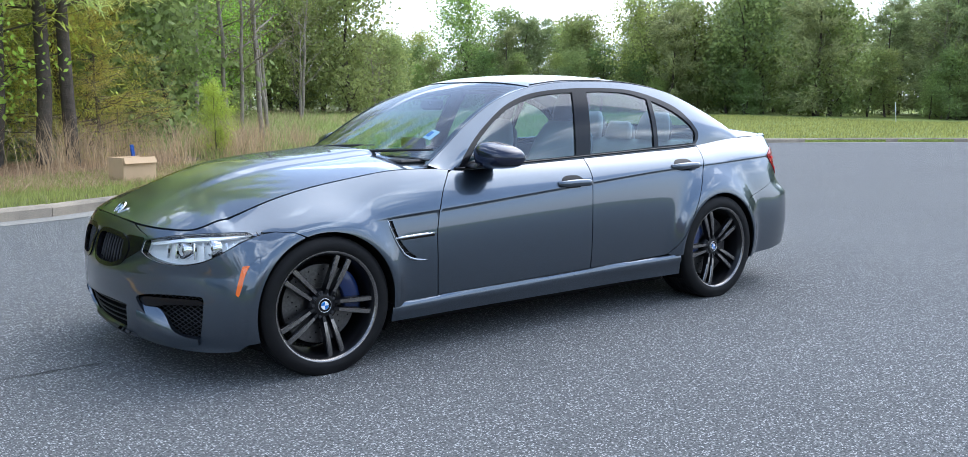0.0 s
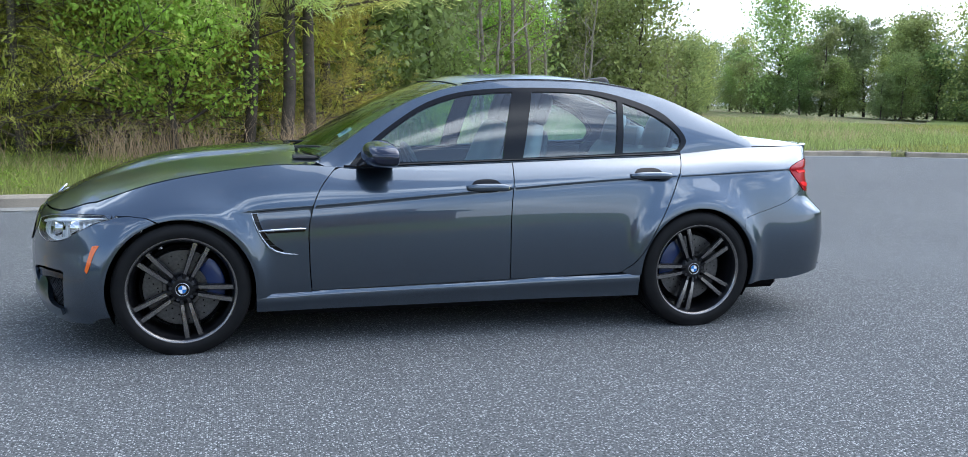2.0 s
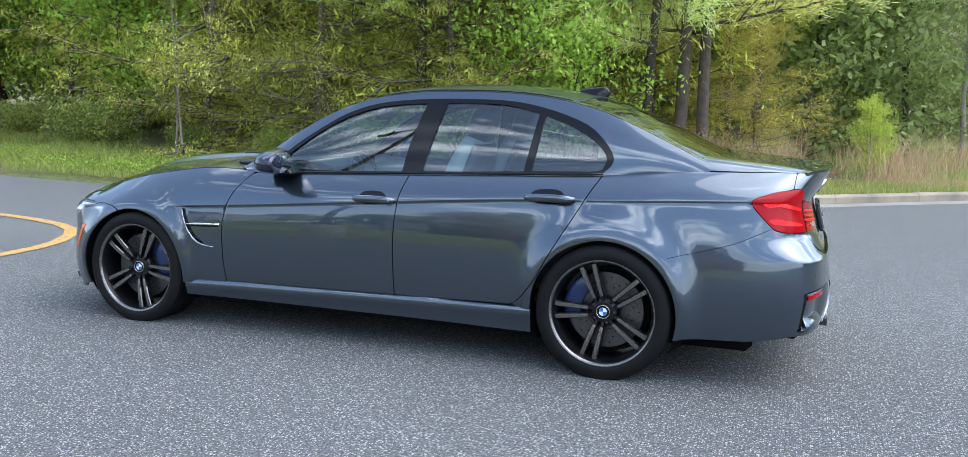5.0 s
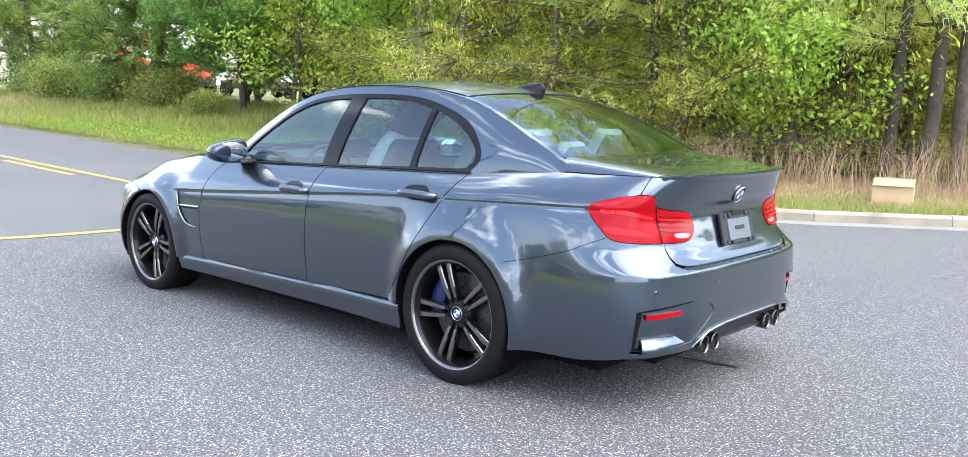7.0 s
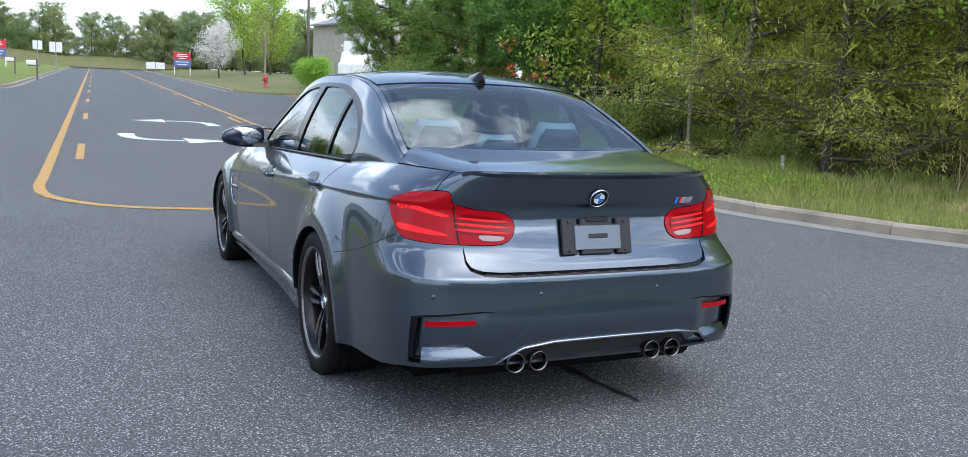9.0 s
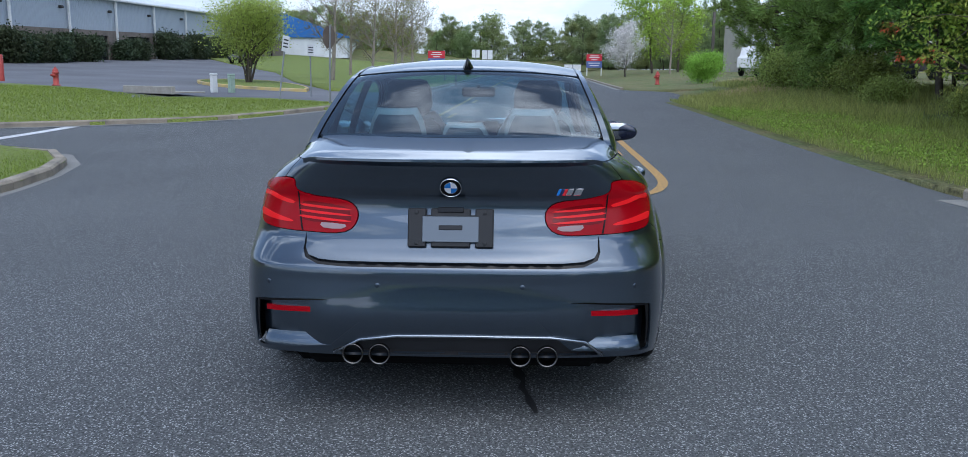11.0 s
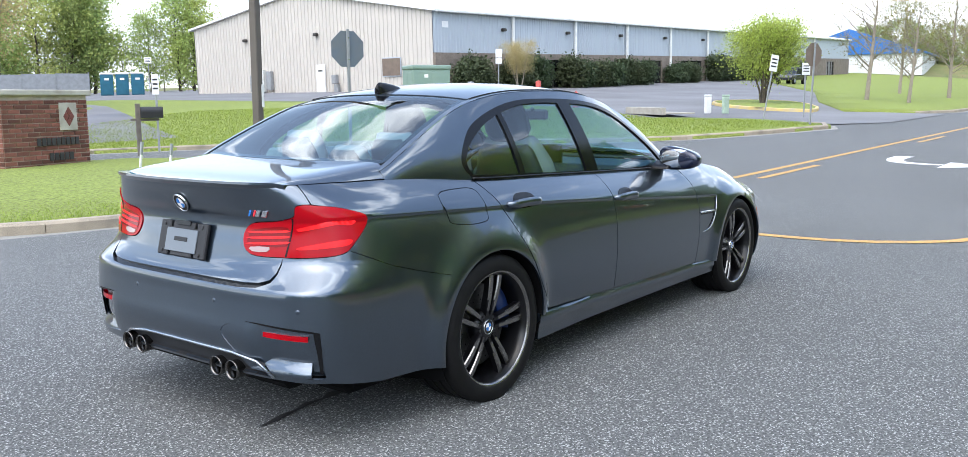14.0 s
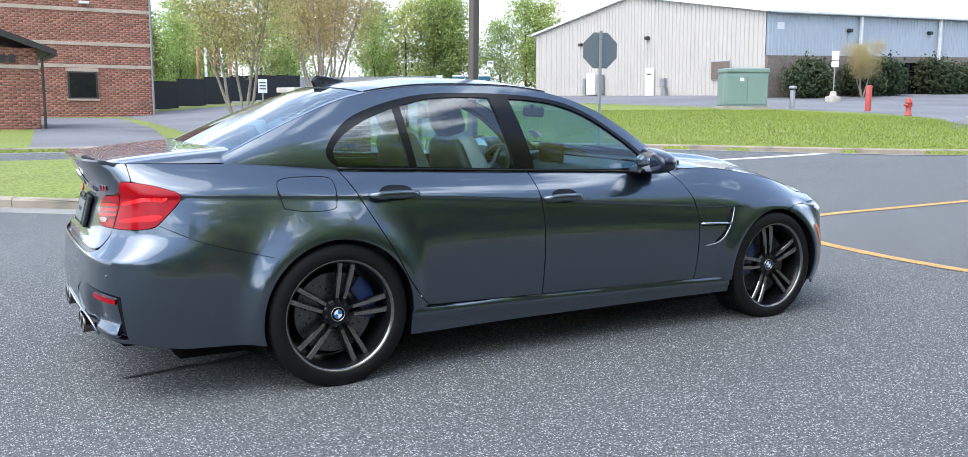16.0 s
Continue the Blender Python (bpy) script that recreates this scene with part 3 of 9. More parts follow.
# ---- the car: its skin as smooth surfaces (x ahead, y to its left, z up; metres) ----
XF, XR, LC = 1.80, -1.95, 1.0        # where the nose and the tail begin to wrap round; parameter length of each wrap
NOSE, TAIL = XF + LC, XR - LC        # parameter of the middle of the nose and of the tail
WHEELS = {"f": (1.406, 0.320, 0.352), "r": (-1.406, 0.326, 0.358)}   # axle x, z, arch radius
TOP_Z = cr([-2.3, -2.0, -1.7, -1.38, -0.8, -0.3, 0.2, 0.55, 0.72, 0.9, 1.2, 1.6, 1.75, 1.9], [1.005, 1.02, 1.012, 0.985, 0.962, 0.943, 0.925, 0.912, 0.925, 0.928, 0.897, 0.815, 0.762, 0.705])
TOP_Y = cr([-2.3, -2.0, -1.7, -1.38, -0.8, -0.3, 0.2, 0.55, 0.8, 1.2, 1.6, 1.8], [0.56, 0.655, 0.70, 0.735, 0.758, 0.768, 0.777, 0.78, 0.765, 0.745, 0.728, 0.715])
CREASE_Z = cr([-2.3, -1.98, -1.45, -1.0, 0.0, 0.76, 1.2, 1.8], [0.90, 0.893, 0.872, 0.855, 0.785, 0.728, 0.70, 0.66])
CREASE_Y = cr([-2.3, -1.98, -1.7, -1.4, -1.0, -0.5, 0.3, 0.8, 1.2, 1.8], [0.70, 0.800, 0.832, 0.853, 0.868, 0.880, 0.888, 0.890, 0.885, 0.86])
MID_Y = cr([-2.3, -1.98, -1.7, -1.4, -1.0, 0.0, 0.8, 1.2, 1.8, 2.0], [0.80, 0.862, 0.880, 0.892, 0.896, 0.902, 0.902, 0.898, 0.892, 0.88])
LOW_Y = cr([-2.3, -1.98, -1.7, -1.0, 0.0, 0.8, 1.2, 1.8, 2.0], [0.78, 0.845, 0.865, 0.868, 0.872, 0.872, 0.872, 0.875, 0.865])
NOSE_X = cr([0.14, 0.2, 0.3, 0.45, 0.55, 0.62, 0.68, 0.72, 0.76], [2.105, 2.165, 2.208, 2.216, 2.200, 2.178, 2.145, 2.108, 2.04])
TAIL_X = cr([0.2, 0.27, 0.36, 0.44, 0.52, 0.58, 0.612, 0.630, 0.644, 0.70, 0.78, 0.85, 0.875, 0.92, 0.97, 1.02, 1.045], [-2.35, -2.405, -2.440, -2.450, -2.440, -2.433, -2.430, -2.424, -2.408, -2.381, -2.358, -2.339, -2.338, -2.362, -2.386, -2.414, -2.422])


def bump_at(x, z, key, amount, width):
    cx, cz, r0 = WHEELS[key]
    r = math.hypot(x - cx, z - cz)
    fade = 1 - step(0.10, 0.30, z - cz - r0)
    up = max(0.0, (z - cz) / max(0.05, r))
    width *= 0.62 + 0.62 * up * up
    return amount * math.exp(-(((r - r0 - 0.01) / width) ** 2)) * fade * step(-0.16, 0.02, z - 0.22)


def side_y(x, z):
    """Half width of the body side at x, z."""
    zc, yc = CREASE_Z(x), CREASE_Y(x)
    if z <= zc:
        zl, zm = 0.24, 0.30 + 0.5 * (zc - 0.30)
        yl, ym = LOW_Y(x), MID_Y(x)
        s = (z - zl) / (zc - zl)
        sm = (zm - zl) / (zc - zl)
        # parabola through low, middle and crease
        y = yl * (s - sm) * (s - 1) / (sm) + ym * s * (s - 1) / (sm * (sm - 1)) + yc * s * (s - sm) / (1 - sm)
        y -= 0.008 * min(1.0, (zc - z) / 0.010) * math.exp(-(zc - z) / 0.035) * step(-2.2, -1.9, x) * (1 - step(0.9, 1.2, x))
    else:
        s = (z - zc) / max(1e-3, TOP_Z(x) - zc)
        y0, y1 = yc, TOP_Y(x)
        y = y0 + (y1 - y0) * (0.42 * s + 0.58 * s * s)
    return y + bump_at(x, z, "f", 0.036, 0.085) + bump_at(x, z, "r", 0.046, 0.100)


def wrap(u, z, front):
    """The nose or tail: a curve in plan from the body side (u=0) to the middle (u=1)."""
    if front:
        ax, ay, bx = XF, side_y(XF, z), NOSE_X(z)
        h1, h2 = 0.20, 0.44
    else:
        ax, ay, bx = XR, side_y(XR, z), TAIL_X(z)
        k = step(0.62, 0.74, z)
        h1, h2 = -0.45 + 0.13 * k, 0.80 - 0.13 * k
    slope = (side_y(ax + 0.01, z) - side_y(ax - 0.01, z)) / 0.02
    slope = max(-0.35, slope) if front else min(0.35, slope)
    p1x, p1y, p2y = ax + h1, ay + slope * h1, h2
    b0, b1, b2, b3 = (1 - u) ** 3, 3 * u * (1 - u) ** 2, 3 * u * u * (1 - u), u**3
    return b0 * ax + b1 * p1x + b2 * bx + b3 * bx, b0 * ay + b1 * p1y + b2 * p2y


def shell3(a, z):
    """The lower body all round: a is x along the sides and runs on round nose and tail; past their middle it is the other side."""
    if a > NOSE:
        x, y, z = shell3(2 * NOSE - a, z)
        return x, -y, z
    if a < TAIL:
        x, y, z = shell3(2 * TAIL - a, z)
        return x, -y, z
    if a > XF:
        x, y = wrap((a - XF) / LC, z, True)
    elif a < XR:
        x, y = wrap((XR - a) / LC, z, False)
    else:
        x, y = a, side_y(a, z)
    return x, y, z


def top_of(a):
    """Upper edge of the lower body."""
    if a > XF:
        u = (a - XF) / LC
        return TOP_Z(XF) + (0.700 - TOP_Z(XF)) * step(0, 0.35, u) + 0.018 * step(0.5, 1.0, u)
    if a < XR:
        u = (XR - a) / LC
        return TOP_Z(XR) + (1.024 - TOP_Z(XR)) * step(0, 0.3, u)
    return TOP_Z(a)


RAIL_Z = cr([-1.95, -1.86, -1.7, -1.53, -1.25, -1.0, -0.6, -0.2, 0.07, 0.23, 0.44, 0.62, 0.76], [1.034, 1.056, 1.130, 1.208, 1.316, 1.364, 1.386, 1.370, 1.318, 1.258, 1.140, 1.015, 0.930])
RAIL_Y = cr([-1.95, -1.86, -1.7, -1.53, -1.25, -1.0, -0.6, -0.2, 0.07, 0.23, 0.44, 0.62, 0.76], [0.646, 0.652, 0.642, 0.622, 0.592, 0.582, 0.588, 0.592, 0.598, 0.612, 0.650, 0.695, 0.735])
ROOF_Z = cr([-1.95, -1.86, -1.70, -1.53, -1.20, -0.9, -0.6, -0.3, 0.0, 0.12, 0.35, 0.60, 0.80], [1.065, 1.096, 1.164, 1.240, 1.374, 1.420, 1.437, 1.430, 1.392, 1.352, 1.248, 1.115, 0.995])
HOOD_Z = cr([0.7, 0.85, 1.04, 1.57, 1.88, 2.025, 2.095], [0.985, 0.985, 0.970, 0.912, 0.825, 0.762, 0.722])
DECK_Z = cr([-2.43, -2.355, -2.21, -2.0, -1.86], [1.026, 1.030, 1.050, 1.072, 1.086])


def green3(x, z):
    """The cabin's side, from the belt up to the roof rail."""
    zb, yb, zr, yr = TOP_Z(x), TOP_Y(x), RAIL_Z(x), RAIL_Y(x)
    s = (z - zb) / max(0.02, zr - zb)
    return x, yb + (yr - yb) * s + 0.022 * 4 * s * (1 - s) * step(0.0, 0.25, zr - zb), z


def roof3(x, y):
    """Windscreen, roof and rear window, between the rails."""
    yr, zr, zc = RAIL_Y(x), RAIL_Z(x), ROOF_Z(x)
    return x, y, zr + (zc - zr) * (1 - abs(y / yr) ** 2.3)

# ---- the car: materials ----


def paint_mat():
    m = mat("grey_metallic_paint", (0.052, 0.073, 0.102), 0.30, 0.92, coat=1.0)
    m.node_tree.nodes["Principled BSDF"].inputs["Coat IOR"].default_value = 1.75
    m.node_tree.nodes["Principled BSDF"].inputs["Coat Roughness"].default_value = 0.0
    n, l = m.node_tree.nodes, m.node_tree.links
    v = n.new("ShaderNodeTexVoronoi")
    v.inputs["Scale"].default_value = 900
    hsv, r, sp = n.new("ShaderNodeHueSaturation"), n.new("ShaderNodeMapRange"), n.new("ShaderNodeSeparateColor")
    l.new(n.new("ShaderNodeTexCoord").outputs["Object"], v.inputs["Vector"])
    l.new(v.outputs["Color"], sp.inputs[0])
    l.new(sp.outputs[0], r.inputs["Value"])
    r.inputs["To Min"].default_value, r.inputs["To Max"].default_value = 0.75, 1.3
    l.new(r.outputs[0], hsv.inputs["Value"])
    hsv.inputs["Color"].default_value = (0.052, 0.073, 0.102, 1)
    l.new(hsv.outputs[0], n["Principled BSDF"].inputs["Base Color"])
    return m


M["paint"] = paint_mat()
M["gloss_black"] = mat("gloss_black_trim", (0.005, 0.005, 0.006), 0.16, spec=0.32)
M["cap_blue"] = mat("dark_mirror_cap_paint", (0.010, 0.014, 0.035), 0.2, 0.3, coat=0.7)
M["plastic"] = mat("black_plastic", (0.018, 0.018, 0.02), 0.55, bump=0.2, bump_scale=500, bump_dist=0.001)
M["dark"] = mat("underbody_black", (0.005, 0.005, 0.0055), 0.9, spec=0.1)
M["rubber"] = mat("tyre_rubber", (0.0065, 0.0065, 0.007), 0.6, spec=0.2, vary=0.5, scale=20, tint=(0.012, 0.0115, 0.011), bump=0.25, bump_scale=300, bump_dist=0.001)
M["wheel"] = mat("dark_alloy", (0.21, 0.20, 0.192), 0.27, 0.95, fine=0.1, coat=0.6)
M["wheel_dark"] = mat("black_alloy", (0.005, 0.005, 0.006), 0.3, 0.0, coat=0.15, spec=0.3)
M["disc"] = mat("brake_disc_steel", (0.12, 0.117, 0.114), 0.35, 0.9, fine=0.2, fine_scale=80)
M["caliper"] = mat("blue_caliper_paint", (0.005, 0.018, 0.08), 0.35, coat=0.4)
M["chrome"] = mat("chrome", (0.72, 0.73, 0.75), 0.12, 1.0)
M["satin"] = mat("satin_grey_edge", (0.30, 0.33, 0.37), 0.25, 0.9, coat=0.5)
M["mirror"] = mat("mirror_glass", (0.38, 0.40, 0.42), 0.03, 1.0)
M["exhaust"] = mat("polished_exhaust_steel", (0.13, 0.125, 0.12), 0.26, 1.0, vary=0.4, scale=30, tint=(0.2, 0.18, 0.16))
M["lens"] = glass_mat("clear_lens", (0.97, 0.98, 0.98), -0.01)
M["lamp_red"] = mat("red_lamp_plastic", (0.30, 0.0, 0.005), 0.2, coat=0.2, spec=0.15)
M["lamp_red_dark"] = mat("dark_red_lamp_plastic", (0.16, 0.0, 0.003), 0.2, coat=0.25, spec=0.2)
M["lamp_red_bright"] = mat("bright_red_light_bar", (0.80, 0.012, 0.016), 0.25, coat=0.2, spec=0.15)
M["lamp_white"] = mat("pale_lamp_plastic", (0.34, 0.22, 0.22), 0.2, coat=0.8)
M["plate_grey"] = mat("grey_plate", (0.15, 0.17, 0.195), 0.3, 0.3)
M["lamp_silver"] = mat("silver_lamp_housing", (0.90, 0.91, 0.92), 0.22, 0.15)
M["amber"] = mat("orange_reflector", (0.72, 0.13, 0.012), 0.2, coat=0.8)
M["glass"] = glass_mat("window_glass", (0.58, 0.80, 0.86), 0.05)
M["screen_glass"] = glass_mat("windscreen_glass", (0.46, 0.70, 0.80), 0.03)
M["leather_pale"] = mat("pale_leather", (0.31, 0.295, 0.275), 0.5, vary=0.3, scale=6, bump=0.2, bump_scale=200, bump_dist=0.001)
M["leather_dark"] = mat("black_leather", (0.02, 0.02, 0.022), 0.45, bump=0.2, bump_scale=200, bump_dist=0.001)
M["headliner"] = mat("grey_headliner", (0.30, 0.29, 0.28), 0.9)
M["badge_blue"] = mat("badge_blue", (0.02, 0.16, 0.50), 0.2, coat=1.0)
M["badge_white"] = mat("badge_white", (0.75, 0.76, 0.78), 0.2, coat=1.0)
M["badge_red"] = mat("badge_red", (0.6, 0.02, 0.03), 0.2, coat=1.0)
M["roof_black"] = mat("grey_roof_paint", (0.050, 0.066, 0.092), 0.3, 0.85, coat=0.8)

# ---- the car: body panels ----
car = thing("sports_sedan", "dark grey metallic sports sedan with black wheels parked on asphalt", "car")


def skin(a, z):
    return Vector(shell3(a, z))


def skin_right(a, z):
    x, y, z = shell3(a, z)
    return Vector((x, -y, z))


def cabin(x, z):
    return Vector(green3(x, z))


def cabin_right(x, z):
    x, y, z = green3(x, z)
    return Vector((x, -y, z))


def roof_surf(x, y):
    return Vector(roof3(x, y))


SIDES = ((skin, cabin, True, 1), (skin_right, cabin_right, False, -1))
GAP_A = cr([0.27, 0.45, 0.66, 0.83, 0.93], [0.775, 0.787, 0.782, 0.715, 0.625])     # x of the front door's leading edge, by z
GAP_B = cr([0.28, 0.73, 0.95], [-0.285, -0.287, -0.318])
GAP_C = cr([0.31, 0.335, 0.42, 0.60, 0.80, 0.99], [-0.915, -0.955, -1.035, -1.14, -1.255, -1.355])
G2 = 0.0028
DOOR_LOW = cr([-1.0, 0.8], [0.325, 0.292])


def line_x(f, z0, z1, n, off):
    return [(f(z0 + (z1 - z0) * k / n) + off, z0 + (z1 - z0) * k / n) for k in range(n + 1)]


def line_z(f, x0, x1, n, off=0.0):
    return [(x0 + (x1 - x0) * k / n, f(x0 + (x1 - x0) * k / n) + off) for k in range(n + 1)]


def arch(key, a0, a1, n, grow=0.0):
    cx, cz, r = WHEELS[key]
    return [(cx + (r + grow) * math.cos(radians(a0 + (a1 - a0) * k / n)), cz + (r + grow) * math.sin(radians(a0 + (a1 - a0) * k / n))) for k in range(n + 1)]


HEAD = soft_poly([(2.41, 0.594), (2.402, 0.643), (2.30, 0.664), (2.15, 0.682), (1.92, 0.692), (1.72, 0.690), (1.70, 0.683), (1.77, 0.662), (1.93, 0.612), (2.04, 0.574), (2.16, 0.552), (2.26, 0.552), (2.36, 0.570)], 4, sharp=(0, 1))
TAIL_LAMP = soft_poly([(-2.085, 0.890), (-2.17, 0.925), (-2.28, 0.942), (-2.44, 0.948), (-2.49, 0.905), (-2.58, 0.884), (-2.70, 0.868), (-2.735, 0.815), (-2.70, 0.752), (-2.56, 0.748), (-2.40, 0.752), (-2.26, 0.764), (-2.19, 0.800)], 4)
MARKER = [(1.862, 0.428), (1.845, 0.43), (1.785, 0.535), (1.775, 0.552), (1.795, 0.552), (1.815, 0.54), (1.865, 0.445)]
VENT = soft_poly([(1.066, 0.694), (1.044, 0.692), (1.024, 0.630), (1.003, 0.590), (0.978, 0.555), (0.948, 0.527), (0.915, 0.506), (0.922, 0.496), (0.955, 0.507), (0.988, 0.530), (1.017, 0.570), (1.038, 0.610), (1.055, 0.655)], 2, sharp=(0, 1, 6, 7))
FUEL = soft_poly([(-1.655, 0.945), (-1.52, 0.960), (-1.41, 0.952), (-1.395, 0.91), (-1.400, 0.845), (-1.42, 0.815), (-1.52, 0.808), (-1.63, 0.822), (-1.648, 0.85)], 3)
CREASES = [[(x, CREASE_Z(x) + d) for x in np.arange(-2.05, 1.15, 0.02)] for d in (0.012, 0.004, 0.0, -0.005, -0.011, -0.022, -0.038)]
SEAM_R = cr([-2.215, -2.12, -2.0, -1.85, -1.70], [0.772, 0.742, 0.700, 0.655, 0.618])


def grow(poly, d):
    """The outline moved outwards by about d."""
    c = np.mean(poly, 0)
    out, n = [], len(poly)
    area = sum(poly[i][0] * poly[(i + 1) % n][1] - poly[(i + 1) % n][0] * poly[i][1] for i in range(n))
    s = 1 if area > 0 else -1
    for i in range(n):
        (x0, y0), (x1, y1) = poly[i - 1], poly[(i + 1) % n]
        tx, ty = x1 - x0, y1 - y0
        k = math.hypot(tx, ty) or 1
        out.append((poly[i][0] + s * ty / k * d, poly[i][1] - s * tx / k * d))
    return out


for surf, cab, flip, sgn in SIDES:
    # front fender
    edge = line_z(TOP_Z, 0.632, 1.70, 24, -0.003) + [(a, top_of(a) - 0.004) for a in np.linspace(1.74, 2.50, 26)] + [(2.47, 0.690), (2.405, 0.668)]
    edge += [p for p in sorted([p for p in grow(HEAD, 0.0025) if p[1] > 0.62 and (p[1] > 0.672 or p[0] > 2.2) and p[0] > 1.70], key=lambda q: -q[0]) if p[0] < 2.40]
    low = arch("f", 74, 180, 30) + [(1.052, 0.265), (0.778, 0.275)] + line_x(GAP_A, 0.275, 0.925, 16, G2)[1:]
    fender = panel("front_fender", edge + [(1.690, 0.689), (1.640, 0.690), (1.56, 0.683), (1.525, 0.668)] + low, surf, M["paint"], car, holes=[VENT], flip=flip, lines=CREASES)
    panel("vent_recess", grow(VENT, 0.004), surf, M["gloss_black"], fender, lift=-0.010, rim=0.0, flip=flip)
    # hook paler than the body paint, the sky's reflection put into its colour
    hook = [(1.072, 0.700), (1.059, 0.655), (1.042, 0.609), (1.020, 0.568), (0.990, 0.527), (0.955, 0.502), (0.915, 0.490), (0.880, 0.486), (0.842, 0.485)]
    part("vent_hook", tube([surf(a, z) for a, z in hook], [0.002, 0.004, 0.005, 0.006, 0.007, 0.0075, 0.007, 0.005, 0.001], 10), M["satin"], fender, "curved vent edge, pale grey for reflected sky", smooth=True)
    # thin black strip: the shade below the crease, laid on as colour
    panel("vent_top", [(1.068, 0.6995), (1.04, 0.7035), (0.94, 0.7120), (0.84, 0.7196), (0.80, 0.7225), (0.84, 0.7186), (0.94, 0.7104), (1.04, 0.7005), (1.066, 0.6965)], surf, M["gloss_black"], fender, gap=(0.02, 0.01), lift=0.001, rim=0.006, flip=flip)
    for va, vz in ((1.041, 0.654), (0.998, 0.566), (0.966, 0.531)):
        panel("vent_divider", [(va - 0.018, vz - 0.003), (va + 0.018, vz - 0.001), (va + 0.018, vz + 0.003), (va - 0.018, vz + 0.001)], surf, M["plastic"], fender, gap=(0.02, 0.02), lift=-0.003, rim=0.006, flip=flip)
    part("vent_blade", tube([surf(a, z) + Vector((0, sgn * 0.005, 0)) for a, z in ((1.036, 0.607), (0.98, 0.610), (0.92, 0.6125), (0.86, 0.6145), (0.803, 0.616))], [0.005, 0.0065, 0.0065, 0.0065, 0.0055], 12), M["chrome"], fender, "chrome vent blade", smooth=True)
    panel("vent_blade", [(1.010, 0.602), (0.92, 0.606), (0.808, 0.610), (0.812, 0.601), (0.92, 0.596), (0.995, 0.594)], surf, M["gloss_black"], fender, lift=0.006, rim=0.01, gap=(0.02, 0.01), flip=flip, label="dark underside of the vent blade")
    # doors
    front_door = panel("front_door", line_x(GAP_A, 0.90, DOOR_LOW(0.77), 16, -G2) + line_z(DOOR_LOW, 0.76, -0.28, 12) + line_x(GAP_B, DOOR_LOW(-0.285), 0.94, 12, G2) + line_z(TOP_Z, -0.30, 0.62, 16, -0.004), surf, M["paint"], car, flip=flip, lines=CREASES)
    rear_door = panel("rear_door", line_x(GAP_B, 0.94, DOOR_LOW(-0.285), 12, -G2) + line_z(DOOR_LOW, -0.30, -0.925, 8) + line_x(GAP_C, 0.331, 0.978, 16, G2) + line_z(TOP_Z, -1.34, -0.33, 16, -0.004), surf, M["paint"], car, flip=flip, lines=CREASES)
    # quarter panel up to the bumper seam and the lamp
    quarter = line_x(GAP_C, 0.978, 0.326, 18, -G2) + [(-0.985, 0.316), (-1.045, 0.313)] + arch("r", 0, 147, 34)[1:] + line_z(SEAM_R, -1.71, -2.205, 10, 0.0012) + [p for p in grow(TAIL_LAMP, 0.003) if p[0] > -2.30 and p[1] > 0.79][::-1][:0]
    lamp = grow(TAIL_LAMP, 0.003)
    k0 = min(range(len(lamp)), key=lambda i: abs(lamp[i][0] + 2.22) + abs(lamp[i][1] - 0.775))
    k1 = min(range(len(lamp)), key=lambda i: abs(lamp[i][0] + 2.350) + abs(lamp[i][1] - 0.947))
    run = [lamp[i % len(lamp)] for i in range(k0, k0 + len(lamp)) if i <= k1 + (len(lamp) if k1 < k0 else 0)]
    quarter += run[:-1] + [(run[-1][0] + 0.004, run[-1][1] + 0.002), (-2.352, 1.012)] + [(x, top_of(x)) for x in np.linspace(-2.35, -1.362, 26)]
    qp = panel("quarter_panel", quarter, surf, M["paint"], car, holes=[FUEL] if sgn < 0 else [], flip=flip, lines=CREASES)
    if sgn < 0:
        panel("fuel_flap", grow(FUEL, -0.003), surf, M["paint"], qp, flip=flip, lines=CREASES)
    # arch linings, turned in towards the wheels
    for key in "fr":
        cx, cz, r = WHEELS[key]
        bm = bmesh.new()
        old = None
        for k in range(41):
            a = radians(-28 + 236 * k / 40)
            row = []
            for rr, depth in ((r + 0.004, 0.012), (r + 0.010, 0.05), (r + 0.045, 0.30), (r + 0.045, 0.55)):
                x, z = cx + rr * math.cos(a), cz + rr * math.sin(a)
                y = shell3(max(-1.95, min(1.86, cx + (r + 0.004) * math.cos(a))), max(0.2, cz + (r + 0.004) * math.sin(a)))[1] - depth
                row.append(bm.verts.new((x, sgn * y, max(0.10, z))))
            if old:
                for i in range(3):
                    bm.faces.new((old[i], old[i + 1], row[i + 1], row[i]))
            old = row
        bmesh.ops.recalc_face_normals(bm, faces=bm.faces)
        part("wheel_arch", bm, M["dark"], car, smooth=True)
    # sill
    bm, old = bmesh.new(), None
    for k in range(33):
        x = -1.046 + 2.098 * k / 32
        up = DOOR_LOW(x) - 0.004
        e = 0.012 * step(0.6, 1.05, abs(x)) + 0.014 * step(-0.3, -1.04, x)
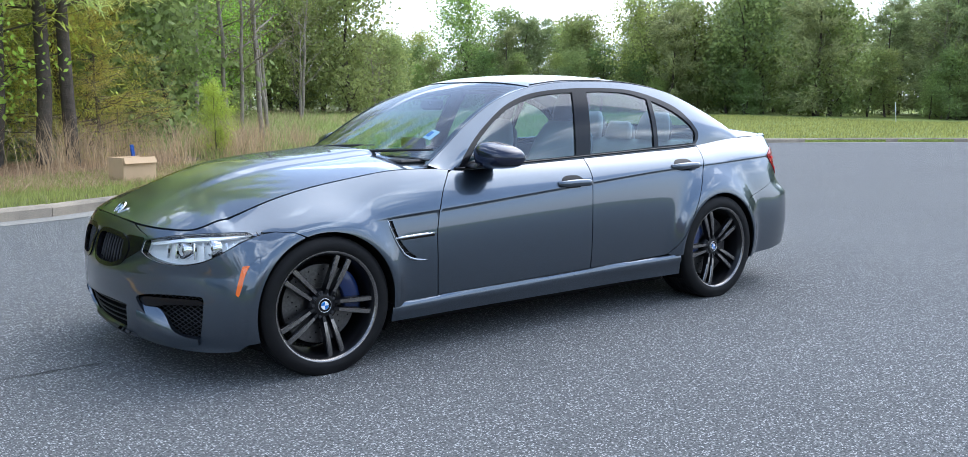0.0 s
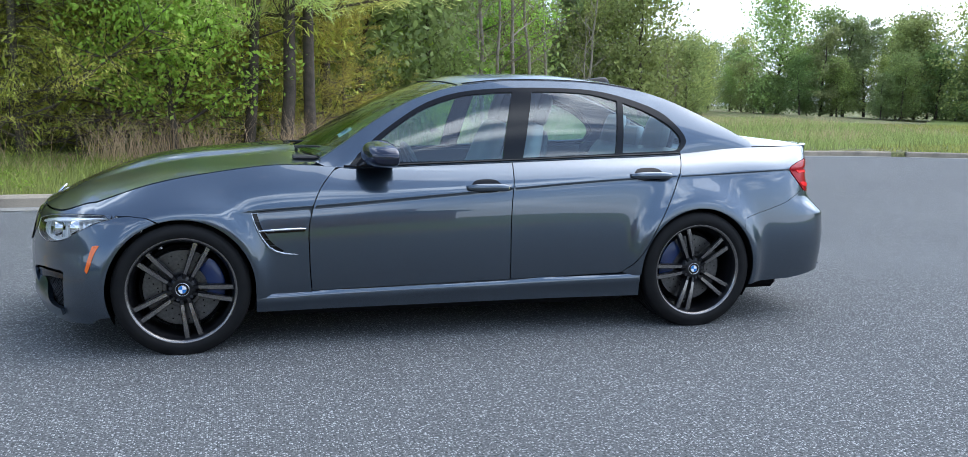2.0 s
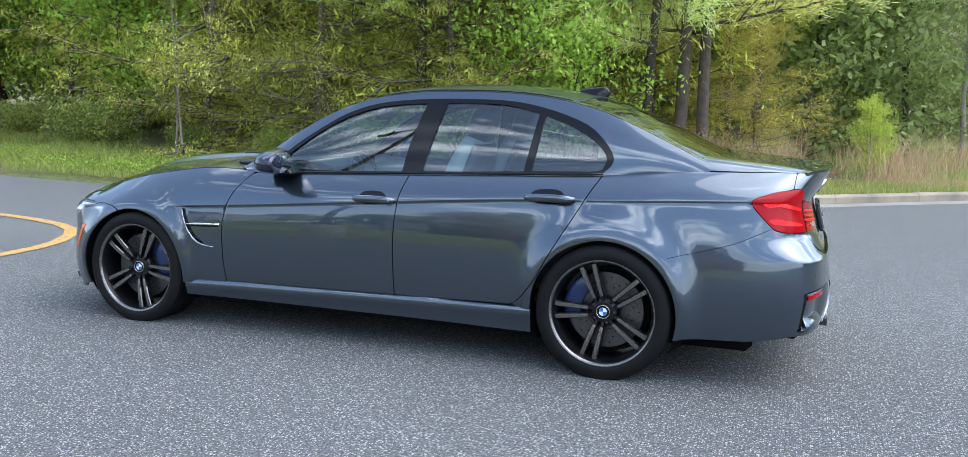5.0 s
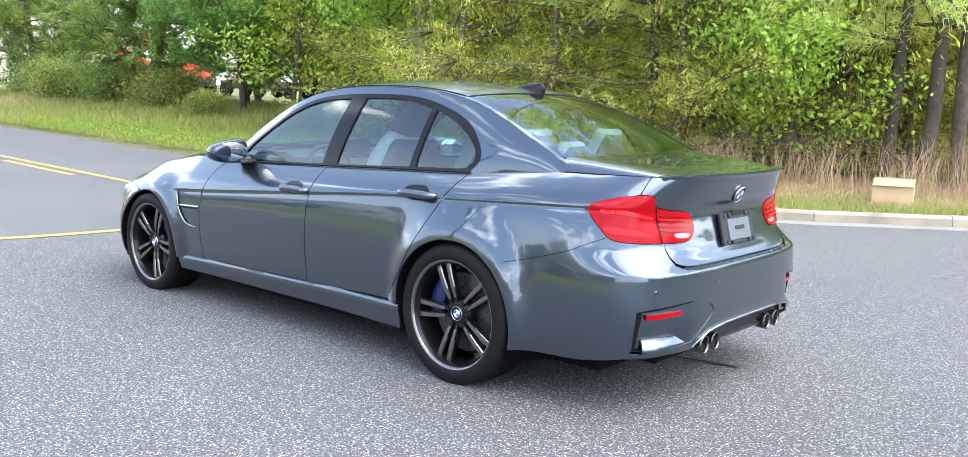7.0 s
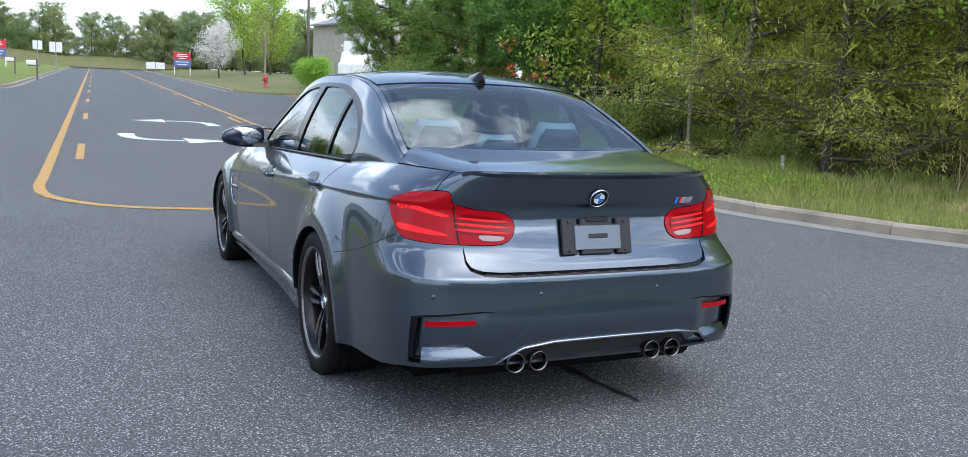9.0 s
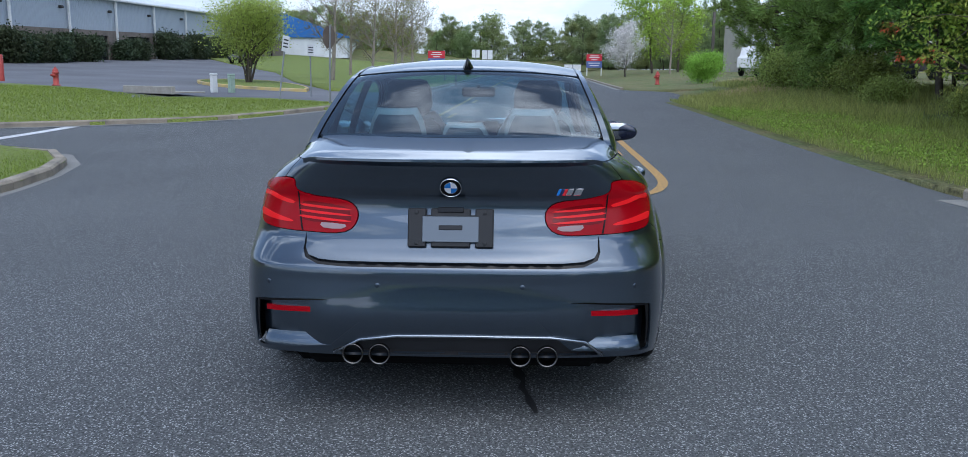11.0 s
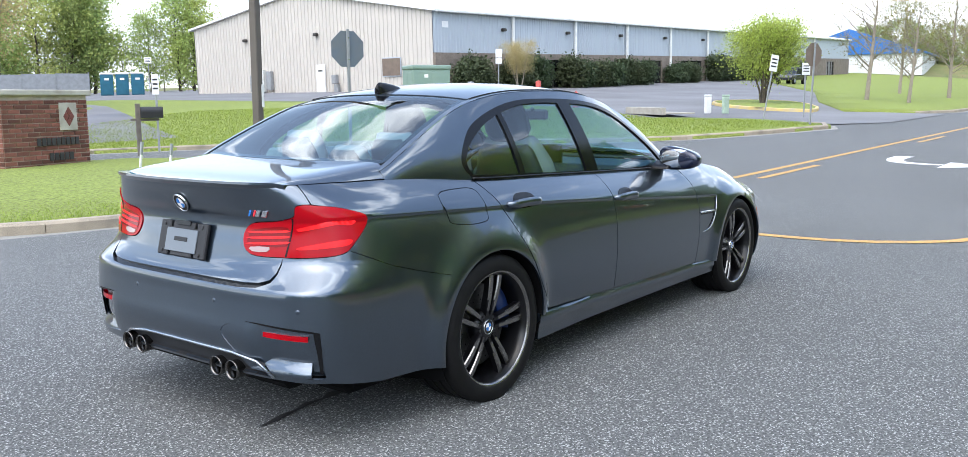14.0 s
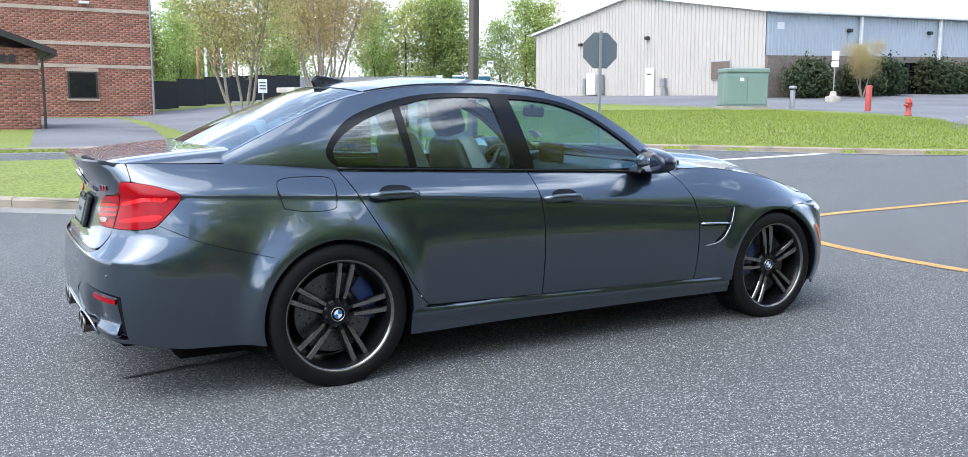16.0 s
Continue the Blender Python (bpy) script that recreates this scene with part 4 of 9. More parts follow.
        row = [bm.verts.new((x, sgn * y, z)) for y, z in ((0.80, up), (side_y(max(-1.0, min(1.0, x)), up) - 0.004, up), (0.878 + e, up - 0.006), (0.884 + e, up - 0.016), (0.884 + e, up - 0.046), (0.876 + e, up - 0.058), (0.868 + e, 0.192), (0.70, 0.168))]
        if old:
            for i in range(7):
                bm.faces.new((old[i], old[i + 1], row[i + 1], row[i]))
        else:
            bm.faces.new(row)
        old = row
    bm.faces.new(old[::-1])
    bmesh.ops.recalc_face_normals(bm, faces=bm.faces)
    ob = part("side_sill", bm, M["paint"], car, smooth=True)
    ob.data.set_sharp_from_angle(angle=radians(35))

    # cabin side: painted frame, black surround, glass
    DLO = soft_poly([(0.565, 0.930), (0.42, 1.062), (0.27, 1.168), (0.13, 1.248), (-0.05, 1.305), (-0.30, 1.333), (-0.60, 1.340), (-0.85, 1.330), (-1.06, 1.287), (-1.24, 1.222), (-1.335, 1.148), (-1.387, 1.078), (-1.383, 1.035), (-1.345, 0.998), (-1.0, 0.978), (-0.6, 0.962), (-0.2, 0.947), (0.2, 0.932)], 3, sharp=(0, 13))
    frame_top = line_z(RAIL_Z, 0.74, -1.86, 60, -0.002)
    belt = line_z(TOP_Z, -1.86, 0.70, 50, -0.002)
    DLO = grow(DLO, 0.007)
    panel("cabin_side", frame_top + belt, cab, M["paint"], car, gap=(0.03, 0.025), holes=[DLO], flip=flip)
    G_FRONT = soft_poly([(0.512, 0.942), (0.412, 1.048), (0.258, 1.161), (0.115, 1.238), (-0.058, 1.291), (-0.22, 1.312), (-0.354, 1.319), (-0.30, 1.12), (-0.268, 0.957), (0.1, 0.944)], 4, sharp=(0, 6, 8))
    G_REAR = soft_poly([(-0.470, 1.323), (-0.62, 1.326), (-0.82, 1.316), (-0.987, 1.281), (-0.965, 1.12), (-0.943, 0.986), (-0.65, 0.972), (-0.383, 0.962), (-0.425, 1.14)], 4, sharp=(0, 3, 5, 7))
    G_QUARTER = soft_poly([(-1.022, 1.272), (-1.165, 1.221), (-1.290, 1.150), (-1.358, 1.079), (-1.353, 1.026), (-1.315, 1.002), (-1.14, 0.994), (-0.983, 0.988), (-1.003, 1.12)], 4, sharp=(0, 7))
    panel("window_surround", DLO, cab, M["gloss_black"], car, gap=(0.03, 0.02), holes=[G_FRONT, G_REAR, G_QUARTER], lift=0.0, rim=0.02, flip=flip)
    for door, outline in ((front_door, G_FRONT), (rear_door, G_REAR), (rear_door, G_QUARTER)):
        g = panel("window_pane", grow(outline, 0.004), cab, M["glass"], door, gap=(0.06, 0.05), lift=-0.007, rim=0.0, flip=flip)
        g.visible_shadow = False
    # belt strip under the windows
    pts = [cab(x, TOP_Z(x) + 0.006) + Vector((0, sgn * 0.003, 0)) for x in np.linspace(-1.35, 0.60, 28)]
    part("belt_strip", tube(pts, 0.006, 6), M["gloss_black"], car, smooth=True)

    # door handles; the shade in their hollows is a flat black patch
    for door, x0, x1, zz in ((front_door, -0.285, -0.035, 0.812), (rear_door, -1.245, -0.985, 0.868)):
        hollow = soft_poly([(x0 + 0.05, zz), (x0 + 0.08, zz + 0.034), (x0 + 0.14, zz + 0.041), (x1 - 0.05, zz + 0.032), (x1 - 0.025, zz - 0.005), (x1 - 0.065, zz - 0.026), (x0 + 0.09, zz - 0.026)], 4)
        panel("handle_hollow", hollow, surf, M["gloss_black"], door, gap=(0.02, 0.02), lift=0.0015, rim=0.0, flip=flip)
        bm, old = bmesh.new(), None
        for k in range(17):
            s = k / 16
            x = x0 + (x1 - x0) * s
            p = surf(x, zz + 0.004 * math.sin(s * math.pi) - 0.002)
            out = 0.010 + 0.030 * math.sin(min(1, s * 5, (1 - s) * 5) * math.pi / 2)
            hh = 0.012 + 0.009 * math.sin(min(1, s * 4, (1 - s) * 4) * math.pi / 2)
            row = [bm.verts.new(p + Vector((0, sgn * (out - 0.012 + 0.014 * math.cos(q)), hh * math.sin(q)))) for q in np.linspace(0, 2 * math.pi, 10, endpoint=False)]
            if old:
                for i in range(10):
                    bm.faces.new((old[i], old[(i + 1) % 10], row[(i + 1) % 10], row[i]))
            else:
                bm.faces.new(row)
            old = row
        bm.faces.new(old[::-1])
        bmesh.ops.recalc_face_normals(bm, faces=bm.faces)
        part("door_handle", bm, M["paint"], door, smooth=True)
    if sgn > 0:
        p = skin(-0.255, 0.812)
        part("key_lock", lathe([(0.0001, 0.0), (0.008, 0.0), (0.008, -0.01)], 16, "y", at=Matrix.Translation(p + Vector((0, 0.034, 0)))), M["chrome"], front_door, "round chrome key lock")

    # lamps
    lamp = panel("head_lamp", grow(HEAD, -0.002), surf, M["lens"], car, gap=(0.03, 0.02), rim=0.0, flip=flip, label="clear head lamp with bright reflectors")
    lamp.visible_shadow = False
    panel("lamp_housing", HEAD, surf, M["lamp_silver"], lamp, gap=(0.03, 0.02), lift=-0.045, rim=-0.045, flip=flip)
    for a, z, r in ((2.20, 0.612, 0.040), (2.03, 0.626, 0.038)):
        p = surf(a, z)
        aim = Matrix.Translation(p + Vector((-0.045, -sgn * 0.012, 0))) @ pose(0, 0, 0, 0, 90, 0)
        part("lamp_ring", lathe([(r * 0.78, 0.010), (r * 0.9, 0.022), (r, 0.018), (r, -0.02)], 28, "z", at=aim), M["chrome"], lamp, smooth=True)
        part("projector", lathe([(0.0001, 0.018), (r * 0.32, 0.013), (r * 0.52, 0.0), (r * 0.56, -0.015)], 24, "z", at=aim), M["gloss_black"], lamp, smooth=True)
    panel("lamp_brow", soft_poly([(2.36, 0.640), (2.15, 0.676), (1.92, 0.687), (1.74, 0.686), (1.92, 0.676), (2.14, 0.662), (2.33, 0.632)], 3), surf, M["lamp_silver"], lamp, gap=(0.03, 0.015), lift=-0.012, rim=0.01, flip=flip)
    for k in range(9):
        a = 1.84 + 0.055 * k
        zt, zb = 0.672 - 0.10 * max(0.0, a - 2.2), 0.632 - 0.26 * (a - 1.84) * (a < 2.05) - 0.055 * (a >= 2.05)
        panel("lamp_rib", [(a, zt), (a + 0.008, zt), (a + 0.006, zb), (a - 0.002, zb)], surf, M["chrome"] if k % 2 else M["lamp_silver"], lamp, gap=(0.02, 0.02), lift=-0.028, rim=0.012, flip=flip)
    panel("lamp_edge", HEAD, surf, M["gloss_black"], lamp, gap=(0.03, 0.02), holes=[grow(HEAD, -0.003)], lift=-0.003, rim=0.03, flip=flip)
    panel("side_marker", soft_poly(MARKER, 3), surf, M["amber"], car, gap=(0.02, 0.02), lift=0.003, rim=0.004, flip=flip, label="orange side marker")
    tl = panel("tail_lamp", TAIL_LAMP, surf, M["lamp_red"], car, gap=(0.02, 0.015), lift=0.004, rim=0.02, flip=flip, label="red tail lamp with light bars")
    panel("light_bar", soft_poly([(-2.16, 0.885), (-2.28, 0.888), (-2.47, 0.862), (-2.485, 0.852), (-2.46, 0.850), (-2.28, 0.872), (-2.19, 0.868)], 3), surf, M["lamp_red_bright"], tl, gap=(0.03, 0.012), lift=0.007, rim=0.004, flip=flip)
    panel("light_bar", soft_poly([(-2.20, 0.815), (-2.30, 0.812), (-2.47, 0.790), (-2.478, 0.778), (-2.30, 0.788), (-2.22, 0.795)], 3), surf, M["lamp_red_bright"], tl, gap=(0.03, 0.012), lift=0.007, rim=0.004, flip=flip)
    panel("dark_field", soft_poly([(-2.535, 0.862), (-2.69, 0.846), (-2.712, 0.815), (-2.70, 0.790), (-2.545, 0.790)], 3), surf, M["lamp_red_dark"], tl, gap=(0.03, 0.02), lift=0.006, rim=0.004, flip=flip)
    for zz in (0.848, 0.826, 0.804):
        panel("light_bar", soft_poly([(-2.54, zz + 0.004), (-2.70, zz - 0.010), (-2.70, zz - 0.017), (-2.54, zz - 0.005)], 2), surf, M["lamp_red_bright"], tl, gap=(0.03, 0.01), lift=0.009, rim=0.004, flip=flip)
    panel("reverse_light", soft_poly([(-2.62, 0.783), (-2.70, 0.778), (-2.69, 0.762), (-2.63, 0.764)], 2), surf, M["lamp_white"], tl, gap=(0.03, 0.01), lift=0.007, rim=0.004, flip=flip, label="pale reversing light")
    split = [(-2.497, 0.900), (-2.503, 0.900), (-2.548, 0.750), (-2.541, 0.750)]
    panel("lamp_split", split, surf, M["gloss_black"], tl, gap=(0.02, 0.02), lift=0.006, rim=0.004, flip=flip)

    # mirror
    mirror = part("door_mirror", bmesh.new(), M["cap_blue"], car, "dark folding door mirror")
    bm = bmesh.new()
    bmesh.ops.create_uvsphere(bm, u_segments=28, v_segments=16, radius=1)
    for v in bm.verts:
        x, y, z = v.co
        x = 0.115 * math.copysign(abs(x) ** 0.75, x) * (1.0 if x > 0 else 0.32)
        y = 0.138 * math.copysign(abs(y) ** 0.70, y)
        z = 0.070 * math.copysign(abs(z) ** 0.72, z) * (1 - 0.24 * (y / 0.138 + 0.2)) - 0.006 * (y / 0.138)
        x -= 0.025 * (y / 0.138)
        v.co = (0.40 + x, sgn * (0.930 + y), 0.985 + z)
    bmesh.ops.recalc_face_normals(bm, faces=bm.faces)
    bm.to_mesh(mirror.data)
    bm.free()
    mirror.data.shade_smooth()
    part("mirror_glass", lathe([(0.0001, -0.001), (0.8, 0.0), (1.0, 0.006)], 28, "x", at=Matrix.Translation((0.362, sgn * 0.933, 0.987)) @ Matrix.Diagonal((1, 0.112, 0.056, 1))), M["mirror"], mirror, "mirror glass", smooth=True)
    part("mirror_base", prism([(0.34, 0.925), (0.54, 0.928), (0.51, 0.955), (0.42, 0.975), (0.36, 0.95)], 0.12, at=Matrix.Translation((0, 0.765 if sgn > 0 else -0.885, -0.004)), bevel=0.012), M["gloss_black"], mirror, smooth=False)

# ---- the car: hood, roof, screens, boot lid ----
rim_pts = [shell3(a, top_of(a)) for a in np.concatenate([np.linspace(0.66, XF, 40), np.linspace(XF + 0.01, NOSE, 60)])]
RX, RY, RZ = (np.array(v) for v in zip(*rim_pts))
order = np.argsort(RX)
RX, RY, RZ = RX[order], RY[order], RZ[order]


def hood_surf(x, y):
    yr, zr = max(0.05, float(np.interp(x, RX, RY))), float(np.interp(x, RX, RZ))
    q = min(1.0, abs(y) / yr)
    dome = 0.026 * (1 - step(0.25, 0.37, abs(y))) * (1 - step(1.55, 2.0, x)) * step(0.6, 0.9, x)
    return Vector((x, y, zr + (HOOD_Z(x) - zr) * (1 - q**2.4) + dome))


side_line = [(x, y) for x, y, _ in rim_pts][4::3]
cowl = [(0.675 + 0.15 * (1 - (y / 0.70) ** 2), y) for y in np.linspace(-0.70, 0.70, 25)]
outline = [(x - 0.004 * step(1.8, 2.1, x), y - 0.004) for x, y in side_line] + [(x - 0.004 * step(1.8, 2.1, x), -y + 0.004) for x, y in side_line[::-1][1:]] + cowl
hood = panel("hood", outline, hood_surf, M["paint"], car, gap=(0.03, 0.03), rim=0.012)
part("cowl_vent", box(0.16, 1.30, 0.02, (0.77, 0, 0.955), 0.008), M["plastic"], car)
for yy in (0.18, -0.42):
    part("wiper", tube([(0.82, yy, 0.988), (0.80, yy + 0.22, 1.002), (0.76, yy + 0.45, 1.015), (0.72, yy + 0.58, 1.02)], [0.010, 0.009, 0.007, 0.005], 6), M["plastic"], car, smooth=True)

W_TOP = cr([-0.6, -0.3, 0, 0.3, 0.6], [-0.065, 0.005, 0.035, 0.005, -0.065])      # x of the windscreen's upper edge, by y
R_TOP = cr([-0.6, -0.3, 0, 0.3, 0.6], [-1.135, -1.185, -1.20, -1.185, -1.135])     # x of the rear window's upper edge
R_LOW = cr([-0.65, -0.3, 0, 0.3, 0.65], [-1.80, -1.865, -1.885, -1.865, -1.80])


def rail_line(x0, x1, n, inset):
    return [(x, RAIL_Y(x) - inset) for x in np.linspace(x0, x1, n)]


def mirrored(line):
    return [(x, -y) for x, y in line[::-1]]


left = rail_line(-0.075, -1.13, 30, 0.004)
roof_outline = left + [(R_TOP(y), y) for y in np.linspace(0.56, -0.56, 20)] + mirrored(left) + [(W_TOP(y), y) for y in np.linspace(-0.57, 0.57, 20)]
roof = panel("roof", roof_outline, roof_surf, M["roof_black"], car, gap=(0.04, 0.04))
for s in (1, -1):
    pts = [roof_surf(x, s * (RAIL_Y(x) - 0.030)) + Vector((0, 0, 0.0005)) for x in np.linspace(-0.08, -1.14, 20)]
    part("roof_strip", tube(pts, 0.0045, 6), M["gloss_black"], roof, smooth=True)
left = rail_line(0.70, -0.055, 24, 0.012)
screen_low = [(0.70 + 0.125 * (1 - (y / 0.70) ** 2), y) for y in np.linspace(-0.69, 0.69, 21)]
ws_outline = left + [(W_TOP(y) + 0.006, y) for y in np.linspace(0.555, -0.555, 20)] + mirrored(left) + screen_low
ws = panel("windscreen", ws_outline, roof_surf, M["screen_glass"], car, gap=(0.05, 0.05), rim=0.0, lift=-0.004)
ws.visible_shadow = False
panel("screen_edge", grow(ws_outline, 0.008), roof_surf, M["gloss_black"], ws, gap=(0.04, 0.04), holes=[grow(ws_outline, -0.030)], lift=-0.006, rim=0.004)
left = rail_line(-1.145, -1.785, 24, 0.034)
rw_outline = left + [(R_LOW(y) + 0.004, y) for y in np.linspace(0.60, -0.60, 20)] + mirrored(left) + [(R_TOP(y) - 0.006, y) for y in np.linspace(-0.545, 0.545, 20)]
rw = panel("rear_window", rw_outline, roof_surf, M["screen_glass"], car, gap=(0.05, 0.05), rim=0.0, lift=-0.004)
rw.visible_shadow = False
panel("screen_edge", grow(rw_outline, 0.006), roof_surf, M["gloss_black"], rw, gap=(0.04, 0.04), holes=[grow(rw_outline, -0.026)], lift=-0.005, rim=0.004)
for s in (1, -1):
    pillar = rail_line(-1.12, -1.86, 24, 0.0)
    inner = rail_line(-1.86, -1.12, 24, 0.027)
    panel("rear_pillar", [(x, s * y) for x, y in pillar + inner], roof_surf, M["paint"], car, gap=(0.03, 0.012), rim=0.0)
    pillar = rail_line(0.76, -0.08, 24, 0.0)
    inner = rail_line(-0.08, 0.76, 24, 0.009)
    panel("front_pillar", [(x, s * y) for x, y in pillar + inner], roof_surf, M["paint"], car, gap=(0.03, 0.012), rim=0.0)

deck_pts = [shell3(a, top_of(a)) for a in np.linspace(-1.80, TAIL, 60)]
DX, DY, DZ = (np.array(v)[::-1] for v in zip(*deck_pts))


def deck_surf(x, y):
    yr, zr = max(0.05, float(np.interp(x, DX, DY))), float(np.interp(x, DX, DZ))
    q = min(1.0, abs(y) / yr)
    return Vector((x, y, zr + (max(DECK_Z(x), zr) - zr) * (1 - q**16)))


dl = [(x, y - 0.004) for x, y, _ in deck_pts if x < -1.83]
deck_outline = dl[:-1] + [(dl[-1][0], 0.0)] + mirrored(dl[:-1]) + [(R_LOW(y) - 0.006, y) for y in np.linspace(-0.60, 0.60, 15)]
boot = panel("boot_lid", deck_outline, deck_surf, M["paint"], car, gap=(0.03, 0.03), rim=0.008)
# upright face of the lid, between the lamps
lamp = grow(TAIL_LAMP, 0.003)
k1 = min(range(len(lamp)), key=lambda i: abs(lamp[i][0] + 2.350) + abs(lamp[i][1] - 0.947))
k2 = min(range(len(lamp)), key=lambda i: abs(lamp[i][0] + 2.56) + abs(lamp[i][1] - 0.746))
run = []
i = k1
while True:
    run.append(lamp[i % len(lamp)])
    if i % len(lamp) == k2:
        break
    i += 1
half = [(-2.358, 1.012), (run[0][0] - 0.003, run[0][1] + 0.002)] + run[1:] + [(-2.568, 0.722), (-2.588, 0.690), (-2.618, 0.666), (-2.662, 0.653), (-2.72, 0.648), (-2.82, 0.647)]
upper = [(x, top_of(x)) for x in np.linspace(TAIL, -2.36, 24)]
face = half + [(2 * TAIL - a, z) for a, z in half[::-1]] + [(2 * TAIL - a, z) for a, z in upper[::-1]] + upper[1:]
LID_LINES = [[(a, z) for a in np.arange(-2.44, 2 * TAIL + 2.44, -0.02)] for z in (0.70, 0.78, 0.835, 0.850, 0.862, 0.872, 0.882, 0.895, 0.912, 0.935, 0.955, 0.975, 0.995)]
panel("lid_face", face, skin, M["paint"], boot, gap=(0.03, 0.025), flip=True, lines=LID_LINES)
# spoiler lip on the lid's edge
pts = [skin(a, top_of(a) - 0.002) for a in np.linspace(-2.42, 2 * TAIL + 2.42, 50)]
pts = [Vector((sum(q.x for q in pts[max(0, k - 3):k + 4]) / len(pts[max(0, k - 3):k + 4]), p.y, p.z)) for k, p in enumerate(pts)]
bm, old = bmesh.new(), None
for k, p in enumerate(pts):
    f = math.sin(min(1, k / 6, (49 - k) / 6) * math.pi / 2)
    row = [bm.verts.new(p + Vector((dx, 0, dz))) for dx, dz in ((0.10, 0.004), (0.03, 0.006 + 0.008 * f), (-0.012 * f, 0.006 + 0.010 * f), (-0.013 * f, 0.001 + 0.006 * f), (0.002, -0.010), (0.04, -0.012))]
    if old:
        for j in range(6):
            bm.faces.new((old[j], old[(j + 1) % 6], row[(j + 1) % 6], row[j]))
    else:
        bm.faces.new(row)
    old = row
bm.faces.new(old[::-1])
bmesh.ops.recalc_face_normals(bm, faces=bm.faces)
sp = part("lip_spoiler", bm, M["paint"], boot, smooth=True)
sp.data.set_sharp_from_angle(angle=radians(40))
# number plate carrier and what is on it
carrier = box(0.018, 0.325, 0.098, (0, 0, 0), 0.004)
for yy, ww in ((0.128, 0.07), (-0.128, 0.07), (0, 0.15)):
    carrier = box(0.0175, ww, 0.148, (0, yy, 0), 0.004, bm=carrier)
pc = part("plate_carrier", carrier, M["plastic"], boot, "black plastic plate carrier with a pale plate")
pc.matrix_world = pose(-2.371, 0, 0.775, 0, 14, 0)
for nm, bmx, mt in (("plate", box(0.006, 0.215, 0.098, (-0.011, 0, -0.006), 0.002), M["plate_grey"]), ("plate_bar", box(0.006, 0.09, 0.018, (-0.0145, 0, 0.0), 0.002), M["plastic"]), ("plate_top", box(0.008, 0.10, 0.02, (-0.010, 0, 0.068), 0.002), M["gloss_black"])):
    part(nm, bmx, mt, pc)
for yy in (-0.13, 0.13):
    part("screw", lathe([(0.0001, -0.004), (0.007, -0.003), (0.008, 0.0)], 10, "x", at=Matrix.Translation((-0.010, yy, 0.058))), M["plastic"], pc)
    part("screw", lathe([(0.0001, -0.004), (0.007, -0.003), (0.008, 0.0)], 10, "x", at=Matrix.Translation((-0.010, yy, -0.058))), M["plastic"], pc)


def roundel(name, radius, m, parent):
    """A round badge: black ring, blue and white quarters, bright rim."""
    base = part(name, lathe([(0.0001, 0.002), (radius, 0.002), (radius * 1.02, 0.0), (radius, -0.004)], 32), M["gloss_black"], parent, "round badge in black, blue and white", smooth=False)
    base.matrix_world = m
    part("badge_rim", lathe([(radius * 0.93, 0.002), (radius * 0.96, 0.0045), (radius * 1.02, 0.003), (radius * 1.03, -0.004)], 32), M["chrome"], base, smooth=True)
    part("badge_ring", lathe([(radius * 0.58, 0.002), (radius * 0.60, 0.0035), (radius * 0.63, 0.002)], 32), M["chrome"], base, smooth=True)
    for q in range(4):
        bm = bmesh.new()
        bm.faces.new([bm.verts.new((0, 0, 0.003))] + [bm.verts.new((radius * 0.58 * math.cos(radians(q * 90 + t)), radius * 0.58 * math.sin(radians(q * 90 + t)), 0.003)) for t in range(0, 91, 15)])
        part("badge_quarter", bm, M["badge_blue"] if q % 2 else M["badge_white"], base)
    return base


p = skin(TAIL, 0.932)
n = Vector((skin(TAIL, 0.972).z - skin(TAIL, 0.892).z, 0, 0)) * -1 + Vector((0, 0, skin(TAIL, 0.972).x - skin(TAIL, 0.892).x))
n = n.normalized()
roundel("badge", 0.041, Matrix.Translation(p + n * 0.007) @ pose(0, 0, 0, 0, -90 - math.degrees(math.asin(-n.z)), 0) @ pose(0, 0, 0, 0, 0, 90), boot)
p = hood_surf(2.068, 0)
roundel("badge", 0.041, Matrix.Translation(p + Vector((0.004, 0, 0.004))) @ pose(0, 0, 0, 0, 48, 0) @ pose(0, 0, 0, 0, 0, 90), hood)
# model badge: slanted colour bars and chrome bars
for k, (dy, w, mt) in enumerate(((0.052, 0.013, "badge_blue"), (0.038, 0.013, "caliper"), (0.024, 0.013, "badge_red"), (0.002, 0.026, "chrome"), (-0.040, 0.034, "chrome"))):
    a0 = -3.245
    p = skin(a0 + dy / 1.4, 0.912) + Vector((-0.003, 0.0, 0))
    bm = box(0.005, w * 0.85, 0.026, (0, 0, 0), 0.001)
    for v in bm.verts:
        v.co.y -= v.co.z * 0.45
    b = part("model_badge", bm, M[mt], boot)
    b.matrix_world = Matrix.Translation(p)

# ---- the car: bumpers ----
KIDNEY = soft_poly([(2.765, 0.648), (2.60, 0.650), (2.53, 0.632), (2.505, 0.59), (2.545, 0.528), (2.64, 0.508), (2.745, 0.520), (2.772, 0.58)], 4)
INTAKE_C = soft_poly([(2.50, 0.340), (2.54, 0.235), (2.60, 0.205), (2.80, 0.200), (3.00, 0.205), (3.06, 0.235), (3.10, 0.340), (2.95, 0.350), (2.65, 0.350)], 4, sharp=(0, 6))
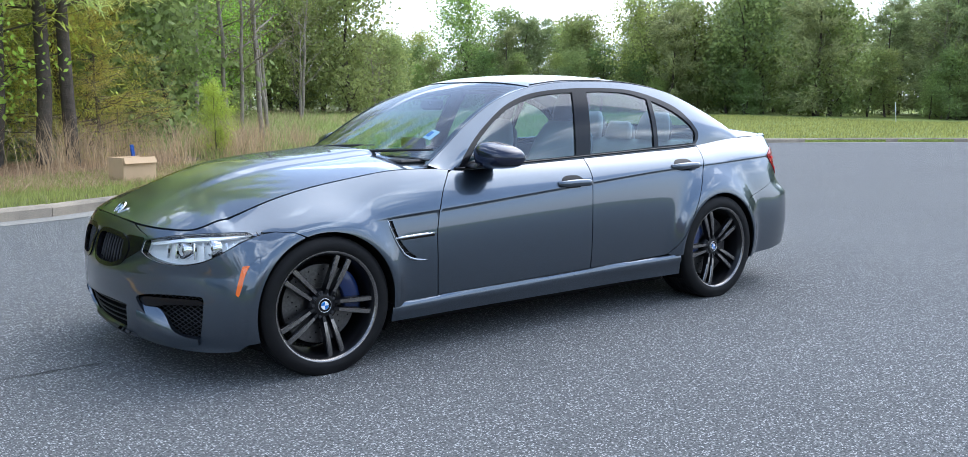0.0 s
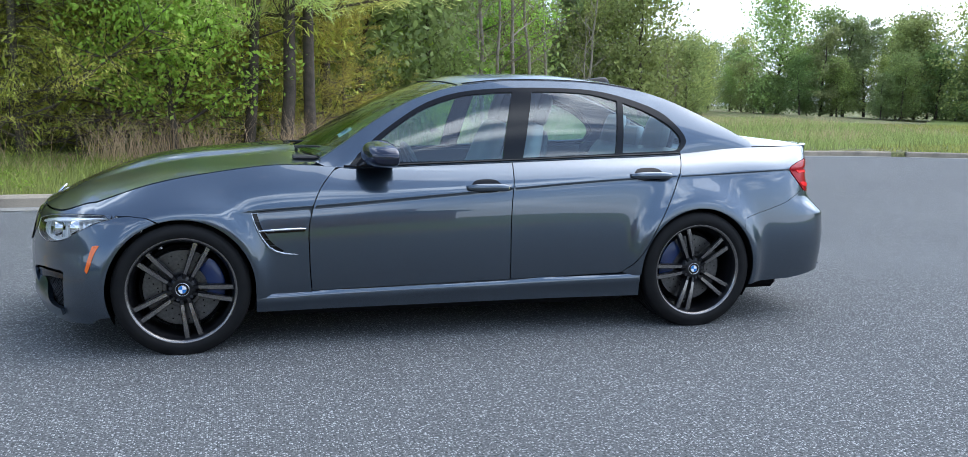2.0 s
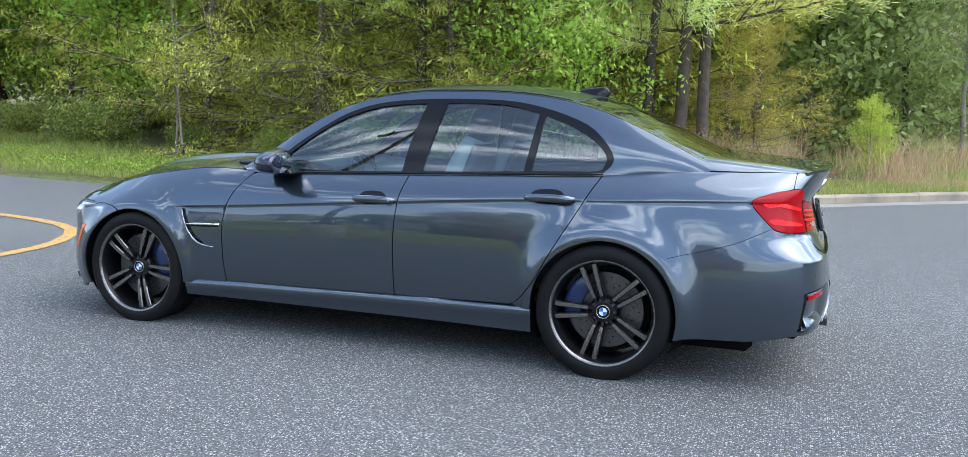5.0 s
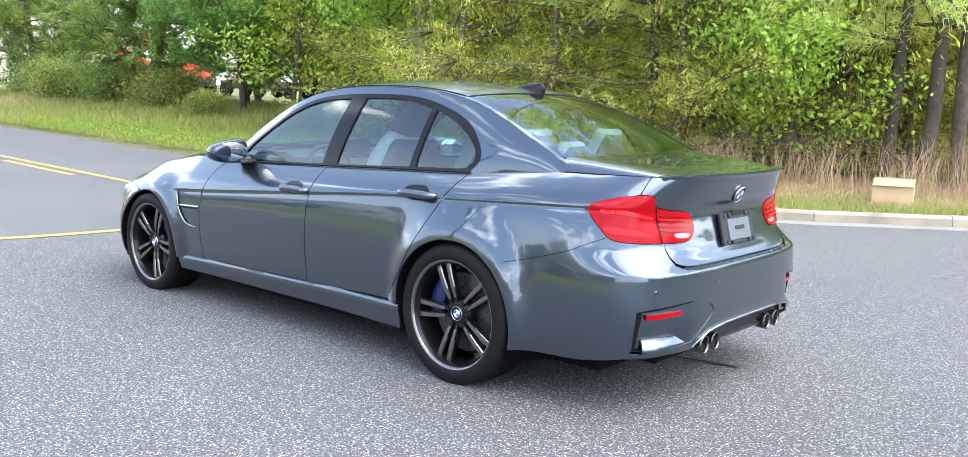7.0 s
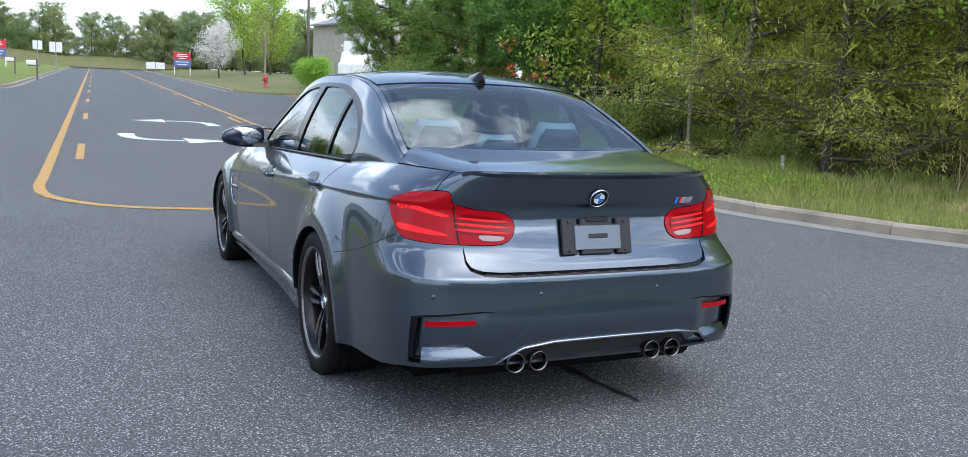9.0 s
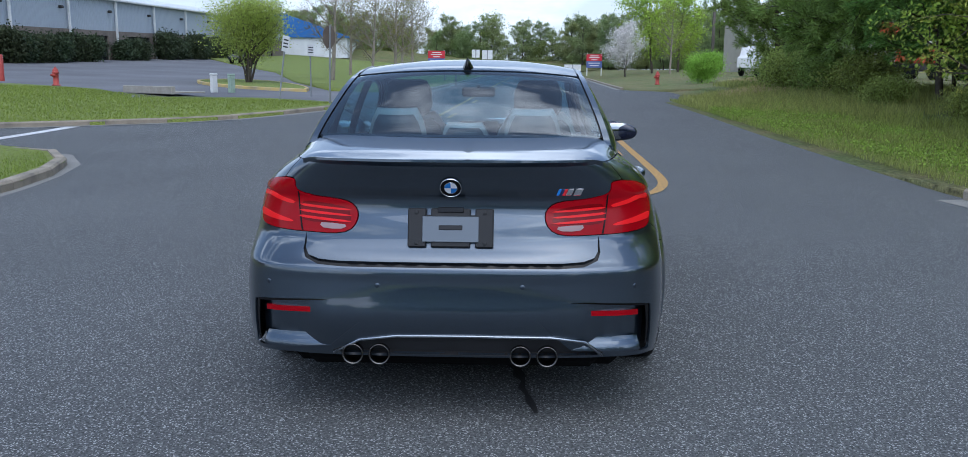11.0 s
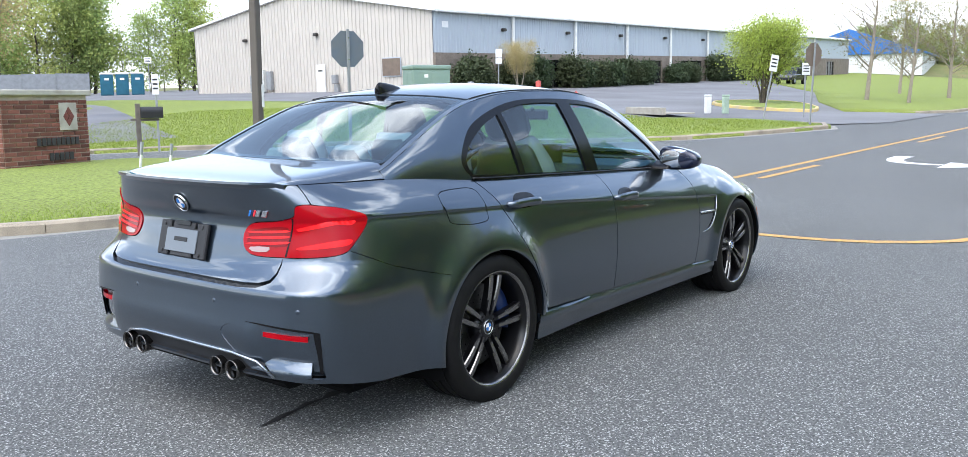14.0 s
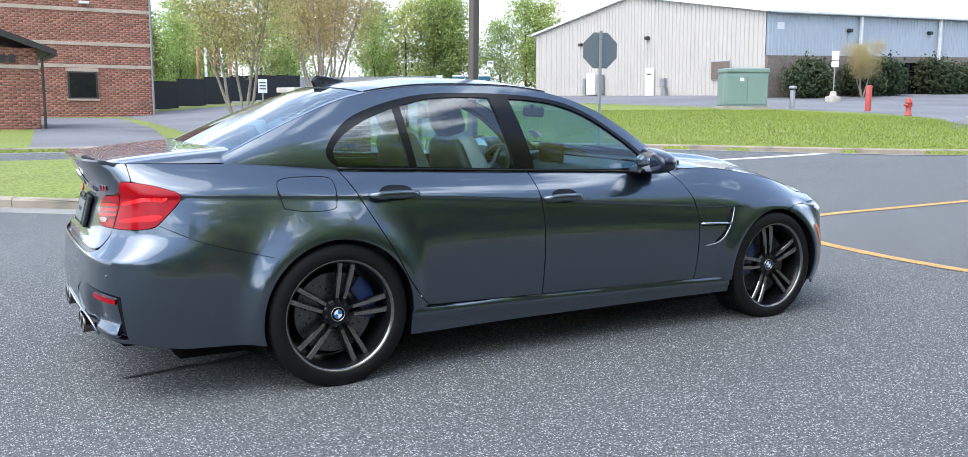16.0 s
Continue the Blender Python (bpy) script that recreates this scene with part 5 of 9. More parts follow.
INTAKE_S = soft_poly([(2.075, 0.420), (2.055, 0.395), (2.080, 0.225), (2.15, 0.205), (2.28, 0.222), (2.36, 0.285), (2.43, 0.370), (2.40, 0.400), (2.25, 0.418)], 4, sharp=(0, 2))


def opposite(poly, mid):
    return [(2 * mid - a, z) for a, z in poly[::-1]]


low_f = [(1.783, 0.195), (1.84, 0.165), (2.1, 0.160), (2.4, 0.160), (2.6, 0.168), (2.8, 0.170)]
ar = [p for p in arch("f", -20, 72, 26)]
head = grow(HEAD, 0.002)
h0 = min(range(len(head)), key=lambda i: abs(head[i][0] - 1.70) + abs(head[i][1] - 0.684))
h1 = min(range(len(head)), key=lambda i: abs(head[i][0] - 2.385) + abs(head[i][1] - 0.635))
run, i = [], h0
while True:
    run.append(head[i % len(head)])
    if i % len(head) == h1:
        break
    i += 1
half = low_f[::-1][1:] + ar + [(1.527, 0.6635), (1.562, 0.680), (1.642, 0.6875)] + run + [(2.41, 0.668), (2.48, 0.688)]
half += [(a, top_of(a) - 0.004) for a in np.linspace(2.52, 2.79, 10)]
fb = half + opposite(half, NOSE)
bumper_f = panel("front_bumper", fb, skin, M["paint"], car, gap=(0.03, 0.025), holes=[KIDNEY, opposite(KIDNEY, NOSE), INTAKE_C, INTAKE_S, opposite(INTAKE_S, NOSE)], flip=True)


def pushed(surf, flip, depth):
    """The skin moved along its normal by depth(a, z)."""
    def at(a, z):
        n = (surf(a + 0.01, z) - surf(a - 0.01, z)).cross(surf(a, z + 0.01) - surf(a, z - 0.01)).normalized() * (-1 if flip else 1)
        return surf(a, z) + n * depth(a, z)
    return at


# grilles and air intakes
for surf, cab, flip, sgn in SIDES:
    kid = KIDNEY
    panel("grille_corner", soft_poly([(2.545, 0.646), (2.46, 0.656), (2.412, 0.654), (2.418, 0.600), (2.45, 0.580), (2.50, 0.552), (2.53, 0.545)], 3, sharp=(2, 3)), surf, M["gloss_black"], bumper_f, gap=(0.02, 0.02), lift=0.002, rim=0.006, flip=flip)
    panel("grille_back", grow(kid, 0.01), surf, M["dark"], bumper_f, gap=(0.05, 0.05), lift=-0.06, rim=-0.05, flip=flip)
    panel("grille_frame", grow(kid, 0.010), surf, M["gloss_black"], bumper_f, gap=(0.02, 0.02), holes=[grow(kid, -0.010)], lift=0.006, rim=0.03, flip=flip, label="gloss black kidney grille frame")
    for a in np.arange(2.535, 2.77, 0.024):
        pts = [surf(a, z) + Vector((-0.022, 0, 0)) for z in np.linspace(0.512 + 0.06 * max(0, (2.56 - a) / 0.05), 0.645 - 0.02 * max(0, (2.56 - a) / 0.05), 6)]
        part("grille_slat", tube(pts, 0.0055, 6), M["plastic"], bumper_f, smooth=True)
    panel("intake_back", grow(INTAKE_S, 0.01), surf, M["dark"], bumper_f, gap=(0.05, 0.05), lift=-0.09, rim=-0.09, flip=flip)
    ramp = pushed(surf, flip, lambda a, z: -0.045 + 0.062 * step(0.375, 0.225, z - 0.25 * max(0.0, a - 2.25)))
    panel("intake_blade", soft_poly([(2.445, 0.362), (2.37, 0.352), (2.30, 0.325), (2.235, 0.262), (2.16, 0.238), (2.085, 0.232), (2.080, 0.200), (2.20, 0.188), (2.34, 0.205), (2.42, 0.262)], 3, sharp=(0, 5, 6)), ramp, M["paint"], bumper_f, gap=(0.03, 0.015), rim=0.025, flip=flip)
    panel("intake_wing", soft_poly([(2.42, 0.385), (2.25, 0.398), (2.09, 0.400), (2.085, 0.378), (2.25, 0.368), (2.40, 0.345)], 3), surf, M["gloss_black"], bumper_f, gap=(0.03, 0.02), lift=-0.016, rim=0.04, flip=flip)
    # mesh in the side intake
    lo, hi = np.min(INTAKE_S, 0), np.max(INTAKE_S, 0)
    bm = None
    for d in np.arange(-0.3, 0.4, 0.022):
        for slope in (1, -1):
            line = [(lo[0] + (hi[0] - lo[0]) * s, (lo[1] if slope > 0 else hi[1]) + d + slope * 0.6 * (hi[0] - lo[0]) * s) for s in np.linspace(0, 1, 16)]
            keep = [q for q, k in zip(line, inside(INTAKE_S, line)) if k]
            if len(keep) > 2:
                bm = tube([surf(*q) + Vector((-0.035, -sgn * 0.01, 0)) for q in (keep[0], keep[len(keep) // 2], keep[-1])], 0.0025, 4, bm, caps=False)
    part("intake_mesh", bm, M["plastic"], bumper_f)
panel("intake_back", grow(INTAKE_C, 0.01), skin, M["dark"], bumper_f, gap=(0.05, 0.05), lift=-0.09, rim=-0.09, flip=True)
for z in (0.235, 0.265, 0.295, 0.325):
    part("intake_slat", tube([skin(a, z) + Vector((-0.03, 0, 0)) for a in np.linspace(2.53, 3.07, 12)], 0.004, 5), M["plastic"], bumper_f, smooth=True)
panel("bumper_lip", soft_poly([(2.52, 0.178), (2.6, 0.192), (2.70, 0.194), (2.90, 0.194), (3.00, 0.192), (3.08, 0.178), (3.0, 0.172), (2.6, 0.172)], 3), skin, M["plastic"], bumper_f, gap=(0.04, 0.02), lift=0.012, rim=0.03, flip=True)



def drawn_in(poly):
    """Outlines of the lower tail moved towards its middle, more so the nearer they lie to it."""
    out = []
    for a, z in poly:
        far = min(-a, a - 2 * TAIL)
        d = -0.022 - 0.043 * step(2.35, 2.64, far) - 0.018 * step(2.64, 2.72, far) + 0.083 * step(2.74, 2.94, far)
        out.append((a + d, z) if a > TAIL else (a - d, z))
    return out


REFL = soft_poly([(-2.40, 0.471), (-2.63, 0.480), (-2.65, 0.470), (-2.63, 0.459), (-2.40, 0.449)], 2, sharp=(0, 1, 3, 4))
REFL = drawn_in([(a, z - 0.008) for a, z in REFL])
VENT_R = soft_poly([(-2.335, 0.480), (-2.42, 0.492), (-2.60, 0.505), (-2.675, 0.492), (-2.710, 0.450), (-2.680, 0.385), (-2.64, 0.320), (-2.34, 0.295), (-2.318, 0.33)], 4, sharp=(0, 6))
VENT_R = drawn_in(VENT_R)
DIFF = [(-2.645, 0.302), (-2.70, 0.345), (-2.78, 0.362), (-3.0, 0.365), (-3.22, 0.362), (-3.30, 0.345), (-3.355, 0.302), (-3.335, 0.293), (-3.0, 0.290), (-2.665, 0.293)]
DIFF = drawn_in(DIFF)
ar = arch("r", 143, 196, 16)
lamp = grow(TAIL_LAMP, 0.003)
k2 = min(range(len(lamp)), key=lambda i: abs(lamp[i][0] + 2.56) + abs(lamp[i][1] - 0.746))
k0 = min(range(len(lamp)), key=lambda i: abs(lamp[i][0] + 2.23) + abs(lamp[i][1] - 0.775))
run, i = [], k2
while True:
    run.append(lamp[i % len(lamp)])
    if i % len(lamp) == k0:
        break
    i += 1
half = [(-2.92, 0.630), (-2.74, 0.630), (-2.668, 0.636), (-2.614, 0.656), (-2.582, 0.686), (-2.563, 0.720)] + run + line_z(SEAM_R, -2.22, -1.700, 10, -0.0012) + ar + [(-1.80, 0.236), (-2.05, 0.242), (-2.30, 0.276), (-2.58, 0.283), (-2.64, 0.281), (-2.9, 0.278)]
rb = half + opposite(half, TAIL)
bumper_r = panel("rear_bumper", rb, skin, M["paint"], car, gap=(0.03, 0.025), holes=[VENT_R, opposite(VENT_R, TAIL), DIFF], flip=True, lines=[[(a, z) for a in np.arange(-2.25, 2 * TAIL + 2.25, -0.02)] for z in (0.598, 0.612, 0.622, 0.630, 0.637, 0.644, 0.654)])
# ledge under the boot lid, coloured black for the lid's shadow
low = [(-2.556, 0.728), (-2.576, 0.683), (-2.610, 0.652), (-2.667, 0.632), (-2.74, 0.627), (-2.86, 0.626)]
high = [(-2.86, 0.650), (-2.72, 0.652), (-2.662, 0.657), (-2.622, 0.670), (-2.593, 0.693), (-2.570, 0.728)]
panel("ledge", low + [(2 * TAIL - a, z) for a, z in low[::-1]] + [(2 * TAIL - a, z) for a, z in high[::-1]] + high, skin, M["gloss_black"], bumper_r, gap=(0.04, 0.02), lift=-0.013, rim=0.0, flip=True)


for surf, cab, flip, sgn in SIDES:
    hollow = pushed(surf, flip, lambda a, z: -0.003 - 0.036 * step(-2.70, -2.58, a))
    panel("corner_recess", grow(VENT_R, 0.004), hollow, M["paint"], bumper_r, gap=(0.03, 0.03), rim=0.001, flip=flip)
    panel("reflector", REFL, surf, M["lamp_red"], bumper_r, gap=(0.03, 0.015), lift=-0.020, rim=0.02, flip=flip, label="slim red reflector")
    ramp = pushed(surf, flip, lambda a, z: -0.032 + 0.034 * step(0.365, 0.300, z))
    panel("corner_blade", drawn_in(soft_poly([(-2.385, 0.352), (-2.575, 0.358), (-2.635, 0.312), (-2.39, 0.300)], 3, sharp=(0, 1, 2, 3))), ramp, M["paint"], bumper_r, gap=(0.03, 0.01), rim=0.020, flip=flip)
    panel("corner_slot", drawn_in(soft_poly([(-2.330, 0.474), (-2.372, 0.486), (-2.362, 0.44), (-2.350, 0.39), (-2.340, 0.315), (-2.322, 0.315), (-2.326, 0.40)], 3, sharp=(1, 4, 5))), surf, M["gloss_black"], bumper_r, gap=(0.03, 0.02), lift=-0.006, rim=0.003, flip=flip)
    panel("corner_edge", drawn_in([(-2.36, 0.487), (-2.60, 0.504), (-2.66, 0.503), (-2.60, 0.499), (-2.37, 0.478)]), surf, M["gloss_black"], bumper_r, gap=(0.03, 0.02), lift=-0.003, rim=0.004, flip=flip)
    for a, z in ((-2.47, 0.560), (-2.82, 0.562)):
        p, q = surf(a, z), surf(a + 0.01, z)
        n = (surf(a + 0.01, z) - surf(a - 0.01, z)).cross(surf(a, z + 0.01) - surf(a, z - 0.01)).normalized() * (-1 if flip else 1)
        s = part("parking_sensor", lathe([(0.0001, 0.0004), (0.0090, 0.0004), (0.0095, 0.0), (0.0095, -0.002)], 16), M["roof_black"], bumper_r, smooth=True)
        s.matrix_world = Matrix.Translation(p) @ n.to_track_quat("Z", "Y").to_matrix().to_4x4()
panel("diffuser", DIFF, skin, M["plastic"], bumper_r, gap=(0.03, 0.03), lift=-0.020, rim=-0.022, flip=True, label="black diffuser between the exhausts")
pts = [skin(a, z) + Vector((-0.004, 0, 0)) for a, z in drawn_in([(-2.645, 0.290), (-2.70, 0.350), (-2.78, 0.368), (-2.9, 0.370), (-3.0, 0.371), (-3.1, 0.370), (-3.22, 0.368), (-3.30, 0.350), (-3.355, 0.290)])]
part("diffuser_edge", tube(pts, 0.006, 6), M["satin"], bumper_r, smooth=True)
for yy in (0.372, 0.270, -0.270, -0.372):
    tip = part("exhaust_tip", lathe([(0.036, 0.10), (0.0385, 0.0), (0.041, -0.012), (0.0375, -0.014), (0.034, -0.004), (0.033, 0.09)], 30, "x", at=Matrix.Translation((-2.425, yy, 0.292))), M["exhaust"], car, "round polished exhaust tip", smooth=True)
    part("exhaust_bore", lathe([(0.0001, 0.05), (0.0335, 0.05)], 20, "x", at=Matrix.Translation((-2.425, yy, 0.292))), M["dark"], tip)
    part("exhaust_pipe", tube([(-2.34, yy, 0.286), (-2.0, yy * 0.95, 0.265)], 0.034, 14), M["plastic"], tip, smooth=True)

# aerial fin on the roof
bm, old = bmesh.new(), None
for k in range(13):
    s = k / 12
    x = -1.02 - 0.175 * s
    h = 0.062 * (s ** 0.8) * (1 - step(0.86, 1.0, s) * 0.55) + 0.003
    w = 0.030 * math.sin(min(1, 0.25 + s) * math.pi / 2) * (1 - 0.4 * step(0.7, 1, s))
    p = roof_surf(x, 0)
    row = [bm.verts.new((x - 0.02 * t * s, c * w * (1 - t * 0.82), p.z - 0.004 + h * t)) for c, t in ((1, 0), (1, 0.35), (1, 0.8), (0, 1.0), (-1, 0.8), (-1, 0.35), (-1, 0))]
    if old:
        for j in range(6):
            bm.faces.new((old[j], old[j + 1], row[j + 1], row[j]))
    else:
        bm.faces.new(row)
    old = row
bm.faces.new(old[::-1])
bmesh.ops.recalc_face_normals(bm, faces=bm.faces)
part("aerial_fin", bm, M["gloss_black"], car, "glossy dark shark-fin aerial", smooth=True)

# ---- the car: underside and cabin ----
part("muffler", box(0.30, 1.15, 0.13, (-2.17, 0, 0.275), 0.03), M["dark"], car)
part("underbody", box(4.1, 1.36, 0.10, (-0.05, 0, 0.20), 0.03), M["dark"], car)
# low wide slab between the wheels, added to deepen the shade under the car
part("floor_pan", box(1.96, 1.66, 0.06, (0, 0, 0.185), 0.02), M["dark"], car)
part("bulkhead", box(0.04, 1.44, 0.62, (0.86, 0, 0.58)), M["dark"], car)
part("bulkhead", box(0.04, 1.36, 0.66, (-1.50, 0, 0.58)), M["dark"], car)
part("cabin_floor", box(2.3, 1.50, 0.04, (-0.32, 0, 0.34)), M["leather_dark"], car)
for s in (1, -1):
    part("door_lining", box(1.95, 0.03, 0.52, (-0.42, s * 0.745, 0.645), 0.01), M["leather_dark"], car)
    part("door_top_lining", prism([(0.5, 0.86), (-1.3, 0.90), (-1.3, 0.955), (0.5, 0.905)], 0.05, at=Matrix.Translation((0, s * 0.72 - 0.025, 0))), M["leather_dark"], car)
part("parcel_shelf", box(0.36, 1.20, 0.03, (-1.62, 0, 0.985), 0.01), M["leather_dark"], car)
part("window_sill", box(0.16, 1.24, 0.02, (-1.83, 0, 1.035), 0.006), M["plastic"], car)
hl_outline = rail_line(-0.05, -1.15, 20, 0.05)
panel("headliner", hl_outline + mirrored(hl_outline), roof_surf, M["headliner"], car, gap=(0.12, 0.12), lift=-0.035, rim=0.0)
dash = part("dashboard", prism([(0.32, 0.70), (0.30, 0.86), (0.36, 0.93), (0.60, 0.955), (0.82, 0.93), (0.84, 0.55), (0.45, 0.50)], 1.42, at=Matrix.Translation((0, -0.71, 0)), bevel=0.012), M["leather_dark"], car)
part("instrument_hood", prism([(0.28, 0.86), (0.26, 0.95), (0.40, 0.985), (0.52, 0.96), (0.5, 0.88)], 0.36, at=Matrix.Translation((0, 0.20, 0)), bevel=0.012), M["leather_dark"], dash)
part("centre_screen", box(0.02, 0.26, 0.12, (0.36, 0, 0.99), 0.006), M["gloss_black"], dash)
for yy in (-0.55, -0.42):
    part("air_vent", box(0.015, 0.10, 0.07, (0.315, yy, 0.80), 0.006), M["chrome"], dash, "bright framed air vent")
wheel_m = Matrix.Translation((0.14, 0.37, 0.86)) @ pose(0, 0, 0, 0, -66, 0)
ring = lathe([(0.172 + 0.015 * math.cos(t), 0.015 * math.sin(t)) for t in np.linspace(0, 2 * math.pi, 9)], 40, at=wheel_m)
steer = part("steering_wheel", ring, M["leather_dark"], car, smooth=True)
for a in (0, 180, 270):
    part("steering_spoke", box(0.15, 0.04, 0.015, (0.095, 0, 0), 0.004, bm=None), M["leather_dark"], steer).matrix_world = wheel_m @ pose(0, 0, 0, 0, 0, a)
part("steering_hub", lathe([(0.0001, 0.02), (0.05, 0.018), (0.06, 0.0), (0.05, -0.03)], 20, at=wheel_m), M["leather_dark"], steer, smooth=True)


def cushion(w, points, thick, m):
    """A padded slab along a side profile of (x, z) points, w wide, with rounded flanks."""
    bm = bmesh.new()
    grid = []
    ys = np.linspace(-1, 1, 11)
    n = len(points)
    for i, (x, z, t, ww) in enumerate(points):
        row = []
        for y in ys:
            k = (1 - abs(y) ** 4)
            row.append(bm.verts.new((x + t * (0.35 + 0.65 * k) / 2 + 0.03 * abs(y) ** 3, y * ww / 2, z)))
        for y in ys[::-1]:
            k = (1 - abs(y) ** 6)
            row.append(bm.verts.new((x - t * (0.4 + 0.6 * k) / 2 + 0.015 * abs(y) ** 3, y * ww / 2, z)))
        grid.append(row)
    for a, b in zip(grid, grid[1:]):
        for k in range(len(a)):
            bm.faces.new((a[k], a[(k + 1) % len(a)], b[(k + 1) % len(a)], b[k]))
    bm.faces.new(grid[0][::-1])
    bm.faces.new(grid[-1])
    bmesh.ops.recalc_face_normals(bm, faces=bm.faces)
    bmesh.ops.transform(bm, matrix=m, verts=bm.verts)
    return bm


for yy in (0.37, -0.37):
    seat = part("front_seat", box(0.50, 0.50, 0.16, (-0.14, yy, 0.50), 0.05, segments=3), M["leather_pale"], car, "pale leather front seat with a dark shell", smooth=True)
    lean = Matrix.Translation((-0.36, yy, 0.55)) @ pose(0, 0, 0, 0, -20, 0)
    part("seat_back", cushion(0.50, [(0, 0.0, 0.14, 0.46), (0, 0.15, 0.15, 0.50), (0, 0.32, 0.14, 0.50), (0, 0.48, 0.12, 0.46), (0, 0.58, 0.10, 0.36), (0, 0.62, 0.07, 0.30)], 0.12, lean), M["leather_pale"], seat, smooth=True)
    part("seat_shell", cushion(0.50, [(-0.075, 0.02, 0.04, 0.44), (-0.08, 0.2, 0.05, 0.47), (-0.075, 0.40, 0.05, 0.46), (-0.062, 0.56, 0.04, 0.36), (-0.05, 0.60, 0.03, 0.28)], 0.05, lean), M["leather_dark"], seat, smooth=True)
    part("headrest", cushion(0.26, [(-0.005, 0.615, 0.07, 0.22), (0.0, 0.66, 0.10, 0.27), (0.0, 0.74, 0.10, 0.27), (0, 0.80, 0.08, 0.22), (0, 0.815, 0.05, 0.16)], 0.1, lean), M["leather_dark"], seat, smooth=True)
bench = part("rear_bench", box(0.48, 1.24, 0.18, (-0.98, 0, 0.50), 0.05, segments=3), M["leather_pale"], car, "pale leather rear bench", smooth=True)
lean = Matrix.Translation((-1.24, 0, 0.56)) @ pose(0, 0, 0, 0, -24, 0)
part("bench_back", cushion(1.24, [(0, 0.0, 0.14, 1.24), (0, 0.2, 0.15, 1.26), (0, 0.40, 0.13, 1.22), (0, 0.47, 0.08, 1.16)], 0.12, lean), M["leather_pale"], bench, smooth=True)
for yy in (0.325, 0.0, -0.325):
    w, up = (0.25, 1.0) if yy else (0.21, 0.62)
    hm = Matrix.Translation((-1.435, yy, 1.0)) @ pose(0, 0, 0, 0, -14, 0)
    part("headrest", cushion(w, [(0, 0.0, 0.07, w), (0, 0.07 * up, 0.09, w * 0.96), (0, 0.13 * up, 0.09, w * 0.82), (0, 0.165 * up, 0.05, w * 0.66)], 0.1, hm), M["leather_dark"], bench, smooth=True)
    part("headrest_edge", cushion(w, [(0.035, -0.01, 0.06, w * 1.12), (0.035, 0.07 * up, 0.07, w * 1.08), (0.035, 0.14 * up, 0.07, w * 0.94), (0.035, 0.183 * up, 0.05, w * 0.76)], 0.1, hm), M["leather_pale"], bench, smooth=True)
part("rear_view_mirror", box(0.03, 0.22, 0.065, (0.22, 0, 1.245), 0.012), M["plastic"], car)
part("mirror_stem", tube([(0.20, 0, 1.285), (0.24, 0, 1.245)], 0.012, 6), M["plastic"], car)
tag = panel("window_sticker", [(0.60, 0.47), (0.60, 0.54), (0.53, 0.54), (0.53, 0.47)], roof_surf, M["badge_white"], ws, lift=-0.009, rim=0.0, label="small pale sticker with a blue bar")
panel("sticker_bar", [(0.585, 0.475), (0.585, 0.505), (0.545, 0.505), (0.545, 0.475)], roof_surf, M["badge_blue"], tag, lift=-0.0075, rim=0.0)


# ---- the car: wheels ----
def tyre_mesh(R, W, hub_z):
    prof = [(0.252, -0.44), (0.260, -0.465), (0.272, -0.492), (0.290, -0.50), (0.308, -0.485), (R - 0.011, -0.455), (R - 0.004, -0.42), (R - 0.002, -0.36)]
    tread = []
    for g in (-0.27, -0.09, 0.09, 0.27):
        tread += [(R, g - 0.026), (R - 0.007, g - 0.018), (R - 0.007, g + 0.018), (R, g + 0.026)]
    prof = prof + tread + [(r, -h) for r, h in prof[::-1]]
    bm = lathe([(r, h * W) for r, h in prof], 72, "y")
    for v in bm.verts:
        if v.co.z < -hub_z + 0.004:
            v.co.y *= 1 + 0.35 * (-hub_z + 0.004 - v.co.z) / 0.02
            v.co.z = -hub_z + 0.002
    return bm


def spoke_mesh(turn, off0, off1):
    bm, old = bmesh.new(), None
    for k in range(9):
        s = k / 8
        r = 0.050 + 0.200 * s
        off = off0 + (off1 - off0) * s**0.9
        w = 0.0088 + 0.003 * math.sin(s * 3.0) + 0.004 * s**3
        h = 0.078 + 0.016 * math.sin(s * 2.2) + 0.004 * s
        d = 0.030 + 0.008 * (1 - s)
        row = [Vector((off + x, h + y, r)) for x, y in ((-w * 1.15, -d), (-w * 1.05, -0.006), (-w * 0.75, 0), (w * 0.75, 0), (w * 1.05, -0.006), (w * 1.15, -d))]
        row = [bm.verts.new(turn @ p) for p in row]
        if old:
            for i in range(6):
                f = bm.faces.new((old[i], old[(i + 1) % 6], row[(i + 1) % 6], row[i]))
                f.material_index = 0 if (i in (1, 2, 3) and k > 3) or (i == 2 and k > 1) else 1
        else:
            bm.faces.new(row)
        old = row
    bm.faces.new(old[::-1])
    bmesh.ops.recalc_face_normals(bm, faces=bm.faces)
    return bm


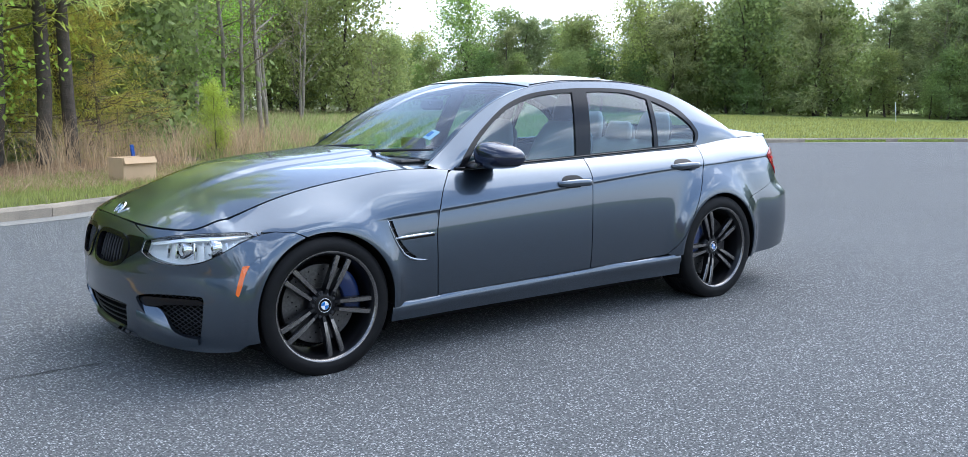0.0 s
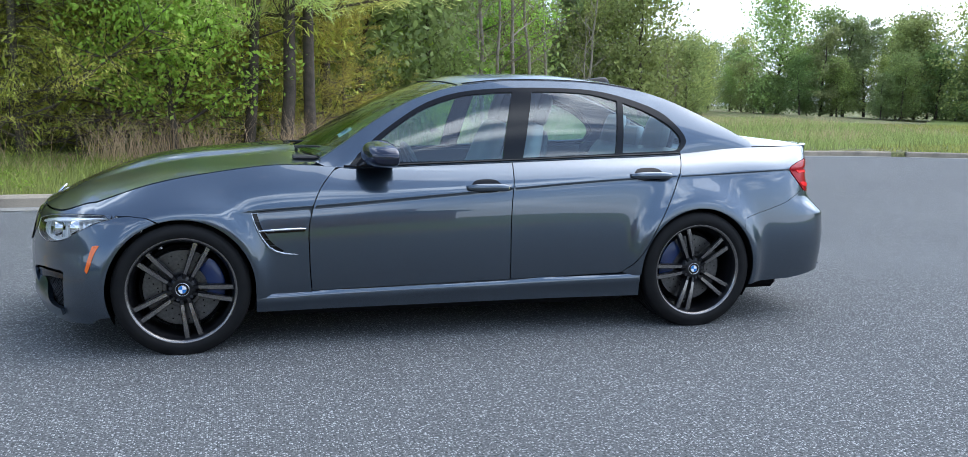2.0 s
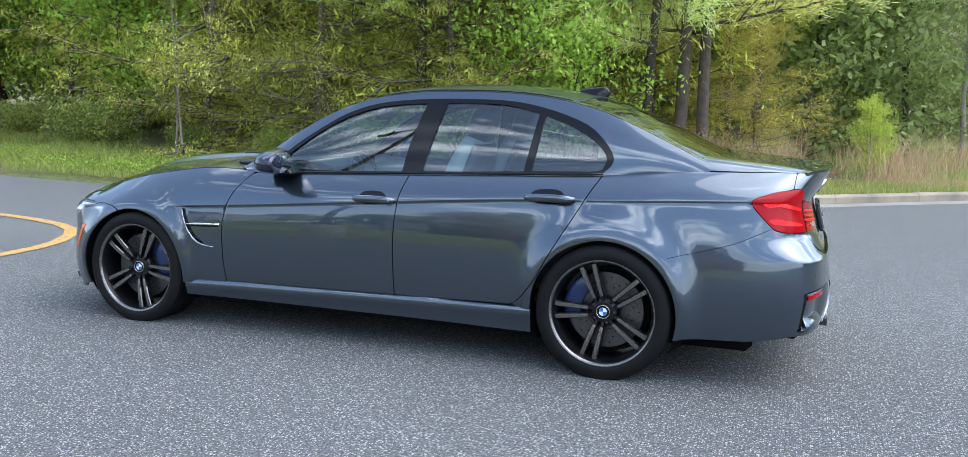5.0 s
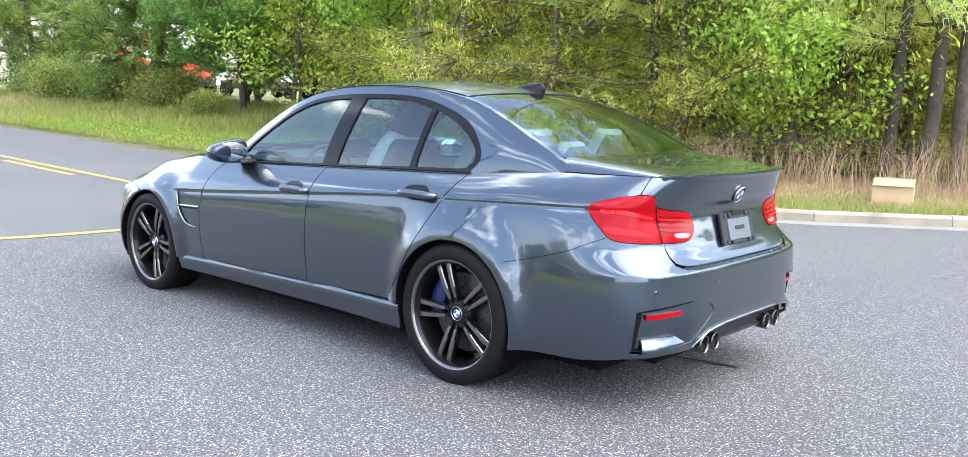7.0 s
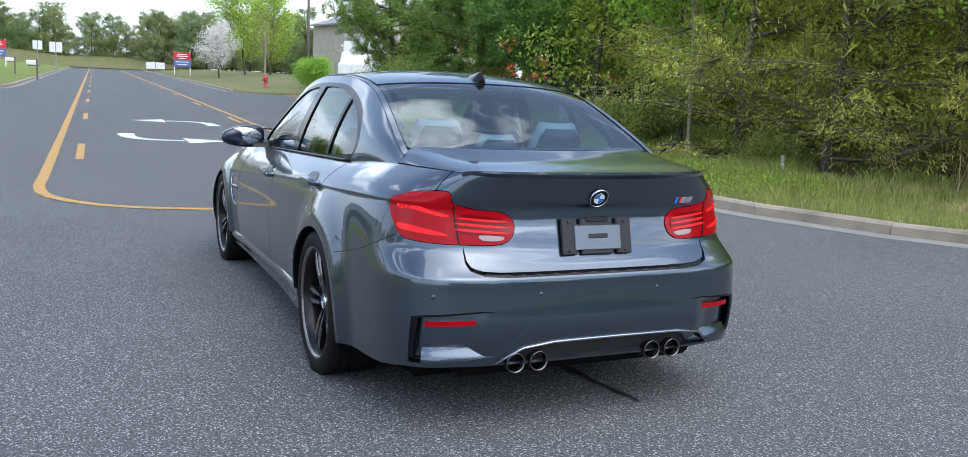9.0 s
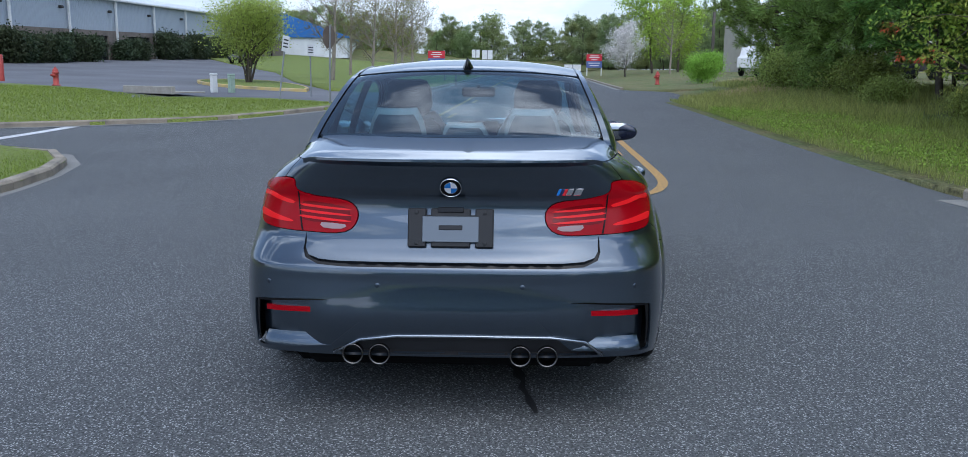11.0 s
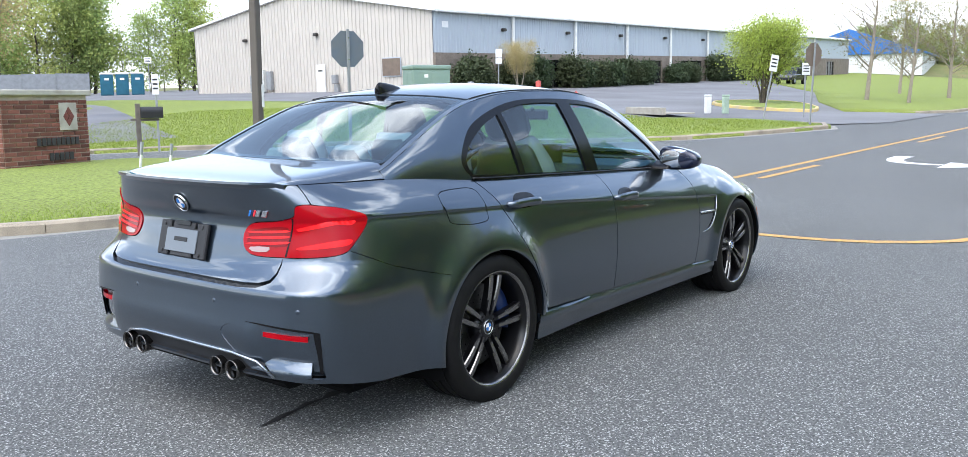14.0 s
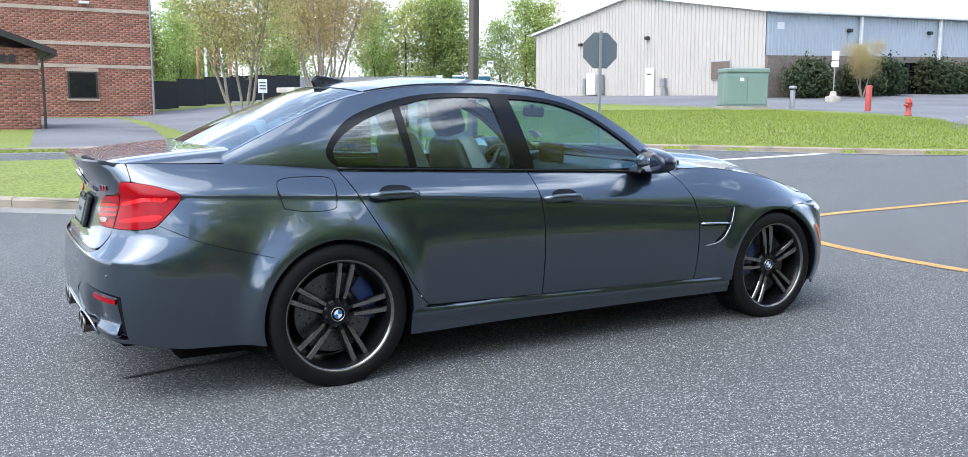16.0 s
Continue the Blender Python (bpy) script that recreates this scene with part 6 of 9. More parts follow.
def build_wheel(R, W, hub_z, caliper_turn, spoke_turn):
    """A wheel standing at the origin: its outside faces +y."""
    half = W / 2 - 0.012
    K = 1.055
    rim = link("wheel", lathe([(r * K, y) for r, y in [(0.236, -half), (0.228, -half + 0.02), (0.215, -half * 0.4), (0.222, half * 0.6), (0.232, half - 0.012), (0.2395, half - 0.002), (0.247, half + 0.004), (0.2505, half + 0.002), (0.2500, half - 0.004), (0.240, half - 0.012), (0.238, -half)]], 72, "y"), M["wheel_dark"], car, "black five double-spoke alloy wheel", smooth=True)
    rim.data.set_sharp_from_angle(angle=radians(40))
    part("rim_lip", lathe([(0.2325 * K, half - 0.013), (0.2395 * K, half - 0.001), (0.2460 * K, half + 0.0055), (0.2485 * K, half + 0.005)], 72, "y"), M["wheel"], rim, "dark polished rim edge", smooth=True)
    part("tyre", tyre_mesh(R, W, hub_z), M["rubber"], rim, "black low-profile tyre", smooth=True).data.set_sharp_from_angle(angle=radians(30))
    for k in range(5):
        turn = Matrix.Rotation(radians(90 - spoke_turn - 72 * k), 4, "Y")
        for s in (1, -1):
            ob = part("spoke", spoke_mesh(turn, s * 0.016, s * 0.033), [M["wheel"], M["wheel_dark"]], rim, smooth=True)
            ob.data.set_sharp_from_angle(angle=radians(25))
        t2 = turn @ Matrix.Translation((0, 0, 0.045))
        t3 = Matrix.Rotation(radians(90 - spoke_turn - 36 - 72 * k), 4, "Y") @ Matrix.Translation((0, 0.066, 0.056))
        part("wheel_bolt", lathe([(0.0001, 0.010), (0.008, 0.010), (0.009, 0.0)], 8, "y", at=t3), M["plastic"], rim)
    part("hub", lathe([(0.0001, 0.074), (0.036, 0.075), (0.046, 0.076), (0.060, 0.070), (0.074, 0.058), (0.078, 0.03), (0.078, 0.0)], 40, "y"), M["wheel_dark"], rim, smooth=True)
    roundel("hub_cap", 0.033, pose(0, 0.079, 0, -90, 0, 0), rim)
    disc = part("brake_disc", lathe([(0.075, 0.030), (0.080, 0.018), (0.098, 0.018), (0.100, 0.022), (0.188, 0.022), (0.190, 0.018), (0.190, -0.01), (0.10, -0.01)], 60, "y"), M["disc"], rim, "drilled steel brake disc", smooth=False)
    holes = None
    for k in range(40):
        a = 2 * math.pi * k / 40
        r = (0.118, 0.140, 0.165)[k % 3]
        holes = lathe([(0.0001, 0.0), (0.0042, 0.0)], 7, "y", bm=holes, at=Matrix.Translation((r * math.cos(a), 0.0226, r * math.sin(a))))
    tagged(part("disc_holes", holes, M["dark"], disc), kind="stuff")
    bm, old = bmesh.new(), None
    for k in range(11):
        a = radians(caliper_turn - 34 + 68 * k / 10)
        e = 0.006 * (k in (0, 10))
        row = [bm.verts.new((r * math.cos(a), y, r * math.sin(a))) for r, y in ((0.118 + e, 0.025), (0.120 + e, 0.050 - e), (0.135, 0.058 - e), (0.185, 0.058 - e), (0.203 - e, 0.048), (0.205 - e, -0.02))]
        if old:
            for i in range(5):
                bm.faces.new((old[i], old[i + 1], row[i + 1], row[i]))
        else:
            bm.faces.new(row)
        old = row
    bm.faces.new(old[::-1])
    bmesh.ops.recalc_face_normals(bm, faces=bm.faces)
    part("brake_caliper", bm, M["caliper"], rim, "blue brake caliper").data.set_sharp_from_angle(angle=radians(40))
    part("hub_shaft", lathe([(0.0001, -0.02), (0.21, -0.02), (0.21, -0.06), (0.0001, -0.06)], 30, "y"), M["dark"], rim)
    return rim


# caliper and spoke angles are counted from ahead, upwards
for key, R, W, mid, cal, spokes in (("f", 0.3315, 0.255, 0.7900, 165, (114, 100)), ("r", 0.3375, 0.270, 0.7880, 20, (70, 80))):
    cx, cz, _ = WHEELS[key]
    for s, spoke_turn in ((1, spokes[0]), (-1, spokes[1])):
        w = build_wheel(R, W, cz, cal, spoke_turn)
        w.matrix_world = pose(cx, s * mid, cz) @ (Matrix() if s > 0 else Matrix.Diagonal((1, -1, 1, 1)))

# ---- plants ----
M["bark"] = mat("bark", (0.10, 0.08, 0.062), 0.95, vary=0.8, scale=9, tint=(0.045, 0.037, 0.03), bump=1.0, bump_scale=30, bump_dist=0.02)
M["bark_pale"] = mat("pale_bark", (0.30, 0.26, 0.21), 0.9, vary=0.7, scale=9, tint=(0.16, 0.13, 0.10), bump=0.8, bump_scale=40, bump_dist=0.01)
M["bark_grey"] = mat("grey_twig_bark", (0.15, 0.125, 0.10), 0.95, vary=0.6, scale=9, tint=(0.08, 0.066, 0.054), bump=0.8, bump_scale=40, bump_dist=0.01)
M["leaf_round"] = leaf_mat("light_green_leaves", (0.36, 0.48, 0.108), 0.5)
M["leaf_spring"] = leaf_mat("spring_leaves", (0.368, 0.437, 0.138), 0.5)
M["leaf_fresh"] = leaf_mat("fresh_leaves", (0.392, 0.543, 0.0886), 0.5)
M["leaf_mid"] = leaf_mat("green_leaves", (0.261, 0.327, 0.113), 0.5)
M["leaf_dark"] = leaf_mat("dark_leaves", (0.055, 0.075, 0.035), 0.25)
M["needle"] = leaf_mat("pine_needles", (0.324, 0.372, 0.168), 0.5)
M["needle_full"] = leaf_mat("dark_green_pine_needles", (0.22, 0.33, 0.0795), 0.4, 0.5)
M["needle_fresh"] = leaf_mat("fresh_pine_needles", (0.71, 0.792, 0.281), 0.5)
M["cedar"] = leaf_mat("olive_cedar_sprays", (0.557, 0.539, 0.11), 0.35, 0.4)
M["leaf_tan"] = leaf_mat("tan_opening_leaves", (0.46, 0.41, 0.17), 0.4)
M["leaf_bud"] = leaf_mat("budding_leaves", (0.22, 0.21, 0.06), 0.4)
M["blossom"] = leaf_mat("white_blossom", (0.75, 0.72, 0.68), 0.3, 0.15)
M["blade"] = leaf_mat("grass_blades", (0.333, 0.345, 0.103), 0.4, 0.4)
M["lawn_blade"] = leaf_mat("mown_grass_blades", (0.241, 0.288, 0.0473), 0.4, 0.4)
M["straw"] = leaf_mat("dry_straw", (0.50, 0.38, 0.22), 0.3, 0.35)
M["meadow"] = leaf_mat("meadow_grass", (0.374, 0.396, 0.132), 0.4, 0.45)
M["weed"] = leaf_mat("weed_leaves", (0.228, 0.3, 0.072), 0.4, 0.5)


def np_mesh(name, verts, faces, material):
    """A mesh from arrays of corners and of equal-sided faces."""
    me = bpy.data.meshes.new(name)
    n, (m, k) = len(verts), faces.shape
    me.vertices.add(n)
    me.vertices.foreach_set("co", np.asarray(verts, np.float32).ravel())
    me.loops.add(m * k)
    me.loops.foreach_set("vertex_index", faces.ravel().astype(np.int32))
    me.polygons.add(m)
    me.polygons.foreach_set("loop_start", np.arange(0, m * k, k, dtype=np.int32))
    me.polygons.foreach_set("loop_total", np.full(m, k, np.int32))
    me.materials.append(material)
    me.update(calc_edges=True)
    return me


def leaves(rng, at, size, width=0.55, droop=0.3, along_dir=None, flat=False):
    """Leaf blades, each a folded diamond, at the places given."""
    n = len(at)
    d = rng.normal(size=(n, 3)) if along_dir is None else along_dir + rng.normal(size=(n, 3)) * 0.45
    d[:, 2] -= droop * rng.random(n)
    d /= np.linalg.norm(d, axis=1, keepdims=True)
    s = rng.normal(size=(n, 3))
    if flat:
        s = np.c_[-d[:, 1], d[:, 0], np.zeros(n)] + s * 0.3
    s -= (s * d).sum(1, keepdims=True) * d
    s /= np.linalg.norm(s, axis=1, keepdims=True)
    L = size * rng.uniform(0.6, 1.25, (n, 1))
    w = L * width * 0.5
    v = np.stack([at, at + d * L * 0.5 + s * w, at + d * L, at + d * L * 0.5 - s * w], 1)
    return v.reshape(-1, 3), np.arange(4 * n).reshape(n, 4)


def limbs(rng, height, r0, first, count, spread, rise, bend=0.08, lean=(0, 0), sub=3, stems=1, twigs=2):
    """Stem, limbs and twigs as lines with radii, and the places that carry leaves, with the ways that they point."""
    lines, tips = [], []
    for st in range(stems):
        ang0 = 2 * math.pi * st / max(1, stems) + rng.random()
        lx, ly = lean
        if stems > 1:
            lx, ly = lx + 0.28 * math.cos(ang0), ly + 0.28 * math.sin(ang0)
        pts = [np.array([0.06 * math.cos(ang0) * (stems > 1), 0.06 * math.sin(ang0) * (stems > 1), -0.15])]
        n = 9
        for k in range(n):
            step_v = np.array([lx + rng.normal() * bend, ly + rng.normal() * bend, 1.0])
            pts.append(pts[-1] + step_v / np.linalg.norm(step_v) * (height + 0.15) / n)
        rad = [r0 * (1 - 0.85 * (k / n)) for k in range(n + 1)]
        lines.append((pts, rad))
        for c in range(count):
            s = first + (1 - first) * (c + rng.random()) / count
            s = min(0.985, s)
            k = s * n
            i = int(k)
            base = pts[i] + (pts[min(i + 1, n)] - pts[i]) * (k - i)
            a = rng.random() * 2 * math.pi + c * 2.4
            length = spread * (0.35 + 0.65 * math.sin(min(1.0, (1 - s) / (1 - first) * 1.15 + 0.12) * math.pi / 2)) * rng.uniform(0.75, 1.2)
            d = np.array([math.cos(a), math.sin(a), rise + rng.normal() * 0.12])
            d /= np.linalg.norm(d)
            q = [base]
            for j in range(4):
                d = d + np.array([rng.normal() * 0.13, rng.normal() * 0.13, 0.05 + rng.normal() * 0.08])
                d /= np.linalg.norm(d)
                q.append(q[-1] + d * length / 4)
            rr = max(0.008, r0 * (1 - 0.85 * s) * 0.42)
            lines.append((q, [rr * (1 - 0.2 * j) for j in range(5)]))
            for j in range(1, 5):
                tips.append((q[j], d, 0.6 + 0.4 * j / 4))
                for _ in range(sub):
                    e = d + rng.normal(size=3) * 0.75
                    e /= np.linalg.norm(e)
                    end = q[j] + e * length * rng.uniform(0.12, 0.32)
                    if twigs:
                        lines.append(([q[j], (q[j] + end) / 2 + rng.normal(size=3) * 0.03, end], [rr * 0.35, rr * 0.25, rr * 0.12]))
                    tips.append((end, e, 1.0))
        tips.append((pts[-1], np.array([0, 0, 1.0]), 1.0))
    return lines, tips


def tree(name, label, seed, height, r0, first, count, spread, rise, leaf, size, per, radius, bark="bark", kind="leaf", category="tree", **more):
    """A tree at the origin: a trunk with its limbs, and a crown of single leaves or needle sprays."""
    rng = np.random.default_rng(seed)
    lines, tips = limbs(rng, height, r0, first, count, spread, rise, **more)
    bm = bmesh.new()
    for i, (pts, rad) in enumerate(lines):
        big = rad[0] > 0.05
        sides = 9 if big else (5 if rad[0] > 0.02 else 3)
        rings = []
        for p, r in zip(pts, rad):
            rings.append([bm.verts.new((p[0] + r * math.cos(2 * math.pi * k / sides), p[1] + r * math.sin(2 * math.pi * k / sides), p[2] + (0 if big else r * math.sin(2 * math.pi * k / sides)))) for k in range(sides)])
        for a, b in zip(rings, rings[1:]):
            for k in range(sides):
                bm.faces.new((a[k], a[(k + 1) % sides], b[(k + 1) % sides], b[k]))
    root = thing(name, label, category)
    part("trunk", bm, M[bark], root, smooth=True)
    at = np.array([t[0] for t in tips])
    way = np.array([t[1] for t in tips])
    if per:
        n = np.repeat(np.arange(len(at)), per)
        if kind == "leaf":
            place = at[n] + rng.normal(size=(len(n), 3)) * radius * np.array([1, 1, 0.7])
            v, f = leaves(rng, place, size)
        else:
            spray = kind == "spray"
            place = at[n] + way[n] * (rng.random((len(n), 1)) - 0.7) * radius * 2 + rng.normal(size=(len(n), 3)) * radius * (np.array([0.5, 0.5, 0.16]) if spray else 0.35)
            v, f = leaves(rng, place, size, 0.19 if spray else (0.15 if size > 0.22 else 0.09), 0.5 if spray else 0.0, way[n] * 0.9, spray)
        me = np_mesh("crown", v, f, M[leaf])
        crown = new("crown", me)
        crown.parent = root
    return root


def plant(first, spots, seed=1, lean=3):
    """The tree itself goes to the first spot (x, y, size), and copies to the others."""
    rng = random.Random(seed)
    for i, (x, y, s) in enumerate(spots):
        m = pose(x, y, gz(x, y) + 0.08, rng.uniform(-lean, lean), rng.uniform(-lean, lean), rng.uniform(0, 360)) @ Matrix.Scale(s, 4)
        if i == 0:
            first.matrix_world = m
        else:
            copy_thing(first, m)


# tall pines beside the box, with bare lower trunks
plant(tree("pine_tree", "tall pine with a bare furrowed trunk and green needles", 11, 13.0, 0.135, 0.22, 34, 2.7, 0.12, "needle_fresh", 0.21, 62, 0.30, kind="needle", bend=0.03, sub=3), [(0.16, -12.25, 1.0), (-0.38, -12.4, 0.93), (0.85, -12.5, 0.85), (3.6, -16.0, 1.0), (5.6, -12.4, 0.95), (-1.2, -16.5, 1.05)], 3)
# dense olive cedars behind the kerb
plant(tree("cedar_tree", "dense olive-green cedar with long low branches", 21, 7.5, 0.11, 0.01, 62, 3.2, 0.04, "cedar", 0.085, 66, 0.25, kind="spray", bend=0.03, sub=4, bark="bark_grey"), [(7.6, -11.5, 1.0), (10.6, -11.8, 1.05), (4.8, -12.4, 0.95), (13.9, -15.2, 0.95), (-1.2, -14.0, 0.40), (3.4, -13.2, 0.7)], 5)
# more of them behind, seen through the first
plant(tree("cedar_tree", "tall olive-green cedar in the second row of the woods", 22, 7.5, 0.13, 0.03, 40, 3.3, 0.06, "cedar", 0.15, 34, 0.28, kind="spray", bend=0.03, sub=3, bark="bark_grey", twigs=0), [(9.2, -14.6, 1.2), (6.0, -15.2, 1.25), (12.5, -16.2, 1.3), (2.6, -15.2, 1.2), (-0.6, -15.4, 0.55), (15.8, -15.5, 1.2), (0.8, -13.8, 0.32)], 5)
# fresh green young trees
plant(tree("maple_tree", "young leafy tree with fresh green leaves", 31, 6.5, 0.075, 0.10, 28, 2.1, 0.5, "leaf_fresh", 0.125, 26, 0.28, bend=0.06, sub=3), [(2.1, -11.6, 0.9), (17.6, -12.2, 1.25), (13.4, -12.4, 1.05), (15.4, -12.6, 1.3), (21.6, -13.4, 1.1), (-3.4, -13.6, 0.25), (-2.4, -20.5, 0.9), (24, -17, 1.2), (-9.5, -30, 1.1)], 7)
# fuller pines along the road
plant(tree("pine_tree", "full pine with soft green needles down to the grass", 41, 8.0, 0.14, 0.13, 40, 2.9, 0.22, "needle_full", 0.23, 88, 0.22, kind="needle", bend=0.03, sub=5), [(25.2, -12.0, 0.95), (35.5, -12.2, 1.05), (20.4, -12.4, 0.85)], 9)
plant(tree("pine_tree", "green pine in the second row beside the road", 42, 8.5, 0.14, 0.10, 34, 2.8, 0.22, "needle_full", 0.40, 26, 0.4, kind="needle", bend=0.03, sub=3, twigs=0), [(22.6, -17.0, 1.0), (28.5, -18.5, 1.1), (18.8, -18.6, 1.1)], 10)
# thin bare trees in the field
plant(tree("thin_tree", "thin bare tree with a few opening buds", 51, 8.5, 0.07, 0.25, 22, 1.5, 0.6, "leaf_bud", 0.07, 3, 0.12, bark="bark_pale", bend=0.05, sub=3), [(-5.7, -19.0, 1.0), (-6.0, -18.6, 0.9), (-6.6, -18.7, 1.05), (9.6, -9.7, 0.45), (9.9, -9.9, 0.38), (-9.0, -24, 1.0), (-12, -31, 1.2), (-7.6, -27, 1.1), (-15, -34, 1.1)], 11, 6)
# woods farther off: a mixed belt right round the field, and beyond the road's end
far_pine = tree("pine_tree", "dark pine at the edge of the woods", 61, 12.0, 0.2, 0.02, 38, 3.2, 0.2, "needle", 0.66, 17, 0.5, kind="needle", sub=2, twigs=0)
far_dark = tree("cedar_tree", "dark bushy cedar at the edge of the woods", 62, 9.0, 0.2, 0.01, 34, 3.0, 0.25, "leaf_mid", 0.34, 16, 0.6, sub=2, twigs=0)
far_green = tree("broadleaf_tree", "leafy green tree at the edge of the woods", 63, 11.0, 0.2, 0.02, 32, 3.6, 0.45, "leaf_mid", 0.34, 18, 0.7, sub=2, twigs=0)
far_fresh = tree("broadleaf_tree", "bright spring-green tree at the edge of the woods", 64, 11.0, 0.2, 0.02, 32, 3.6, 0.45, "leaf_spring", 0.34, 18, 0.7, sub=2, twigs=0)
far_bare = tree("bare_tree", "bare grey tree with fine twigs", 65, 10.0, 0.13, 0.18, 26, 3.2, 0.8, "leaf_bud", 0.12, 3, 0.3, bark="bark_pale", sub=4)
rng = random.Random(4)
spots = {k: [] for k in range(5)}


def belt(points, gap, depth, weights, size=(0.75, 1.15)):
    for p in along(points, gap):
        for _ in range(2):
            x, y = p.x + rng.uniform(-1, 1) * depth, p.y + rng.uniform(-1, 1) * depth
            k = rng.choices(range(5), weights)[0]
            spots[k].append((x, y, rng.uniform(*size)))


belt([(-72, 14), (-63, -12), (-57, -27), (-51, -42)], 2.1, 4.5, (5, 5, 1.2, 0.5, 0.6), (0.72, 1.08))
belt([(-82, 16), (-72, -12), (-66, -29), (-60, -46)], 2.6, 3.0, (5, 4, 1.2, 0.5, 0.3), (0.85, 1.15))
belt([(-51, -42), (-47, -50), (-43, -58)], 2.0, 3.5, (4, 4, 1.0, 0.6, 0.8), (0.5, 0.82))
belt([(-23, -44), (-28, -49), (-33, -55)], 2.0, 2.2, (1, 2, 1.2, 1.0, 1.0), (0.34, 0.5))
belt([(-22, -42), (-15, -45), (-9, -42)], 1.7, 2.8, (1.5, 0.8, 1.4, 2.4, 4.0), (0.5, 0.82))
belt([(-13, -34), (-9, -32), (-4, -31)], 1.8, 2.0, (0.8, 0.4, 1.0, 1.6, 4.0), (0.4, 0.7))
belt([(-8, -41), (-6, -36), (4, -28), (14, -24), (24, -23)], 3.0, 4.0, (1.4, 0.5, 1.6, 3, 2.0), (0.7, 1.1))
belt([(-2, -19), (6, -20), (14, -20.5), (24, -21)], 1.9, 2.6, (1.6, 4, 0.8, 0.6, 0.5), (0.6, 0.95))
belt([(-95, -30), (-84, -70), (-66, -96), (-48, -112), (-20, -114)], 5, 5, (1, 1, 3, 2, 0.8), (0.6, 0.85))
belt([(200, 95), (192, 50), (186, 20), (184, 0), (176, -14), (160, -26), (138, -36), (116, -42)], 1.6, 6.0, (7, 3, 0.5, 0.2, 0.8), (0.6, 1.1))
belt([(-14, 96), (10, 104), (22, 111)], 2.2, 5.0, (0.1, 0.0, 1.2, 5, 3.6), (0.6, 0.95))
belt([(25, 112), (40, 108), (56, 104), (70, 104)], 3.6, 5.0, (0.1, 0.0, 1.2, 6, 2.6), (0.75, 1.25))
belt([(-70, 14), (-60, -12), (-54, -27), (-48, -41)], 1.8, 1.6, (0.6, 2, 2, 1.2, 0.2), (0.22, 0.42))
belt([(-48, -41), (-43, -50), (-38, -60), (-30, -66)], 1.8, 2.0, (0.4, 2, 2, 1.6, 0.2), (0.2, 0.4))
for k, first in enumerate((far_pine, far_dark, far_green, far_fresh, far_bare)):
    plant(first, spots[k], 20 + k)
# single trees by the buildings and along the road
plant(tree("round_tree", "round multi-stemmed tree with fresh green leaves", 71, 4.6, 0.09, 0.30, 20, 2.6, 0.85, "leaf_round", 0.135, 13, 0.36, stems=6, sub=3), [(42.7, 14.2, 0.82)], 2)
plant(tree("bare_tree", "slender roadside tree just coming into leaf", 72, 8.0, 0.15, 0.22, 30, 3.2, 0.8, "leaf_bud", 0.11, 6, 0.22, bark="bark_pale", bend=0.02, sub=5), [(55.1, 12.1, 1.0), (51.7, 8.9, 0.75), (63.9, 9.0, 0.95), (79, 9.4, 0.95), (72, 14, 0.9), (92, 12, 1.0), (92, -17, 0.8)], 4)
plant(tree("crape_myrtle", "vase-shaped multi-stemmed tree with pale bare stems", 73, 6.0, 0.06, 0.35, 12, 1.6, 1.0, "leaf_tan", 0.095, 14, 0.34, bark="bark_pale", stems=6, sub=4), [(6.0, 28.6, 1.12), (14.5, 42.5, 1.2), (16.5, 50, 1.3), (51.2, 36.2, 0.52)], 6)
plant(tree("dogwood", "small tree covered in white blossom", 74, 4.4, 0.09, 0.18, 24, 2.2, 0.6, "blossom", 0.16, 18, 0.3, sub=3), [(88.7, -11.8, 1.05), (78, -24, 1.1)], 8)
plant(tree("broadleaf_tree", "bright green tree beside the far driveway", 75, 9.0, 0.15, 0.15, 26, 3.2, 0.6, "leaf_fresh", 0.28, 26, 0.5, sub=2), [(98, -16, 1.0), (104, -20, 1.0)], 8)
shrub = tree("shrub", "dark evergreen shrub against the wall", 76, 1.1, 0.05, 0.05, 18, 0.75, 0.8, "leaf_dark", 0.17, 12, 0.2, category="shrub", sub=3, twigs=0)
spots_s = []
for x0, x1 in ((47.0, 49.8), (53.2, 58.6), (62.6, 64.6), (66.0, 76.5), (83, 86.5), (93.5, 104), (110, 122)):
    x = x0
    while x < x1:
        spots_s.append((x, 38.6 + rng.uniform(-0.4, 0.3), rng.uniform(0.85, 1.45)))
        x += rng.uniform(1.0, 1.9)
plant(shrub, spots_s, 5)
plant(tree("shrub", "round bright green shrub beside the driveway", 77, 1.5, 0.05, 0.05, 20, 1.2, 0.8, "leaf_fresh", 0.13, 44, 0.26, category="shrub", sub=3, twigs=0), [(51.0, -12.0, 0.85)], 5)
